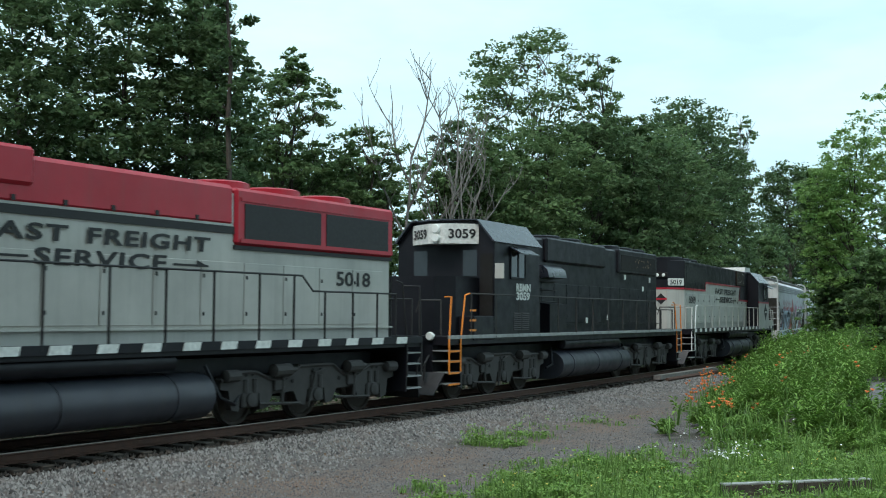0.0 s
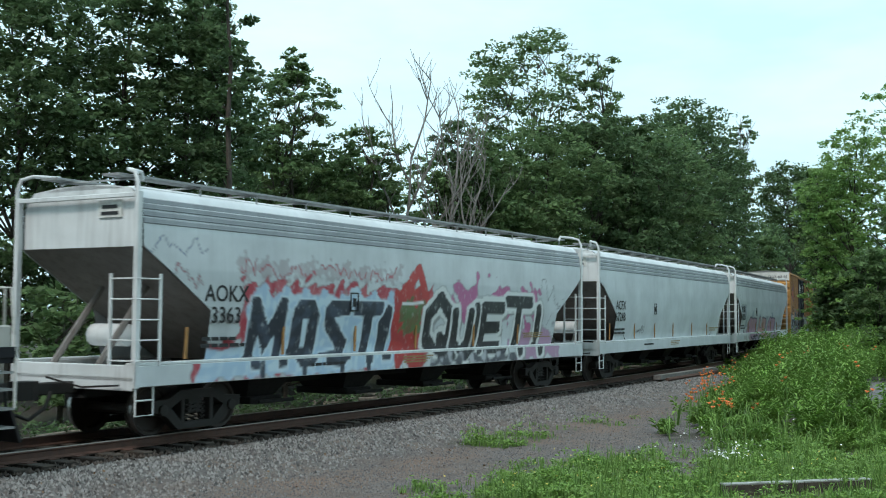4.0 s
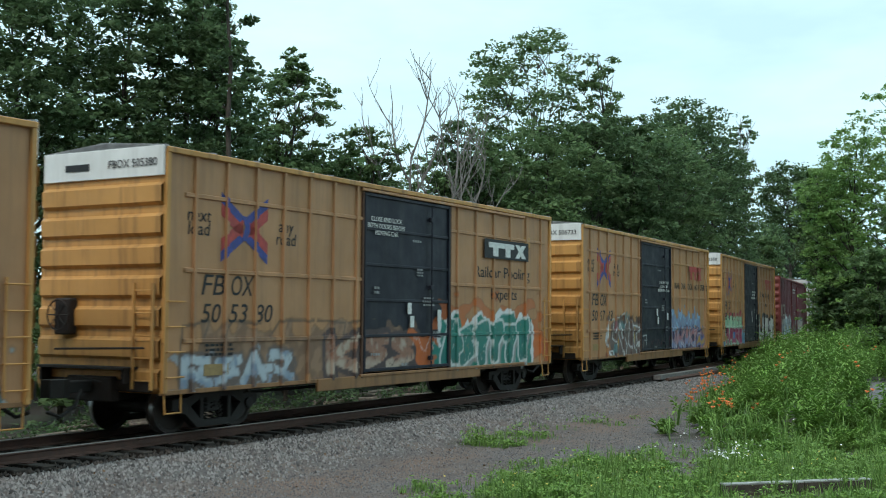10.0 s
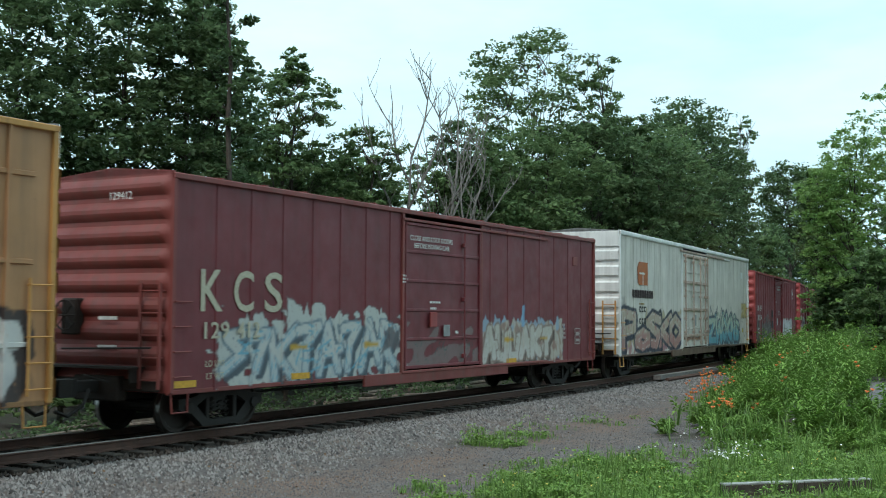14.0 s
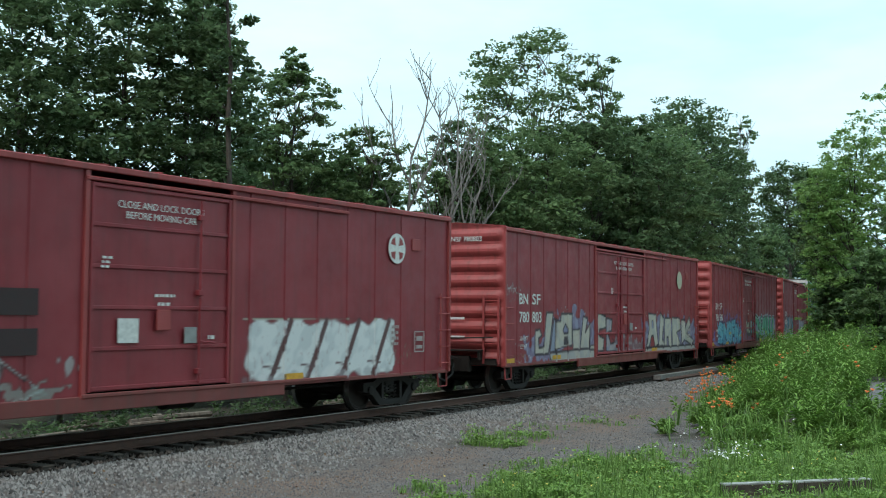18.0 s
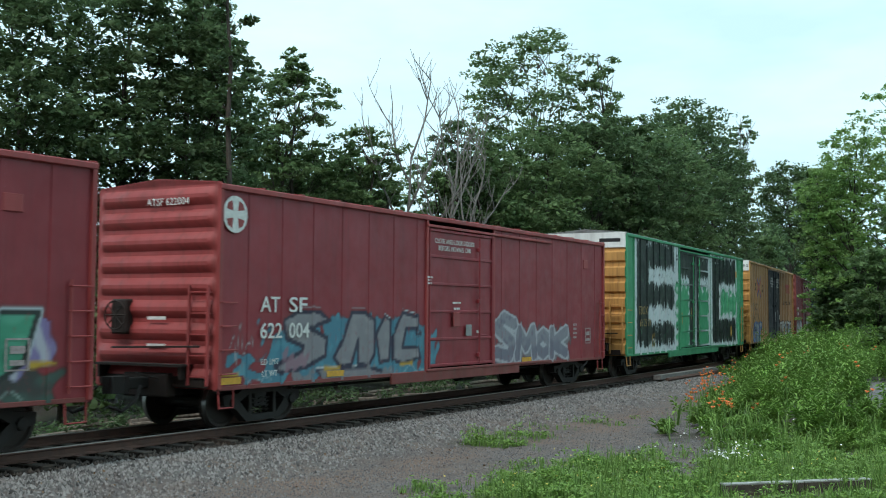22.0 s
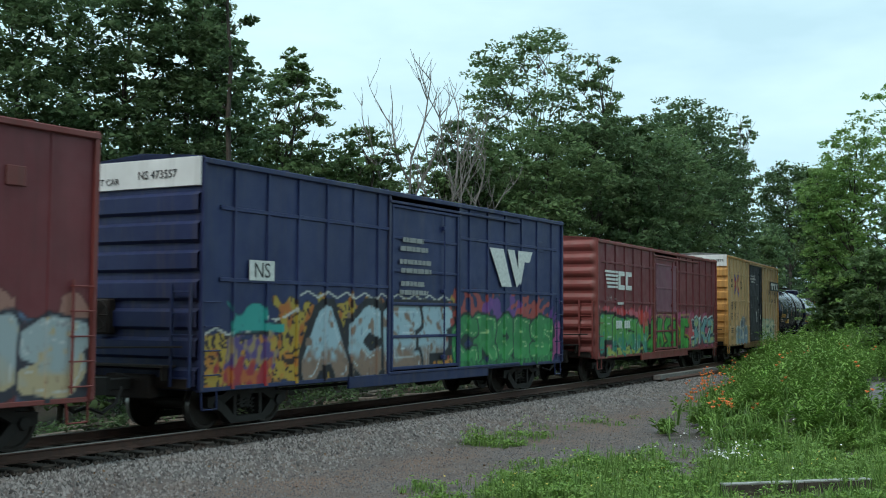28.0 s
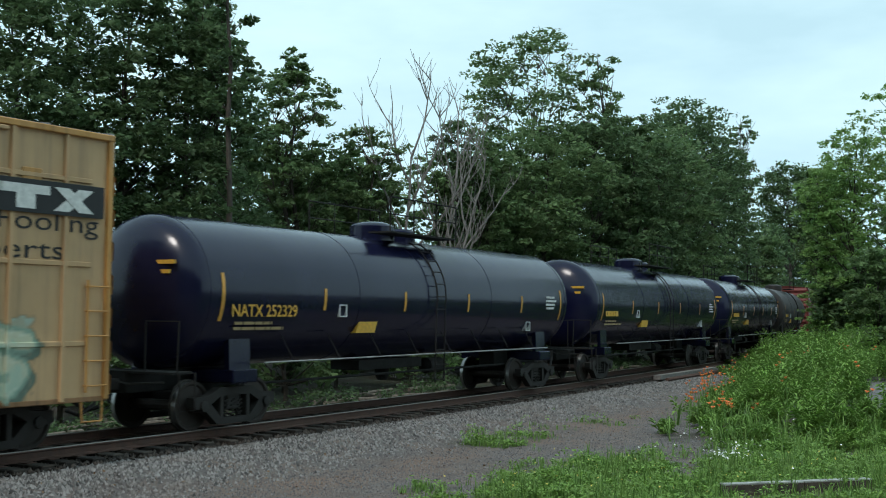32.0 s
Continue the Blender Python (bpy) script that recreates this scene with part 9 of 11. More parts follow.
part("roof_eave", Geo().box(-h, h, -1.55, -1.43, 4.9, 5.03, 0.015), M["white"], c, "bright white roof edge")
part("door_hood_rail", Geo().box(7.9 - h, 15.6 - h, -1.545, -1.47, 4.72, 4.80, 0.012), M["rust_white"], c)
c, h = boxcar("boxcar", "oxide red boxcar with ghostly grey and white spray", 221.74, 241.0, 4.5, s_ghost, door_x=(8.1, 11.4), posts=RED_POSTS, **KWR)
red_marks(c, h, "BNSF", "782154", disc=16.9, seed=21)
c, h = boxcar("boxcar", "oxide red boxcar with double doors and beige spray", 243.9, 263.0, 4.5, s_feh, paint_top=3.1, door_x=(7.0, 11.9), leaves=2, posts=even(0.9, 6.5, 7) + even(12.4, 18.2, 7), **KWR)
red_marks(c, h, "BNSF", "780803", disc=16.4, disc_z=3.55, seed=31)
c, h = boxcar("boxcar", "oxide red boxcar with blue and green spray paint", 265.35, 284.15, 4.5, s_ens, door_x=(7.5, 11.1), posts=even(0.9, 7.0, 8) + even(11.6, 18.0, 8), **KWR)
red_marks(c, h, "BNSF", "781596", seed=41, door=9.0)
c, h = boxcar("boxcar", "oxide red boxcar with teal and grey spray paint", 286.9, 305.6, 4.48, s_stie, door_x=(7.45, 10.8), posts=even(0.9, 7.0, 7) + even(11.4, 18.0, 7), **{**KWR, "post_d": 0.014})
red_marks(c, h, "ATSF", "622004", disc=0.42, disc_z=3.95, seed=51, z0=2.18, x0=1.2, door=8.7)
c, h = boxcar("boxcar", "green boxcar under huge black and white spray lettering", 307.75, 326.75, 4.98, s_etc, fine_all=True, **{**KW60, "body": "green", "door": "green"})
letters("TBOX", 1.9 - h, 2.2, 0.42, M["tan_text"], c, y=-1.506, name="reporting_mark", shear=0.2)
letters("66 23 71", 2.2 - h, 1.78, 0.38, M["tan_text"], c, y=-1.506, name="reporting_mark", shear=0.2)
end_marks(c, h, 4.75)
c, h = boxcar("boxcar", "long yellow boxcar with dark doors and faded spray", 328.6, 347.25, 4.98, s_vert, **{**KW60, "door_x": (6.8, 11.6)})
slogan_marks(c, h, posts=TBOX_POSTS, post=(0.12, 0.04), mark="TBOX", a="6 6", b="7 4", c="9 0", x0=1.5, cross=3.35, logo="red", span=(14.3, 16.4), words=((13.2, 17.6, 2.88),), door=D60)
c, h = boxcar("boxcar", "plain brown-red boxcar with beige spray lettering", 349.3, 365.66, 4.98, s_rag, door_x=(6.5, 9.6), posts=even(0.9, 5.9, 6) + even(10.3, 15.5, 6), **{**KWR, "body": "red2", "door": "red2", "end": "red2_end", "roof": "red2_end"})
bars(2.5 - h, 2.8, 1.6, 0.7, M["w_text"], c, rows=2, seed=61)
c, h = boxcar("boxcar", "navy blue boxcar with leopard and green spray paint", 367.95, 383.6, 4.9, s_jaef, "blue", "blue_end", "blue", (6.2, 9.3), even(0.9, 5.7, 6) + even(9.9, 14.9, 6), rails=(4.05, 2.75), post_d=0.04, roof="blue_end")
part("logo_wedge", Geo().prism([(10.93 - h, 3.9), (11.73 - h, 3.9), (12.23 - h, 2.9), (11.63 - h, 2.9)], -1.515, -1.507), M["w_text"], c, "white angular logo shapes")
part("logo_wedge", Geo().prism([(11.98 - h, 3.9), (12.38 - h, 3.9), (12.78 - h, 3.05), (12.53 - h, 2.9)], -1.515, -1.507), M["w_text"], c)
part("logo_wedge", Geo().prism([(12.63 - h, 3.9), (13.53 - h, 3.9), (13.33 - h, 3.6), (13.03 - h, 3.6), (12.78 - h, 2.95), (12.63 - h, 3.3)], -1.515, -1.507), M["w_text"], c)
part("mark_plate", Geo().box(1.28 - h, 2.02 - h, -1.513, -1.507, 2.76, 3.14), M["w_text"], c, "white plate behind the lettering")
letters("NS", 1.65 - h, 2.82, 0.40, M["b_text"], c, y=-1.515, name="reporting_mark")
for k in range(3):
    bars(7.3 - h, 3.9 - 0.5 * k, 1.6, 0.4, M["galv"], c, rows=2, y=-1.52, seed=k)
end_letters("EXCESS HEIGHT CAR", 1.30, 4.50, 0.17, M["b_text"], c, -h - 0.064)
end_letters("NS 473557", -0.45, 4.57, 0.21, M["b_text"], c, -h - 0.064)
c, h = boxcar("boxcar", "brown-red boxcar with bright green and pink spray", 386.4, 402.2, 4.6, s_erode, door_x=(6.3, 9.3), posts=even(0.9, 5.8, 6) + even(9.8, 15.0, 6), rails=(3.9, 2.6), **{**KWR, "body": "red2", "door": "red2", "end": "red2_end", "roof": "red2_end", "post_d": 0.045})
for k in range(5):
    part("logo_bar", Geo().box(0.72 + 0.06 * k - h, 1.75 - h, -1.512, -1.507, 3.56 - 0.125 * k, 3.63 - 0.125 * k), M["w_text"], c)
    part("logo_bar", Geo().box(1.78 - h, 2.05 - h, -1.512, -1.507, 3.56 - 0.125 * k, 3.64 - 0.125 * k), M["w_text"], c)
mark_blocks(c, 2.1 - h, 3.02, 2, "w_text", 0.72, 0.62, 0.06, y=-1.508)
for k in range(6):
    part("number_block", Geo().box(1.85 + 0.21 * k + (0.25 if k > 2 else 0) - h, 2.02 + 0.21 * k + (0.25 if k > 2 else 0) - h, -1.512, -1.507, 1.72, 1.98), M["w_text"], c)
for z in (2.30, 3.15, 4.02):
    part("door_rail", Geo().box(6.45 - h, 9.25 - h, -1.53, -1.50, z, z + 0.07, 0.01), M["mauve"], c)
part("door_sheet", Geo().box(6.5 - h, 9.2 - h, -1.506, -1.498, 2.35, 4.02, 0.004), M["mauve"], c, "mauve repainted door")
bars(2.4 - h, 2.6, 0.8, 0.16, M["w_text"], c, rows=1, y=-1.508, seed=71)
c, h = boxcar("boxcar", "pale yellow boxcar with dark door and blue-grey spray", 404.5, 420.4, 4.98, s_beto, **{**KW50, "body": "yellow2", "door_x": (6.05, 9.8)})
slogan_marks(c, h, posts=FBOX_POSTS, mark="FBOX", a="50", b="49", c="75", x0=0.85, cross=2.4, span=(12.7, 15.7), words=((11.9, 15.65, 3.38), (12.9, 15.0, 2.95)))
tank_car("glossy black tank car with yellow lettering", 421.9, 439.3, "tank", "NATX 252329")
tank_car("glossy black tank car with orange strips", 440.5, 457.9, "tank")
tank_car("glossy black tank car with orange strips", 459.3, 476.7, "tank")
tank_car("dusty brown-black tank car", 478.1, 495.5, "tank_brown")
c, h = boxcar("boxcar", "plain brown-red boxcar at the far bend", 497.5, 513.5, 4.4, None, door_x=(6.5, 9.6), posts=[], **{**KWR, "body": "red2", "door": "red2", "end": "red2_end", "roof": "red2_end"})
# ---- ground ----
def smooth(a, b, x):
    t = np.clip((x - a) / (b - a), 0, 1)
    return t * t * (3 - 2 * t)


def line_offset(X, Y):
    """Metres from the line's middle, towards the camera's side, for arrays of places."""
    s = np.arange(-420, 650, 2.0)
    px, py = np.interp(s, LINE_S, LINE_X), np.interp(s, LINE_S, LINE_Y)
    pt = np.interp(s, LINE_S, LINE_T)
    shape, X, Y = X.shape, X.ravel(), Y.ravel()
    off = np.empty(len(X))
    along = np.empty(len(X))
    for i in range(0, len(X), 4000):
        d2 = (X[i:i + 4000, None] - px[None]) ** 2 + (Y[i:i + 4000, None] - py[None]) ** 2
        k = d2.argmin(1)
        dx, dy = X[i:i + 4000] - px[k], Y[i:i + 4000] - py[k]
        off[i:i + 4000] = dx * np.sin(pt[k]) - dy * np.cos(pt[k])
        along[i:i + 4000] = s[k] + dx * np.cos(pt[k]) + dy * np.sin(pt[k])
    return off.reshape(shape), along.reshape(shape)


def ground_z(X, Y, off):
    """Trackbed, lower road beside it, bank on the right, woods floor behind."""
    near = np.where(off > 0, -0.27 - 0.25 * smooth(1.9, 3.6, off), -0.27 - 0.35 * smooth(1.9, 4.0, -off) + 0.5 * smooth(6, 14, -off))
    bank = smooth(0.3, 4.5, (X - 5.2) - 0.24 * (Y - 24)) * smooth(23, 29, Y) * smooth(3.4, 7.0, off)
    return near + 0.55 * bank + 0.03 * np.sin(X * 1.1 + 0.4 * Y) * np.sin(Y * 0.9) * smooth(3.2, 4.5, np.abs(off))


def in_weeds(X, Y):
    """1 where the tall weeds stand, right of the gravel road."""
    edge = np.interp(Y, (22.5, 24.5, 27, 38, 56, 90), (5.6, 5.2, 5.9, 9.0, 14.4, 25.0))
    return smooth(-0.5, 0.9, X - edge + 1.5 * (uneven(X, Y, 1.4, 12) - 0.5) + 0.8 * (uneven(X, Y, 0.5, 13) - 0.5)) * smooth(21.6, 23.6, Y + 1.6 * (uneven(X, Y, 1.1, 14) - 0.5)) * (1 - in_tarmac(X, Y))


def in_tarmac(X, Y):
    return smooth(0, 0.3, X - 0.3735 * Y) * smooth(26.4, 26.9, Y) * (1 - smooth(36.5, 37.5, Y))


def uneven(X, Y, scale, seed):
    """A soft noise between 0 and 1 from a few crossing waves."""
    r = random.Random(seed)
    n = 0
    for k in range(8):
        a, q = r.uniform(0, 6.283), 6.283 / (scale * r.uniform(0.5, 1.9))
        n = n + np.sin(X * q * math.cos(a) + Y * q * math.sin(a) + r.uniform(0, 6.283))
    return np.clip(0.5 + n / 6.4, 0, 1)


def in_lawn(X, Y):
    """Rough grass in front of the weeds, dense towards the viewer and thinning into bare grit, with thin tufts on the road."""
    far = np.interp(X, (-0.6, 0.3, 2.5, 4.2, 5.2, 6.5, 9, 11), (17.0, 17.8, 20.6, 21.6, 22.0, 24.0, 26.6, 28.0))
    dense = smooth(-0.4, 1.0, X - 0.1 - 0.05 * (Y - 16.5)) * (1 - smooth(-1.6, 1.4, Y - far))
    strip = 0.75 * np.exp(-(((Y - 23.6 - 0.35 * X) / 1.4) ** 2)) * smooth(-0.6, 0.6, X - 0.2) * (1 - smooth(1.8, 3.2, X))
    strip2 = 0.42 * np.exp(-(((Y - 25.5 - 0.6 * X) / 1.3) ** 2)) * smooth(1.2, 2.4, X) * (1 - smooth(4.4, 6.0, X))
    fringe = 0.5 * smooth(0, 1.0, X + 1.2) * (1 - smooth(0, 2.2, Y - far))
    n = uneven(X, Y, 1.3, 3) * 0.6 + uneven(X, Y, 0.45, 4) * 0.4
    m = np.maximum(np.maximum(dense, strip), np.maximum(strip2, fringe))
    for px, py, r in ((4.35, 20.7, 0.55), (8.1, 22.3, 0.45), (4.0, 18.9, 0.3)):
        m = m * (1 - 0.85 * np.exp(-((X - px) ** 2 + (0.45 * (Y - py)) ** 2) / r ** 2))
    return np.clip((m - 0.95 * n) * 2.2 + 0.25 * dense, 0, 1)


def ground_mesh():
    core = np.arange(-40, 48.1, 0.5)
    xs = np.concatenate([[-3000, -900, -300, -120, -70], core, [72, 100, 160, 300, 900, 3000]])
    ys = np.concatenate([[-3000, -900, -300, -100, -40, -15, 0, 6], np.arange(12, 34, 0.3), np.arange(34, 110.1, 1.0), [130, 160, 220, 400, 900, 3000]])
    X, Y = np.meshgrid(xs, ys)
    off, along = line_offset(X, Y)
    Z = ground_z(X, Y, off)
    n, m = X.shape
    v = np.stack([X.ravel(), Y.ravel(), Z.ravel()], 1)
    i = (np.arange(n - 1)[:, None] * m + np.arange(m - 1)[None]).ravel()
    me = bpy.data.meshes.new("ground")
    me.from_pydata(v.tolist(), [], np.stack([i, i + 1, i + m + 1, i + m], 1).tolist())
    me.polygons.foreach_set("use_smooth", [True] * len(me.polygons))
    # bare grit on the road and trackbed, soil and litter under plants
    grit = smooth(0, 0.8, off + 3.6) * (1 - in_weeds(X, Y))
    lawn = in_lawn(X, Y)
    at = me.attributes.new("cover", "FLOAT_COLOR", "POINT")
    at.data.foreach_set("color", np.stack([grit * (1 - lawn), lawn, smooth(1.5, 2.4, np.abs(off)), in_tarmac(X, Y)], -1).astype(np.float32).ravel())
    band = np.exp(-(((off - 4.5 - 0.9 * (uneven(X, Y, 3.0, 71) - 0.5)) / 0.75) ** 2)) * (0.35 + 0.65 * uneven(X, Y, 2.2, 72)) * (1 - lawn)
    at = me.attributes.new("dirt", "FLOAT", "POINT")
    at.data.foreach_set("value", band.astype(np.float32).ravel())
    return me


def ground_material():
    m, nt, b = shade("grit_soil_and_litter", 0.95)
    at = nt.nodes.new("ShaderNodeAttribute")
    at.attribute_name = "cover"
    sep = nt.nodes.new("ShaderNodeSeparateColor")
    nt.links.new(at.outputs["Color"], sep.inputs[0])
    fine = noise_at(nt, 26.0, 6, rough=0.7)
    mid = noise_at(nt, 1.1, 5)
    grit = mix_rgb(nt, ramp(nt, fine, 0.32, 0.68), (0.056, 0.051, 0.050), (0.170, 0.155, 0.150))
    grit = mix_rgb(nt, ramp(nt, mid, 0.40, 0.60, 0, 0.85), grit, (0.150, 0.112, 0.092))
    grit = mix_rgb(nt, ramp(nt, noise_at(nt, 2.6, 6, rough=0.72), 0.50, 0.62, 0, 0.75), grit, (0.075, 0.062, 0.056))
    soil = mix_rgb(nt, ramp(nt, fine, 0.3, 0.7), (0.016, 0.012, 0.009), (0.055, 0.042, 0.028))
    soil = mix_rgb(nt, ramp(nt, mid, 0.42, 0.6, 0, 0.6), soil, (0.03, 0.042, 0.016))
    # ballast by the rails is darkened to hold the shade under the train
    ballast = mix_rgb(nt, ramp(nt, fine, 0.3, 0.7), (0.026, 0.022, 0.020), (0.085, 0.074, 0.066))
    grit = mix_rgb(nt, sep.outputs[2], ballast, grit)
    worn = nt.nodes.new("ShaderNodeAttribute")
    worn.attribute_name = "dirt"
    grit = mix_rgb(nt, worn.outputs["Fac"], grit, mix_rgb(nt, ramp(nt, fine, 0.3, 0.7), (0.10, 0.062, 0.046), (0.22, 0.15, 0.115)))
    c = mix_rgb(nt, sep.outputs[0], soil, grit)
    c = mix_rgb(nt, ramp(nt, sep.outputs[1], 0, 1, 0, 0.6), c, mix_rgb(nt, ramp(nt, fine, 0.3, 0.7), (0.035, 0.048, 0.018), (0.10, 0.115, 0.05)))
    c = mix_rgb(nt, at.outputs["Alpha"], c, mix_rgb(nt, ramp(nt, fine, 0.3, 0.7), (0.12, 0.12, 0.125), (0.2, 0.2, 0.2)))
    nt.links.new(c, b.inputs["Base Color"])
    vor = node(nt, "ShaderNodeTexVoronoi", Scale=34.0)
    co = nt.nodes.new("ShaderNodeTexCoord")
    nt.links.new(co.outputs["Object"], vor.inputs["Vector"])
    bump(nt, b, vor.outputs["Distance"], 0.8, 0.02)
    return m


ground = new("ground", ground_mesh())
ground.data.materials.append(ground_material())
tagged(ground, "gravel road, trackbed soil and woodland floor beside the line", "ground", kind="structure")


# ---- plants ----
def leaf_cloud(centres, radii, per, size, seed, flat=0.6, droop=0.0):
    """Many small bent leaf sprays round given clump centres, as arrays of vertices and faces."""
    rng = np.random.default_rng(seed)
    c = np.repeat(np.asarray(centres, float), per, 0)
    r = np.repeat(np.asarray(radii, float), per, 0)
    d = rng.normal(size=c.shape)
    d /= np.linalg.norm(d, axis=1)[:, None]
    p = c + d * (r * rng.random(len(c)) ** 0.45)[:, None] * np.array([1, 1, flat])
    n = len(p)
    a = rng.normal(size=(n, 3))
    a[:, 2] = a[:, 2] * 0.45 - droop
    a /= np.linalg.norm(a, axis=1)[:, None]
    up = rng.normal(size=(n, 3)) * 0.55 + np.array([0, 0, 1.0])
    b = np.cross(up, a)
    b /= np.linalg.norm(b, axis=1)[:, None] + 1e-6
    k = np.cross(a, b)
    s = size * rng.uniform(0.6, 1.35, n)[:, None]
    v = np.stack([p - a * s, p + b * s * 0.55 - k * s * 0.15, p + a * s, p - b * s * 0.55 - k * s * 0.15], 1).reshape(-1, 3)
    i = np.arange(n)[:, None] * 4
    f = np.concatenate([i + np.array([[0, 1, 2]]), i + np.array([[0, 2, 3]])], 0)
    return v, f


def tri_mesh(name, v, f, mat):
    me = bpy.data.meshes.new(name)
    me.vertices.add(len(v))
    me.vertices.foreach_set("co", np.asarray(v, np.float32).ravel())
    me.loops.add(f.size)
    me.loops.foreach_set("vertex_index", np.asarray(f, np.int32).ravel())
    me.polygons.add(len(f))
    me.polygons.foreach_set("loop_start", np.arange(0, f.size, 3, dtype=np.int32))
    me.materials.append(mat)
    me.update(calc_edges=True)
    return me


LEAF = {
    "maple": foliage("maple_leaves", (0.104, 0.176, 0.072), (0.200, 0.300, 0.124), 0.47),
    "dark": foliage("dark_leaves", (0.080, 0.143, 0.064), (0.152, 0.238, 0.104), 0.46),
    # green leaves with the woods' shade put into the colour
    "shade": foliage("shaded_green_leaves", (0.056, 0.105, 0.048), (0.130, 0.204, 0.086), 0.42),
    "light": foliage("light_leaves", (0.200, 0.365, 0.105), (0.320, 0.500, 0.160), 0.48, 0.35, 0.7),
    "weed": foliage("weed_leaves", (0.120, 0.245, 0.049), (0.262, 0.440, 0.098), 0.24, 1.6, 0.6),
    "grass": foliage("grass_blades", (0.113, 0.235, 0.053), (0.220, 0.368, 0.093), 0.24, 1.4, 0.6),
}
BARK = plain("rough_bark", (0.06, 0.048, 0.038), 0.9, 0, 0.4, 9)
PALE_BARK = plain("dead_grey_wood", (0.19, 0.175, 0.160), 0.9, 0, 0.3, 9)


def tree(x, y, top, wide, low, leaf, seed, leaves=16000, size=0.105, gap=0.2, base=-0.1, label="leafy green broadleaf tree beside the railway", name="tree", group="trees behind the railway"):
    """Tapered trunk, rising limbs, and a crown of boughs that each carry many flat leaf sprays; gap opens the crown."""
    rng = np.random.default_rng(seed)
    t = thing(name, label, name, group, at=Matrix.Translation((x, y, base)))
    h = top - base
    g = Geo()
    r0 = 0.011 * h + 0.04
    bend = rng.uniform(-0.15, 0.15, (9, 2)) * (np.arange(9) / 3)[:, None]
    reach = 0.9 if gap < 0.5 else 0.72
    trunk = [(bend[k, 0], bend[k, 1], h * reach * k / 8) for k in range(9)]
    g.tube(trunk, [r0 * (1 - 0.11 * k) for k in range(9)], 6)
    z0, z1 = h * low, h
    R = min(1.4, max(0.5, (0.42 - 0.10 * gap) * wide))
    layers = max(3, int((z1 - z0) / (R * 0.95)))
    dome = min(0.8 * (z1 - z0), (1.25 if gap < 0.5 else 1.5) * wide)
    boughs = []
    for i in range(layers):
        u = (i + 0.5) / layers
        over = z0 + (z1 - z0) * u - (z1 - dome)
        e = max(0.0, 1 - (max(0.0, over) / dome) ** 2.2) ** 0.5 * (1.0 if gap < 0.5 or over > 0 else max(0.45, 1 + 0.55 * over / max(0.1, z1 - dome - z0)))
        ring = max(0.0, wide * e - R * 0.55)
        m = max(1, int(round((2 * math.pi * ring / (R * 1.5)) * (1 - 0.45 * gap)))) + (1 if ring < R else 0)
        a0 = rng.uniform(0, 6.28)
        for j in range(m):
            a = a0 + 6.283 * (j + rng.uniform(-0.3, 0.3)) / m
            q = ring * rng.uniform(0.62, 1.1)
            boughs.append((q * math.cos(a), q * math.sin(a), z0 + R * 0.5 + (z1 - z0 - R * 0.95) * u + rng.uniform(-0.35, 0.35) * R * (1 if i < layers - 1 else 0.2), R * rng.uniform(0.7, 1.2)))
    b = np.array(boughs)
    for k in range(0, len(b), 1 if gap >= 0.5 else 2):
        c = Vector(b[k, :3])
        away = math.hypot(c.x, c.y)
        i = int(max(1, min(7, (c.z - away * (1.5 if gap >= 0.5 else 0.8)) / (h * reach) * 8)))
        s = Vector(trunk[i])
        m = s.lerp(c, 0.5) + Vector((c.x, c.y, 0)) * 0.06
        thin = 1.15 - c.z / h * 0.75
        g.tube([tuple(s), tuple(m), tuple(c)], [r0 * (0.36 if gap < 0.3 else 0.2) * thin, r0 * (0.22 if gap < 0.3 else 0.11) * thin, 0.010], 4, close=False)
        if gap >= 0.3:
            for j in range(3):
                d = Vector(rng.normal(size=3) * np.array([1, 1, 0.6])).normalized() * float(b[k, 3]) * 0.9
                g.tube([tuple(m.lerp(c, 0.5)), tuple(c + d)], [r0 * 0.12, 0.006], 3, close=False)
    part("trunk", g, BARK, t, smooth=50)
    # flat sprays of leaves over every bough, denser outwards and on top
    per = 30
    n = max(len(b), leaves // per)
    w = b[:, 3] ** 2
    pick = rng.choice(len(b), n, p=w / w.sum())
    d = rng.normal(size=(n, 3))
    d[:, 2] = np.abs(d[:, 2]) * 0.9 - 0.35
    d /= np.linalg.norm(d, axis=1)[:, None]
    c = b[pick, :3] + d * (b[pick, 3] * rng.random(n) ** 0.35)[:, None] * np.array([1.05, 1.05, 0.85])
    v, f = leaf_cloud(c, np.full(n, (0.24 + 0.055 * wide) * size / 0.105) * rng.uniform(0.6, 1.35, n), per, size, seed, flat=0.42, droop=0.2)
    part("crown", tri_mesh("crown", v, f, LEAF[leaf]), None, t)
    return t


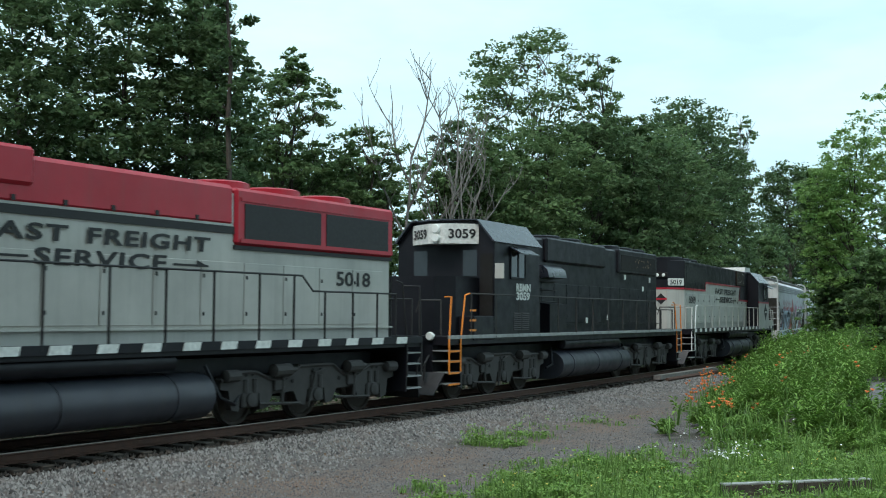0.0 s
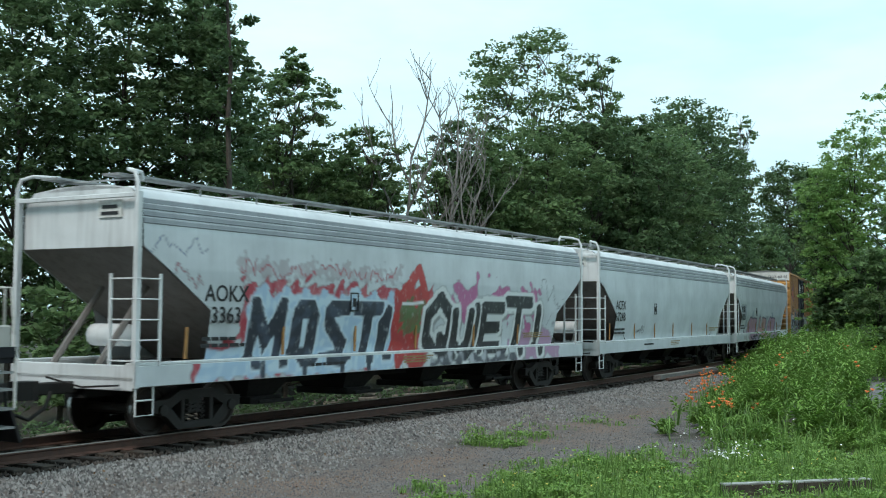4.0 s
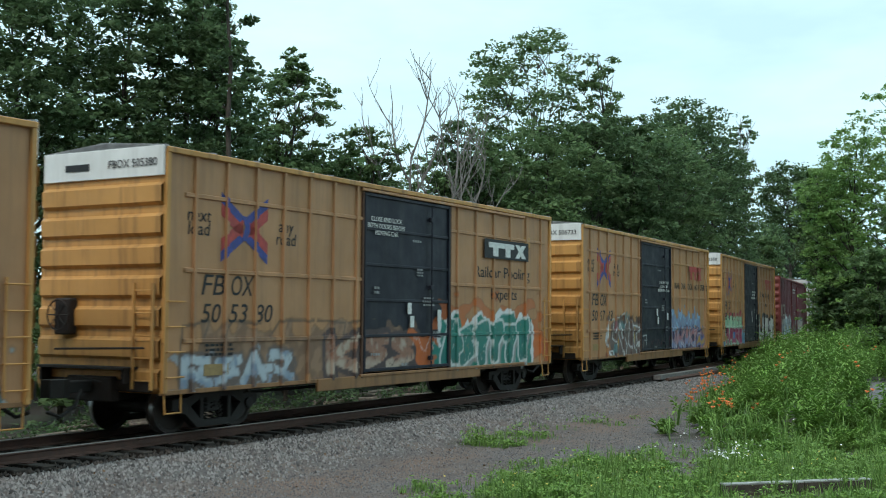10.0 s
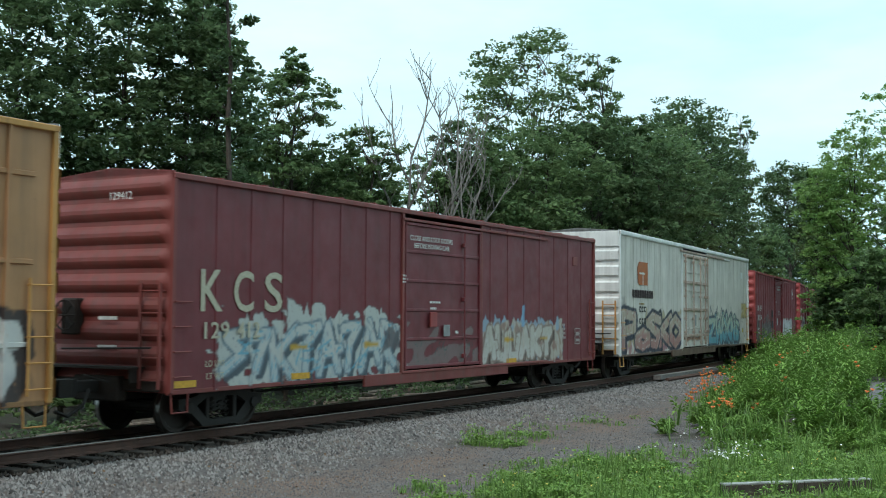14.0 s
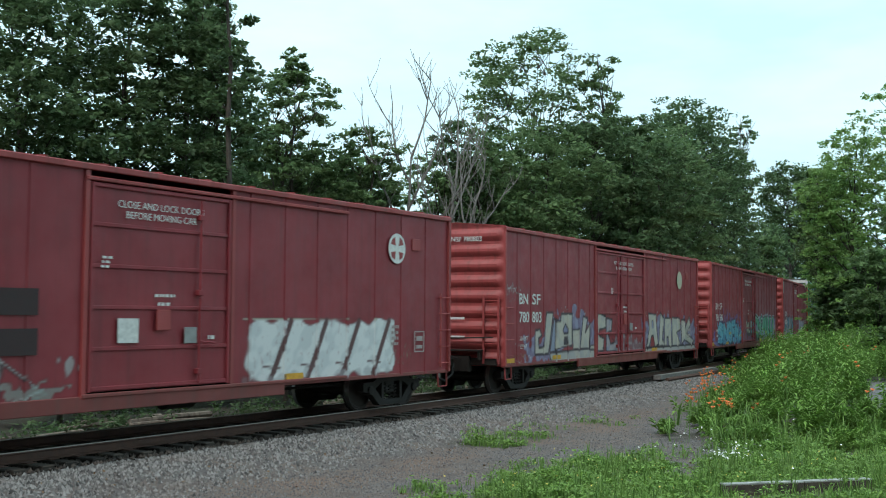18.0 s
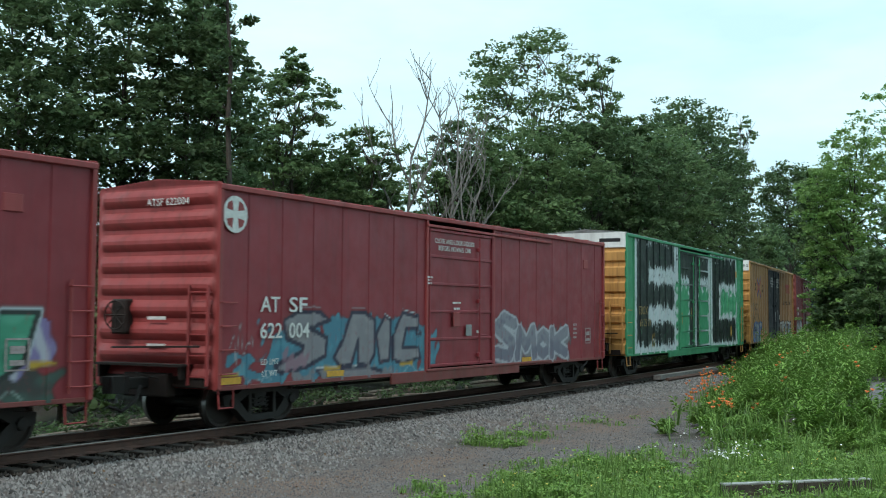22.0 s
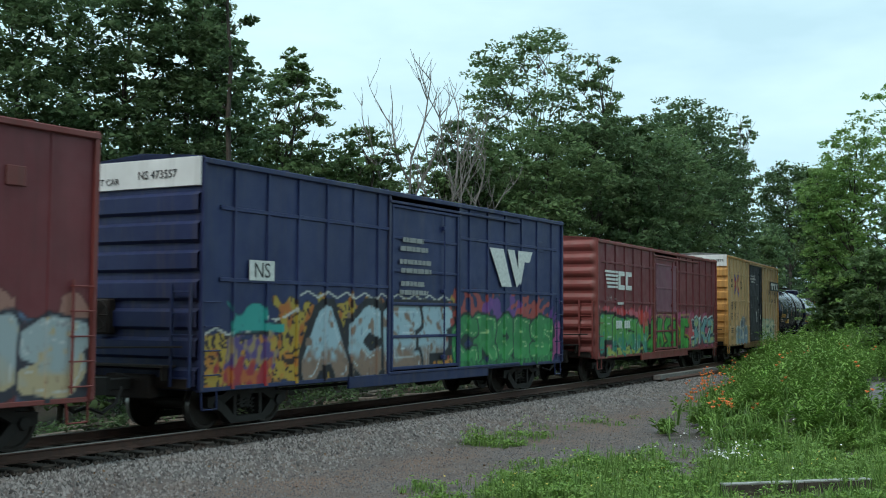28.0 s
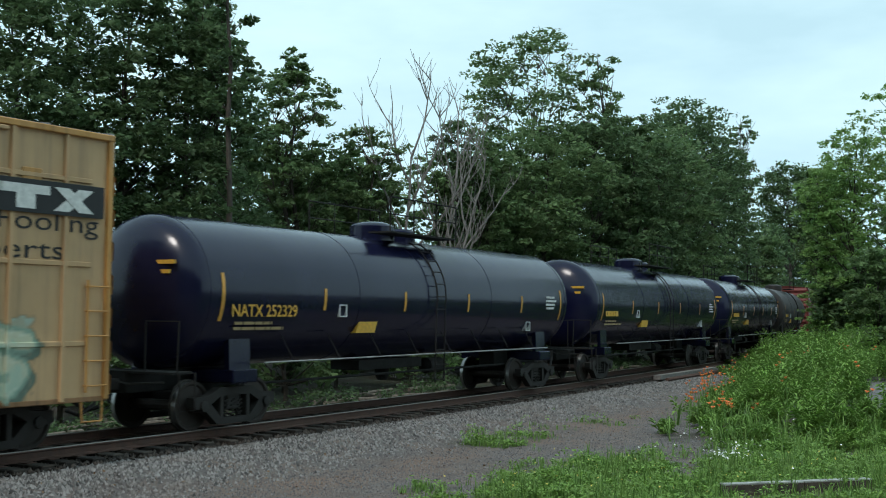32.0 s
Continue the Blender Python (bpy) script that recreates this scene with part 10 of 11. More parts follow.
def bare_tree(x, y, top, spread, seed, lean, base=-0.1):
    """A dead tree: forked grey limbs that swing out and then climb, no leaves."""
    rng = random.Random(seed)
    t = thing("dead_tree", "bare dead grey tree among the green ones", "tree", at=Matrix.Translation((x, y, base)))
    h = top - base
    trunk = Geo().tube([(lean * q * q + 0.08 * math.sin(9 * q), 0, h * 0.66 * q) for q in (0, 0.2, 0.4, 0.6, 0.8, 1)], [0.105, 0.09, 0.078, 0.066, 0.052, 0.036], 7)
    part("trunk", trunk, PALE_BARK, t, smooth=50)

    def limb(s, d, length, r, depth):
        pts, p = [tuple(s)], Vector(s)
        for k in range(5):
            d = (d + Vector((rng.uniform(-0.20, 0.20), rng.uniform(-0.20, 0.20), 0.16 * k * (0.7 if depth else 0.2)))).normalized()
            p = p + d * length / 5
            pts.append(tuple(p))
        part("limb", Geo().tube(pts, [r, r * 0.85, r * 0.70, r * 0.54, r * 0.40, 0.011], 5, close=False), PALE_BARK, t)
        for k in range(2 + depth if depth else 0):
            i = rng.randint(1, 4)
            way = rng.choice((-1, 1))
            limb(pts[i], Vector((d.x * 0.7 + way * rng.uniform(0.25, 0.6), rng.uniform(-0.5, 0.5), d.z * rng.uniform(0.7, 1.1))).normalized(), length * rng.uniform(0.34, 0.55), r * 0.55, depth - 1)

    for k in range(5):
        q = 0.50 + 0.50 * k / 4
        s = (lean * q * q + 0.08 * math.sin(9 * q), 0, h * 0.66 * q)
        sx = ((-1) ** k * rng.uniform(0.7, 1.3) * spread + 0.15 * lean) if k < 4 else 0.25
        limb(s, Vector((sx, rng.uniform(-0.3, 0.3), 1.05)).normalized(), (h * 0.38 if k < 4 else h * 0.34) * rng.uniform(0.85, 1.05), 0.052, 2)
    return t


# low trees in shade leaves on the right stand in for shadow under trees
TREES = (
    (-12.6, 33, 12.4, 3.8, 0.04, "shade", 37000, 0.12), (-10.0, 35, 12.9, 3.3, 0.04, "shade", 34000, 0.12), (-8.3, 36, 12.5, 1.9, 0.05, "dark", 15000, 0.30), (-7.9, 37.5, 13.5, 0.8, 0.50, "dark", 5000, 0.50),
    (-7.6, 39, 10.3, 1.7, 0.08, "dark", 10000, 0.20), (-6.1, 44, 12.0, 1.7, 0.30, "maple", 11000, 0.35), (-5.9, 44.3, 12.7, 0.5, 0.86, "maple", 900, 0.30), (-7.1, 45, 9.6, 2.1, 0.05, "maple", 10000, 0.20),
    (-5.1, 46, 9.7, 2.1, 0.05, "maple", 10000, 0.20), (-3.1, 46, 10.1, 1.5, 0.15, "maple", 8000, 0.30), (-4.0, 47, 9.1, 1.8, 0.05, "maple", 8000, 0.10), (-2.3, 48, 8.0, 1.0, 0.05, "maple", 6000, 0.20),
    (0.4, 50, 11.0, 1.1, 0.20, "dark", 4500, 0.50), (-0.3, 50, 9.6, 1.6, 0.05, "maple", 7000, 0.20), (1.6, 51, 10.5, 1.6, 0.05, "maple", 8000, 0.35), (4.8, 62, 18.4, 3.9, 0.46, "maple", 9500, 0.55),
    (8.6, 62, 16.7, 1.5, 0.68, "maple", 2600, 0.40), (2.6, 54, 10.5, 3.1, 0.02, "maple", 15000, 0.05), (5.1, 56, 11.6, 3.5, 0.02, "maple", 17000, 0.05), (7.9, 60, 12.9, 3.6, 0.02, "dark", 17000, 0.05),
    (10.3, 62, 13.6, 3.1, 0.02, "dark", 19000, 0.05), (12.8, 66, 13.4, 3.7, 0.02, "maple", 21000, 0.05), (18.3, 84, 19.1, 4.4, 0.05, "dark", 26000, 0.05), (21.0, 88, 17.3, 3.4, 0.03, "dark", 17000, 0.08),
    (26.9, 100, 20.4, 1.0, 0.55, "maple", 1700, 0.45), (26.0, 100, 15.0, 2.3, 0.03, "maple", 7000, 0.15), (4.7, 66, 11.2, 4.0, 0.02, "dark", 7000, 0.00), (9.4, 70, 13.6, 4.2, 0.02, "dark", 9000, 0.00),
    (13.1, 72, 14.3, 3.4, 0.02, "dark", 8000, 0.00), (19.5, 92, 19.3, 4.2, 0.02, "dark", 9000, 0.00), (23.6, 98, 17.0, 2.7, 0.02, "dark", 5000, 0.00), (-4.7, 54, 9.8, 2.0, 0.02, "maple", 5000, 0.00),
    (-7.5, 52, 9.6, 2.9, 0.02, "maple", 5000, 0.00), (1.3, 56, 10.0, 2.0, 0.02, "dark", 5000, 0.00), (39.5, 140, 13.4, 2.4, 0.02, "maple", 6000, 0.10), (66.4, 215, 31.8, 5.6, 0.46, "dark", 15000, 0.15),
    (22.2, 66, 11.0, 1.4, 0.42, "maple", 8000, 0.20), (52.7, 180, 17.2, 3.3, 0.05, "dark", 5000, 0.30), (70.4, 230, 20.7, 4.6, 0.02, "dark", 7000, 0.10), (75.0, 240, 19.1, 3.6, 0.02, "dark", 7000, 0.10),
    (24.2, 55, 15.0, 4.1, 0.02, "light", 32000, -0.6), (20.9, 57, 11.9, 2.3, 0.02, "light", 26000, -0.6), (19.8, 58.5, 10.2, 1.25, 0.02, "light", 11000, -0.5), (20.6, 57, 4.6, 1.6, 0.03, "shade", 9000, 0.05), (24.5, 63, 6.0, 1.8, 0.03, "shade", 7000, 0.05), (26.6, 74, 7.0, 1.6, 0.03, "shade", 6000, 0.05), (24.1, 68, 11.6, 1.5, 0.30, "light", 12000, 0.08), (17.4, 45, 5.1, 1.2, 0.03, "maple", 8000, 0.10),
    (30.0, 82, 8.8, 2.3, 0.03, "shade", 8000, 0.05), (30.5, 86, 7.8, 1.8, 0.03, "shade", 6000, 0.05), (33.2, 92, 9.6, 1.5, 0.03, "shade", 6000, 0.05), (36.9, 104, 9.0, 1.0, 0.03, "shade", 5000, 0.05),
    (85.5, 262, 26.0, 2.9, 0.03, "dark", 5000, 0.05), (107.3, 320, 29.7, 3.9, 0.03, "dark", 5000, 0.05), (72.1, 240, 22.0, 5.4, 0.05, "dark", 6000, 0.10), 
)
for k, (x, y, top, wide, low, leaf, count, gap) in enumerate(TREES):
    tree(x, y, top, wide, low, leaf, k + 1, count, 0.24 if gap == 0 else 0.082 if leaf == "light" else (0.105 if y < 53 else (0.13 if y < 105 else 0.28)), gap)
# slender tall trunk with a few tufts
g = Geo().tube([(0.10, 0, 0), (0.05, 0, 3.5), (0.10, 0, 5.5), (0.0, 0, 8), (0.06, 0, 9.6), (-0.08, 0, 11.4), (-0.02, 0, 13.2)], [0.11, 0.09, 0.085, 0.075, 0.06, 0.045, 0.02], 8)
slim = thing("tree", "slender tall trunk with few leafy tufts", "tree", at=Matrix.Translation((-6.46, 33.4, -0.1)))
rt = random.Random(19)
tufts = []
for k in range(26):
    z = 4.4 + 8.4 * k / 25
    sx = rt.choice((-1, -1, 1)) * rt.uniform(0.15, 0.75) * (1.1 - 0.4 * k / 25)
    tip = (sx, rt.uniform(-0.4, 0.4), z + rt.uniform(0.1, 0.45))
    g.tube([(0.02, 0, z - 0.15), (sx * 0.5, tip[1] * 0.5, z + 0.12), tip], [0.02, 0.013, 0.006], 4, close=False)
    tufts.append(tip)
part("trunk", g, BARK, slim, smooth=50)
v, f = leaf_cloud(tufts, [rt.uniform(0.22, 0.42) for k in tufts], 85, 0.10, 77)
part("crown", tri_mesh("crown", v, f, LEAF["dark"]), None, slim)
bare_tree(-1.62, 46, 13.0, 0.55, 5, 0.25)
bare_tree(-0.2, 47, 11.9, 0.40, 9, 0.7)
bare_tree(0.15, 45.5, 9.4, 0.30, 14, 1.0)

# woods behind the camera, which the glossy tanks mirror
for k in range(11):
    tree(-50 + 9.5 * k, -17 - 3.5 * (k % 3), 20.5 + 1.5 * (k % 3), 6.2, 0.03, "maple", 200 + k, 4500, 0.5, 0.01, group="trees behind the viewer")


# undergrowth along the far side of the line
for k in range(34):
    rng = random.Random(900 + k)
    s = -16 + k * 2.9
    p = on_line(s, -6.2 - rng.uniform(0, 3.2))
    tree(p.x, p.y, rng.uniform(1.8, 3.6), rng.uniform(1.2, 1.8), 0.02, rng.choice(("maple", "dark", "light")), 900 + k, 2000, 0.13, 0.1, base=-0.5, label="low leafy shrub at the edge of the woods", name="shrub", group="undergrowth")
# ---- the track ----
def sweep(section, s0, s1, step):
    """A cross-section (off, z) drawn along the line."""
    ss = np.arange(s0, s1 + 0.01, step)
    n = len(section)
    v = [tuple(on_line(s, o, z)) for s in ss for o, z in section]
    f = [(i * n + k, i * n + (k + 1) % n, (i + 1) * n + (k + 1) % n, (i + 1) * n + k) for i in range(len(ss) - 1) for k in range(n)]
    return Geo().add(v, f)


track = thing("railway_track", "rusty steel rails on old timber ties in ballast", "track", kind="structure")
for side in (-1, 1):
    c = side * 0.7535
    foot = [(c - 0.07, -0.17), (c + 0.07, -0.17), (c + 0.07, -0.155), (c + 0.012, -0.13), (c + 0.010, -0.045), (c + 0.036, -0.032), (c + 0.036, -0.012), (c - 0.036, -0.012), (c - 0.036, -0.032), (c - 0.010, -0.045), (c - 0.012, -0.13), (c - 0.07, -0.155)]
    rail = part("rail", sweep(foot, -430, 640, 2.0), M["rail"], track, "rust-brown steel rail")
    part("rail_head", sweep([(c - 0.034, -0.012), (c + 0.034, -0.012), (c + 0.030, 0.0), (c - 0.030, 0.0)], -430, 640, 2.0), M["railtop"], rail)


def tie_material():
    m, nt, b = shade("weathered_tie_timber", 0.95)
    info = nt.nodes.new("ShaderNodeObjectInfo")
    n = noise_at(nt, 5, 6, (1, 8, 8))
    a = mix_rgb(nt, info.outputs["Random"], (0.030, 0.022, 0.017), (0.085, 0.066, 0.050))
    nt.links.new(mix_rgb(nt, ramp(nt, n, 0.35, 0.7), a, (0.02, 0.016, 0.013)), b.inputs["Base Color"])
    bump(nt, b, n, 0.6, 0.02)
    return m


TIE = Geo().box(-0.115, 0.115, -1.3, 1.3, -0.36, -0.172, 0.015).mesh("tie", tie_material())
PLATE = Geo().box(-0.09, 0.09, -0.92, -0.60, -0.172, -0.158, 0.004).mesh("tie_plate", M["rail"])
rng = random.Random(4)
for k in range(230):
    s = -24 + 0.52 * k
    p = on_line(s, rng.uniform(-0.12, 0.12))
    m = Matrix.Translation(p) @ Matrix.Rotation(heading(s) + rng.uniform(-0.02, 0.02), 4, "Z")
    t = part("tie", TIE, None, track, at=m)
    if s < 40:
        part("tie_plate", PLATE, None, t)


def stones(name, spots, size, mat, seed, label):
    """Many small broken stones as one mesh."""
    rng = np.random.default_rng(seed)
    n = len(spots)
    base = np.array([(1, 0, -0.4), (-1, 0, -0.4), (0, 1, -0.4), (0, -1, -0.4), (0, 0, 0.9)], float)
    tri = np.array([(0, 2, 4), (2, 1, 4), (1, 3, 4), (3, 0, 4)])
    s = size * rng.uniform(0.5, 1.3, (n, 1, 1)) * rng.uniform(0.65, 1.25, (n, 5, 1)) * rng.uniform(0.6, 1.2, (n, 1, 3))
    a = rng.uniform(0, 6.28, n)
    v = base[None] * s
    tilt = rng.uniform(-0.6, 0.6, (n, 1))
    v[..., 2] += v[..., 0] * tilt
    x = v[..., 0] * np.cos(a)[:, None] - v[..., 1] * np.sin(a)[:, None]
    y = v[..., 0] * np.sin(a)[:, None] + v[..., 1] * np.cos(a)[:, None]
    v = np.stack([x, y, v[..., 2]], -1) + spots[:, None]
    f = (np.arange(n)[:, None, None] * 5 + tri[None]).reshape(-1, 3)
    ob = new(name, tri_mesh(name, v.reshape(-1, 3), f, mat))
    return tagged(ob, label, "gravel", kind="stuff")


def stone_material(name, dark, light, brown):
    m, nt, b = shade(name, 0.9)
    g = nt.nodes.new("ShaderNodeNewGeometry")
    c = mix_rgb(nt, g.outputs["Random Per Island"], dark, light)
    c = mix_rgb(nt, ramp(nt, noise_at(nt, 0.8, 4), 0.55, 0.75, 0, 0.5), c, brown)
    nt.links.new(c, b.inputs["Base Color"])
    return m


def strip_spots(n, s0, s1, o0, o1, seed, lift=0.0, near=1.0, narrow=False):
    rng = np.random.default_rng(seed)
    s = s0 + (s1 - s0) * rng.random(n) ** near
    o = o0 + (o1 - o0) * rng.random(n)
    if narrow:
        # the shoulder thins out into the road, and away along the line
        keep = rng.random(n) > smooth(0.45, 1.05, (o - o0) / ((o1 - o0) * (1 - 0.45 * smooth(2, 28, s))) * 1.0 + rng.normal(size=n) * 0.05)
        s, o = s[keep], o[keep]
    a = np.interp(s, LINE_S, LINE_T)
    X = np.interp(s, LINE_S, LINE_X) + np.sin(a) * o
    Y = np.interp(s, LINE_S, LINE_Y) - np.cos(a) * o
    return np.stack([X, Y, ground_z(X, Y, o) + lift], 1)


STONE = stone_material("grey_broken_ballast", (0.034, 0.032, 0.031), (0.270, 0.260, 0.248), (0.15, 0.105, 0.085))
stones("ballast_stones", strip_spots(50000, -19, 62, 1.35, 3.9, 1, 0.006, 1.7, True), 0.038, STONE, 2, "grey broken ballast stones along the track")
# brown stones whose colour carries the shade beneath the cars
SHADED_STONE = stone_material("shaded_brown_ballast", (0.022, 0.017, 0.014), (0.085, 0.066, 0.054), (0.060, 0.034, 0.024))
stones("shoulder_stones", strip_spots(7000, -19, 60, 0.60, 1.45, 9, 0.045, 1.7), 0.040, SHADED_STONE, 10, "brown ballast over the tie ends, coloured dark for the train's shade")
stones("far_ballast_stones", strip_spots(9000, -19, 50, -3.6, 0.7, 3, 0.0, 1.5), 0.045, SHADED_STONE, 5, "brown ballast between and behind the rails, coloured dark for the train's shade")


def road_spots(n, seed):
    rng = np.random.default_rng(seed)
    Y = 15.2 + 22 * rng.random(n) ** 1.7
    X = -7.5 * (Y / 16) ** 0.3 + rng.random(n) * (7.5 + 0.3 * Y)
    off, along = line_offset(X, Y)
    keep = (off > 3.2) & (in_weeds(X, Y) < 0.5) & (rng.random(n) > in_lawn(X, Y) * 0.9)
    X, Y, off = X[keep], Y[keep], off[keep]
    return np.stack([X, Y, ground_z(X, Y, off) + 0.002], 1)


stones("road_gravel", road_spots(70000, 7), 0.021, stone_material("fine_road_gravel", (0.038, 0.035, 0.034), (0.205, 0.189, 0.184), (0.13, 0.092, 0.075)), 8, "fine grey gravel scattered on the road")

# an old rail and a timber left lying beside the line
p, q = on_line(13.9, 1.85, -0.18), on_line(22.5, 2.1, -0.18)
d = (q - p).normalized()
old = thing("discarded_rail", "rusty discarded rail lying on old timbers beside the track", "rail")
part("lying_rail", Geo().tube([tuple(p), tuple(q)], 0.07, 6), M["rail"], old)
n = Vector((-d.y, d.x, 0))
part("lying_timber", Geo().add([tuple(p + n * a + d * b + Vector((0, 0, z))) for z in (0, 0.16) for a, b in ((0.15, -0.3), (0.42, -0.3), (0.42, 8.0), (0.15, 8.0))], [(0, 1, 2, 3), (7, 6, 5, 4), (0, 4, 5, 1), (1, 5, 6, 2), (2, 6, 7, 3), (3, 7, 4, 0)]), PALE_BARK, old)

rs = np.random.default_rng(61)
sx, sy = rs.uniform(-6, 6.5, 700), 15.6 + 16 * rs.random(700) ** 1.5
so = line_offset(sx, sy)[0]
ok = (so > 2.0) & (in_weeds(sx, sy) < 0.2)
bits = np.stack([sx, sy, ground_z(sx, sy, so) + 0.012], 1)[ok]
v, f = leaf_cloud(bits, np.full(len(bits), 0.02), 1, 0.035, 62, 0.2)
tagged(new("dead_leaves", tri_mesh("dead_leaves", v, f, plain("dry_brown_leaf", (0.16, 0.10, 0.055), 0.8, 0, 0.5, 5))), "dry brown leaves and chips strewn on the road", "litter", kind="stuff")

# sawn kerb timber with a pale top at the lawn's edge
PALE_TOP = plain("pale_grey_top", (0.30, 0.31, 0.29), 0.85, 0, 0.5, 7)
kerb = thing("kerb_timber", "long low dark timber with a pale top in the grass", "timber")
for a, b, w in (((4.22, 16.9), (5.50, 17.25), 0.17), ((5.52, 17.26), (6.66, 17.6), 0.16)):
    va, vb = Vector((*a, -0.535)), Vector((*b, -0.535))
    d = (vb - va).normalized()
    n = Vector((-d.y, d.x, 0)) * w
    g = Geo().add([tuple(v) for z in (0, 0.17) for v in (va + Vector((0, 0, z)), vb + Vector((0, 0, z)), vb + n + Vector((0, 0, z)), va + n + Vector((0, 0, z)))], [(0, 3, 2, 1), (4, 5, 6, 7), (0, 1, 5, 4), (1, 2, 6, 5), (2, 3, 7, 6), (3, 0, 4, 7)])
    part("beam", g, BARK, kerb)
    g = Geo().add([tuple(v) for z in (0.171, 0.19) for v in (va + Vector((0, 0, z)), vb + Vector((0, 0, z)), vb + n + Vector((0, 0, z)), va + n + Vector((0, 0, z)))], [(0, 3, 2, 1), (4, 5, 6, 7), (0, 1, 5, 4), (1, 2, 6, 5), (2, 3, 7, 6), (3, 0, 4, 7)])
    part("pale_top", g, PALE_TOP, kerb)

slab = thing("stone_slab", "pale flat stone slab lying on the gravel", "slab")
part("slab_body", Geo().prism([(-6.9, 16.15), (-5.55, 16.05), (-5.62, 16.38), (-6.3, 16.47), (-6.9, 16.45)], -0.53, -0.495, "xy"), PALE_TOP, slab)

# brush and old logs behind the line
OLD_WOOD = plain("weathered_brown_wood", (0.17, 0.14, 0.11), 0.9, 0, 0.5, 9)
rb = np.random.default_rng(52)
at_s, at_o = -22 + 84 * rb.random(1500), -(2.7 + 3.6 * rb.random(1500))
at_a = np.interp(at_s, LINE_S, LINE_T)
bx_, by_ = np.interp(at_s, LINE_S, LINE_X) + np.sin(at_a) * at_o, np.interp(at_s, LINE_S, LINE_Y) - np.cos(at_a) * at_o
lumps = uneven(bx_, by_, 2.2, 9)
keep = lumps > 0.63
brush = np.stack([bx_, by_, ground_z(bx_, by_, at_o) + 0.12 + 0.5 * (lumps - 0.42)], 1)[keep]
v, f = leaf_cloud(brush, 0.14 + 0.3 * (lumps[keep] - 0.42), 26, 0.06, 53, 0.9)
tagged(new("brush", tri_mesh("brush", v, f, LEAF["shade"])), "low leafy brush and brambles behind the track", "brush", kind="stuff")
rng = random.Random(31)
for k in range(34):
    s = rng.uniform(-18, 40)
    p = on_line(s, -rng.uniform(3.0, 5.6), -0.52)
    a = heading(s) + rng.uniform(-0.5, 0.5)
    L = rng.uniform(1.2, 3.0)
    log = thing("log", "bleached cut log lying behind the track", "log", "logs behind the track", at=Matrix.Translation(p) @ Matrix.Rotation(a, 4, "Z"))
    part("trunk_piece", Geo().tube([(-L / 2, 0, 0.1), (0, 0.05, 0.12), (L / 2, 0, 0.1)], rng.uniform(0.04, 0.09), 7), OLD_WOOD, log)
# ---- weeds, grass and flowers in front ----
def blades(spots, height, width, seed, lean=0.35, per=3):
    """Tapered bent blades, per at each spot."""
    rng = np.random.default_rng(seed)
    p = np.repeat(spots, per, 0)
    n = len(p)
    p = p + rng.normal(size=(n, 3)) * np.array([0.025, 0.025, 0])
    a = rng.uniform(0, 6.283, n)
    d = np.stack([np.cos(a), np.sin(a), np.zeros(n)], 1)
    side = np.stack([-np.sin(a), np.cos(a), np.zeros(n)], 1)
    h = (height * rng.uniform(0.45, 1.25, n))[:, None]
    w = (width * rng.uniform(0.6, 1.3, n))[:, None]
    up = np.array([0, 0, 1.0])
    l = rng.uniform(0.2, 1.0, n)[:, None] * lean
    m = p + up * h * 0.6 + d * h * l * 0.4
    t = p + up * h * (1 - 0.3 * l) + d * h * l
    v = np.stack([p - side * w, p + side * w, m + side * w * 0.8, m - side * w * 0.8, t], 1).reshape(-1, 3)
    i = np.arange(n)[:, None] * 5
    f = np.concatenate([i + np.array([[0, 1, 2]]), i + np.array([[0, 2, 3]]), i + np.array([[3, 2, 4]])], 0)
    return v, f


def scatter(n, x0, x1, y0, y1, mask, seed):
    rng = np.random.default_rng(seed)
    X, Y = rng.uniform(x0, x1, n), y0 + (y1 - y0) * rng.random(n) ** 1.4
    keep = (rng.random(n) < mask(X, Y)) & ~((Y < 17.75 + 0.28 * (X - 6.6)) & (Y > 16.2 + 0.28 * (X - 6.6)) & (X > 4.0) & (X < 6.8) & (rng.random(n) < 0.8))
    X, Y = X[keep], Y[keep]
    off, along = line_offset(X, Y)
    return np.stack([X, Y, ground_z(X, Y, off)], 1)


lawn = scatter(42000, -1.5, 10.5, 15.0, 31, in_lawn, 11)
v, f = blades(lawn, 0.12, 0.007, 12, 0.5)
tagged(new("grass", tri_mesh("grass", v, f, LEAF["grass"])), "short rough green grass at the road's edge", "grass", kind="stuff")
tuft = scatter(1500, 0, 10.5, 15.5, 24, in_lawn, 13)
v, f = blades(tuft, 0.36, 0.007, 14, 0.55, 7)
tagged(new("long_grass", tri_mesh("long_grass", v, f, LEAF["grass"])), "longer grass tufts in the lawn", "grass", kind="stuff")
clover = scatter(15000, -0.5, 10.5, 15.2, 30, in_lawn, 15)
clover[:, 2] += 0.16 * uneven(clover[:, 0], clover[:, 1], 0.9, 6) ** 2
v, f = leaf_cloud(clover + np.array([0, 0, 0.07]), np.full(len(clover), 0.09), 7, 0.030, 16, 0.7)
tagged(new("low_weeds", tri_mesh("low_weeds", v, f, LEAF["weed"])), "low broad-leaved weeds among the grass", "weeds", kind="stuff")


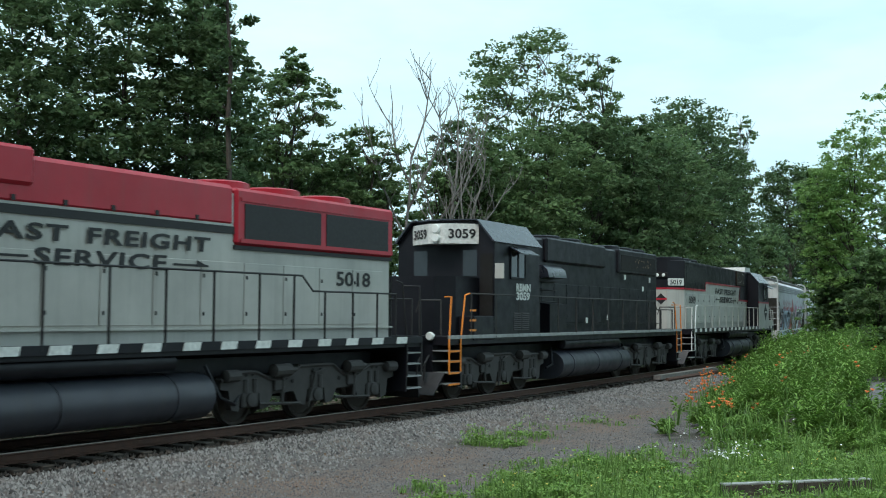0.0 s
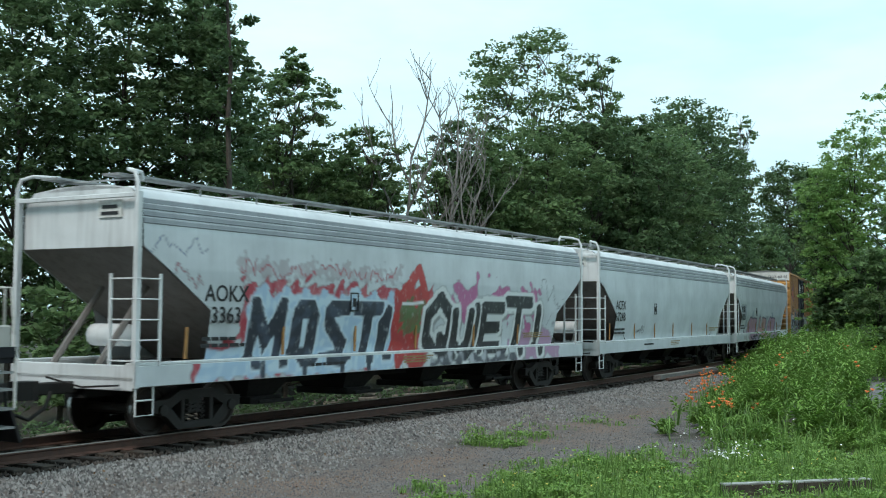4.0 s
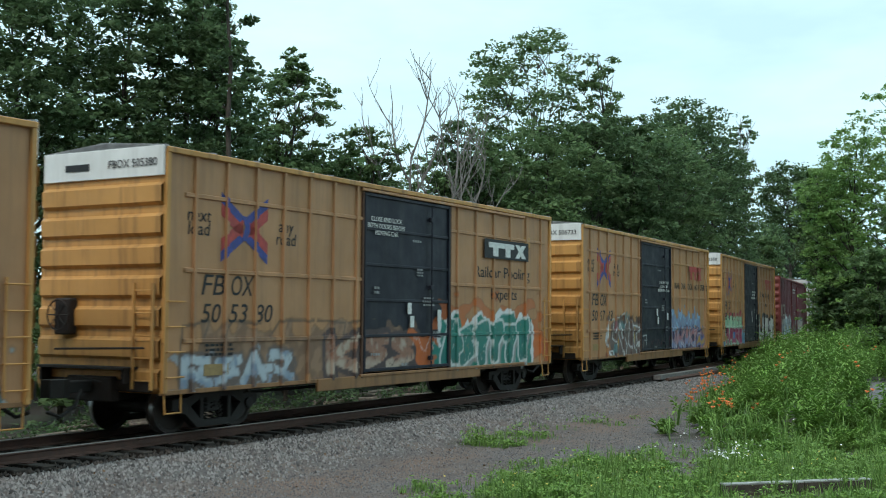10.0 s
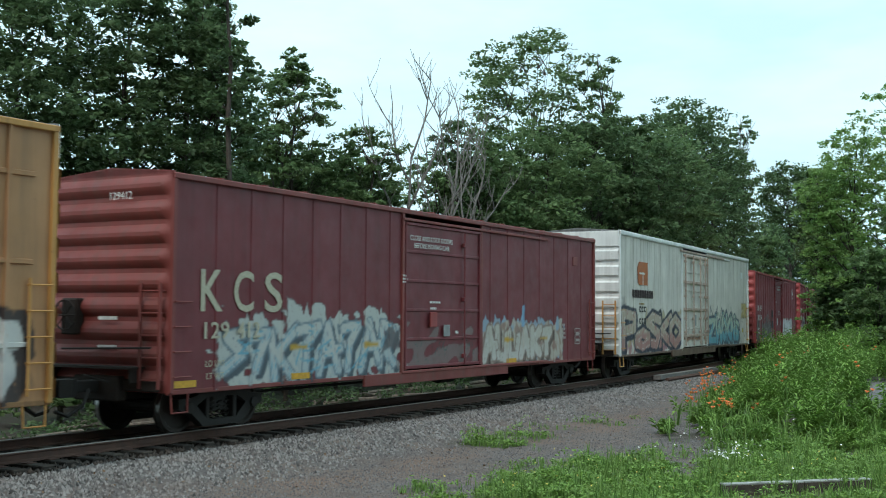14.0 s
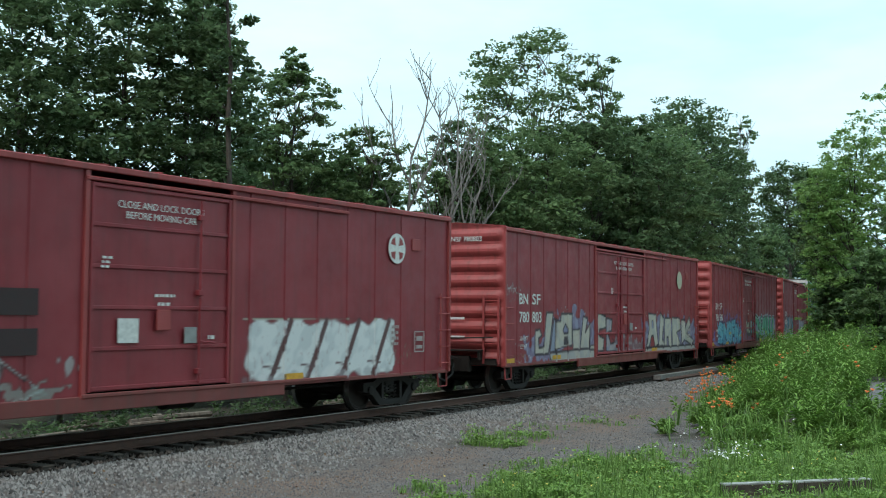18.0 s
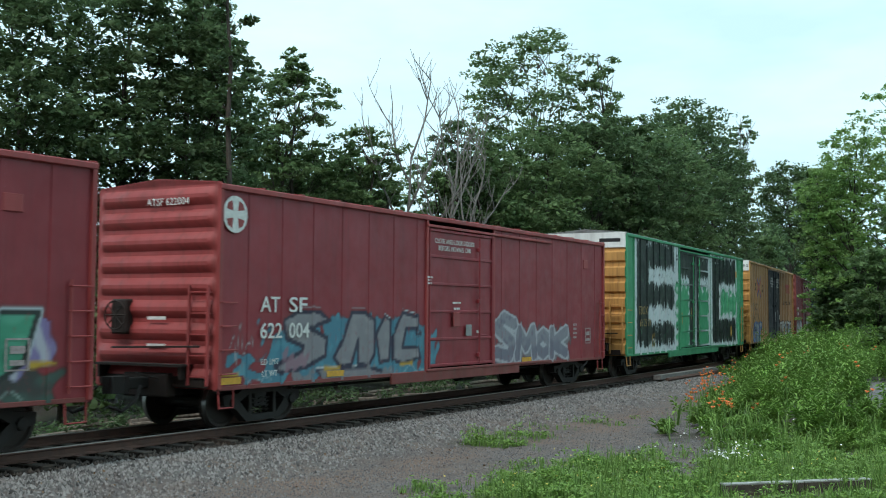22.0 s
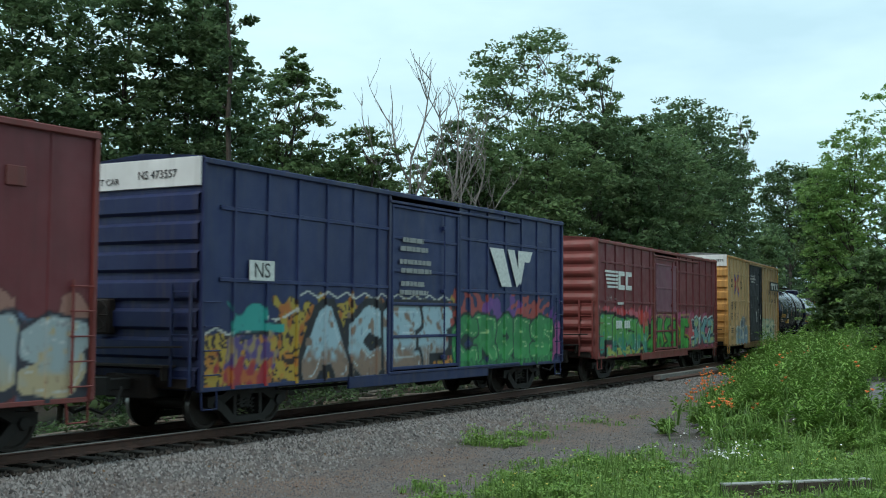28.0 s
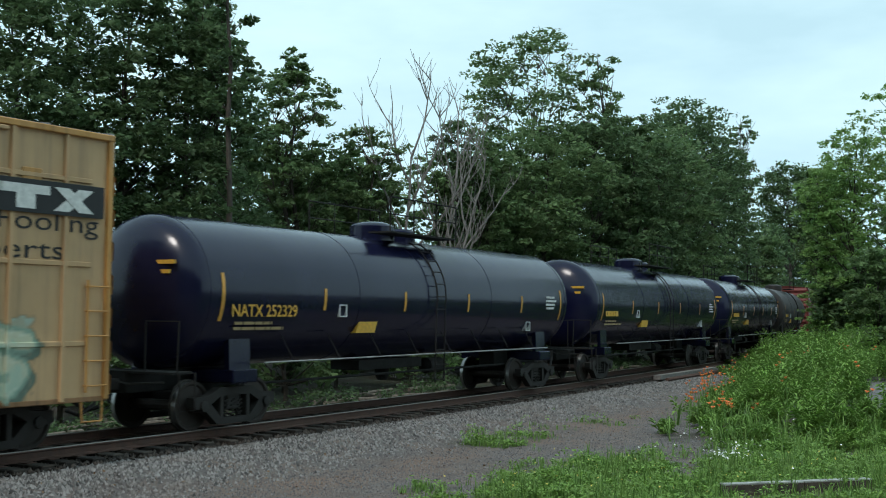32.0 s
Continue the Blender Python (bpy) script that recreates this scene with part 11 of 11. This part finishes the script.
def weed_height(X, Y):
    edge = np.interp(Y, (22.5, 24.5, 27, 38, 56, 90), (5.6, 5.2, 5.9, 9.0, 14.4, 25.0))
    lumps = np.sin(X * 2.9 + np.sin(Y * 1.7) * 1.4) * np.sin(Y * 2.3 + np.sin(X * 1.3) * 1.2)
    return 0.34 + (0.95 + 0.022 * np.clip(X - 10, 0, 14)) * smooth(0, 3.0, X - edge) * smooth(22.6, 27, Y) + 0.26 * lumps * smooth(0, 1.0, X - edge)


def tall_weeds():
    """Upright leafy stalks in clumps of uneven height."""
    p = scatter(11500, 4.2, 27, 21.4, 66, in_weeds, 21)
    rng = np.random.default_rng(22)
    # stalks gather round clump middles
    mid = p[rng.integers(0, len(p), len(p) // 20)]
    near = ((p[:, None, :2] - mid[None, :, :2]) ** 2).sum(2).argmin(1)
    p[:, :2] += (mid[near][:, :2] - p[:, :2]) * 0.60
    clump = rng.uniform(0.45, 1.42, len(mid))[near]
    h = np.maximum(0.2, weed_height(p[:, 0], p[:, 1]) * clump * rng.uniform(0.85, 1.1, len(p)))
    per = 22
    q = np.repeat(p, per, 0)
    hh = np.repeat(h, per)
    k = np.tile(np.arange(per) / per, len(p))
    n = len(q)
    a = rng.uniform(0, 6.283, n)
    out = (p[:, :2] - mid[near][:, :2]) * 0.9 + rng.normal(size=(len(p), 2)) * 0.10
    tilt = np.repeat(out, per, 0) * (hh * k)[:, None]
    z = hh * (0.12 + 0.88 * k)
    base = q + np.stack([tilt[:, 0], tilt[:, 1], z], 1)
    length = np.repeat(rng.uniform(0.7, 1.5, len(p)), per) * (0.075 + 0.105 * (1 - k * 0.6)) * rng.uniform(0.7, 1.3, n)
    d = np.stack([np.cos(a), np.sin(a), rng.uniform(-0.30, 0.95, n)], 1)
    side = np.stack([-np.sin(a), np.cos(a), np.zeros(n)], 1)
    w = length[:, None] * 0.14
    L = length[:, None]
    tip = base + d * L - np.array([0, 0, 1]) * L * 0.25
    m = base + d * L * 0.5 + np.array([0, 0, 0.012])
    v = np.stack([base, m + side * w, tip, m - side * w], 1).reshape(-1, 3)
    i = np.arange(n)[:, None] * 4
    f = np.concatenate([i + np.array([[0, 1, 2]]), i + np.array([[0, 2, 3]])], 0)
    return v, f


v, f = tall_weeds()
tagged(new("tall_weeds", tri_mesh("tall_weeds", v, f, LEAF["weed"])), "dense tall green weeds beside the gravel road", "weeds", kind="stuff")
arch = scatter(420, 4.6, 14, 21.8, 36, in_weeds, 25)
v, f = blades(arch, 0.62, 0.012, 26, 0.9, 8)
tagged(new("arching_leaves", tri_mesh("arching_leaves", v, f, LEAF["grass"])), "arching strap-like lily leaves among the weeds", "weeds", kind="stuff")

# orange day lilies
PETAL = plain("orange_petal", (0.80, 0.20, 0.035), 0.5, 0, 0.2, 20)
STEM = plain("green_stem", (0.10, 0.20, 0.04), 0.6)


def lily(at):
    t = thing("day_lily", "orange day lily on a bare green stem", "flower", "day lilies at the weeds' edge", at=at)
    part("stem", Geo().tube([(0, 0, 0), (0.02, 0, 0.45), (0.05, 0.02, 0.95)], 0.007, 4, close=False), STEM, t)
    for cx, cy, cz in ((0.05, 0.02, 0.97), (-0.05, 0.05, 0.90)):
        g = Geo()
        for k in range(6):
            a = k * 1.047
            dx, dy = math.cos(a), math.sin(a)
            g.add([(cx, cy, cz), (cx + dx * 0.038 - dy * 0.016, cy + dy * 0.038 + dx * 0.016, cz + 0.05), (cx + dx * 0.056, cy + dy * 0.056, cz + 0.04), (cx + dx * 0.038 + dy * 0.016, cy + dy * 0.038 - dx * 0.016, cz + 0.05)], [(0, 1, 2, 3)])
        part("bloom", g, PETAL, t)
    return t


rng = random.Random(8)
first = None
for k in range(60):
    y = 22.2 + 17 * rng.random() ** 1.6
    edge = float(np.interp(y, (22.5, 24.5, 27, 38), (5.6, 5.2, 5.9, 9.0)))
    x = edge + (rng.uniform(-0.15, 0.8) if k < 42 else rng.uniform(0.8, 5.0))
    z = float(ground_z(np.array([x]), np.array([y]), line_offset(np.array([x]), np.array([y]))[0])[0])
    up = 0.0 if k < 42 else 0.35
    m = Matrix.Translation((x, y, z + up - 0.05)) @ pose(0, 0, 0, rng.uniform(-14, 14), rng.uniform(-14, 14), rng.uniform(0, 360))
    if first is None:
        first = lily(m)
    else:
        copy_thing(first, m)

# white daisies and yellow specks
WHITE_PETAL = plain("white_petal", (0.75, 0.76, 0.74), 0.6, 0, 0.05)
YEL_PETAL = plain("yellow_petal", (0.65, 0.52, 0.10), 0.6, 0, 0.15)


def specks(name, spots, size, mat, label, seed, lift):
    rng = np.random.default_rng(seed)
    n = len(spots)
    c = spots + np.stack([rng.normal(size=n) * 0.05, rng.normal(size=n) * 0.05, lift * rng.uniform(0.6, 1.2, n)], 1)
    ang = np.arange(6) * math.pi / 3
    ring = np.stack([np.cos(ang), np.sin(ang), np.zeros(6)], 1) * size
    tilt = rng.normal(size=(n, 2)) * 0.5
    v = c[:, None] + ring[None] * rng.uniform(0.6, 1.2, (n, 1, 1))
    v[..., 2] += (ring[None, :, 0] * tilt[:, :1] + ring[None, :, 1] * tilt[:, 1:])
    i = np.arange(n)[:, None] * 6
    f = np.concatenate([i + np.array([[0, 1, 2]]), i + np.array([[0, 2, 3]]), i + np.array([[0, 3, 4]]), i + np.array([[0, 4, 5]])], 0)
    tagged(new(name, tri_mesh(name, v.reshape(-1, 3), f, mat)), label, "flowers", kind="stuff")


rng2 = np.random.default_rng(41)
spots = []
for cx, cy, n, r in ((4.85, 19.4, 46, 0.22), (5.2, 20.1, 34, 0.25), (5.5, 21.2, 18, 0.35), (8.4, 27.2, 18, 0.4), (5.3, 23.0, 14, 0.25), (4.4, 19.4, 8, 0.8), (6.4, 20.2, 6, 0.9)):
    spots.append(np.stack([cx + rng2.normal(size=n) * r, cy + rng2.normal(size=n) * r, np.full(n, -0.5)], 1))
specks("white_wildflowers", np.concatenate(spots), 0.019, WHITE_PETAL, "small white wildflowers in the grass", 42, 0.34)
specks("yellow_wildflowers", scatter(420, 0, 8, 16, 23, in_lawn, 43), 0.014, YEL_PETAL, "tiny yellow wildflowers in the grass", 44, 0.22)


# ---- motion of the train ----
def car_pose(t, mid, base):
    s = mid - run(t)
    a, b = on_line(s - base), on_line(s + base)
    c = (a + b) / 2
    return Matrix.Translation(c) @ Matrix.Rotation(math.atan2(b.y - a.y, b.x - a.x), 4, "Z")


def share(first, rest):
    keys = first.animation_data
    for w in rest:
        w.rotation_mode = "QUATERNION"
        w.animation_data_create()
        w.animation_data.action = keys.action
        w.animation_data.action_slot = keys.action_slot


def motions():
    for car, mid, base in VEHICLES:
        walk(car, [(k, car_pose(k, mid, base)) for k in range(33)])
    for wheels, r in ((WHEELS, 0.457), (LOCO_WHEELS, 0.508)):
        if wheels:
            # thirty rows a second keep each turn well under a quarter
            walk(wheels[0], [(k / 30, Matrix.Rotation(-run(k / 30) / r, 4, "Y")) for k in range(961)])
            share(wheels[0], wheels[1:])


motions()
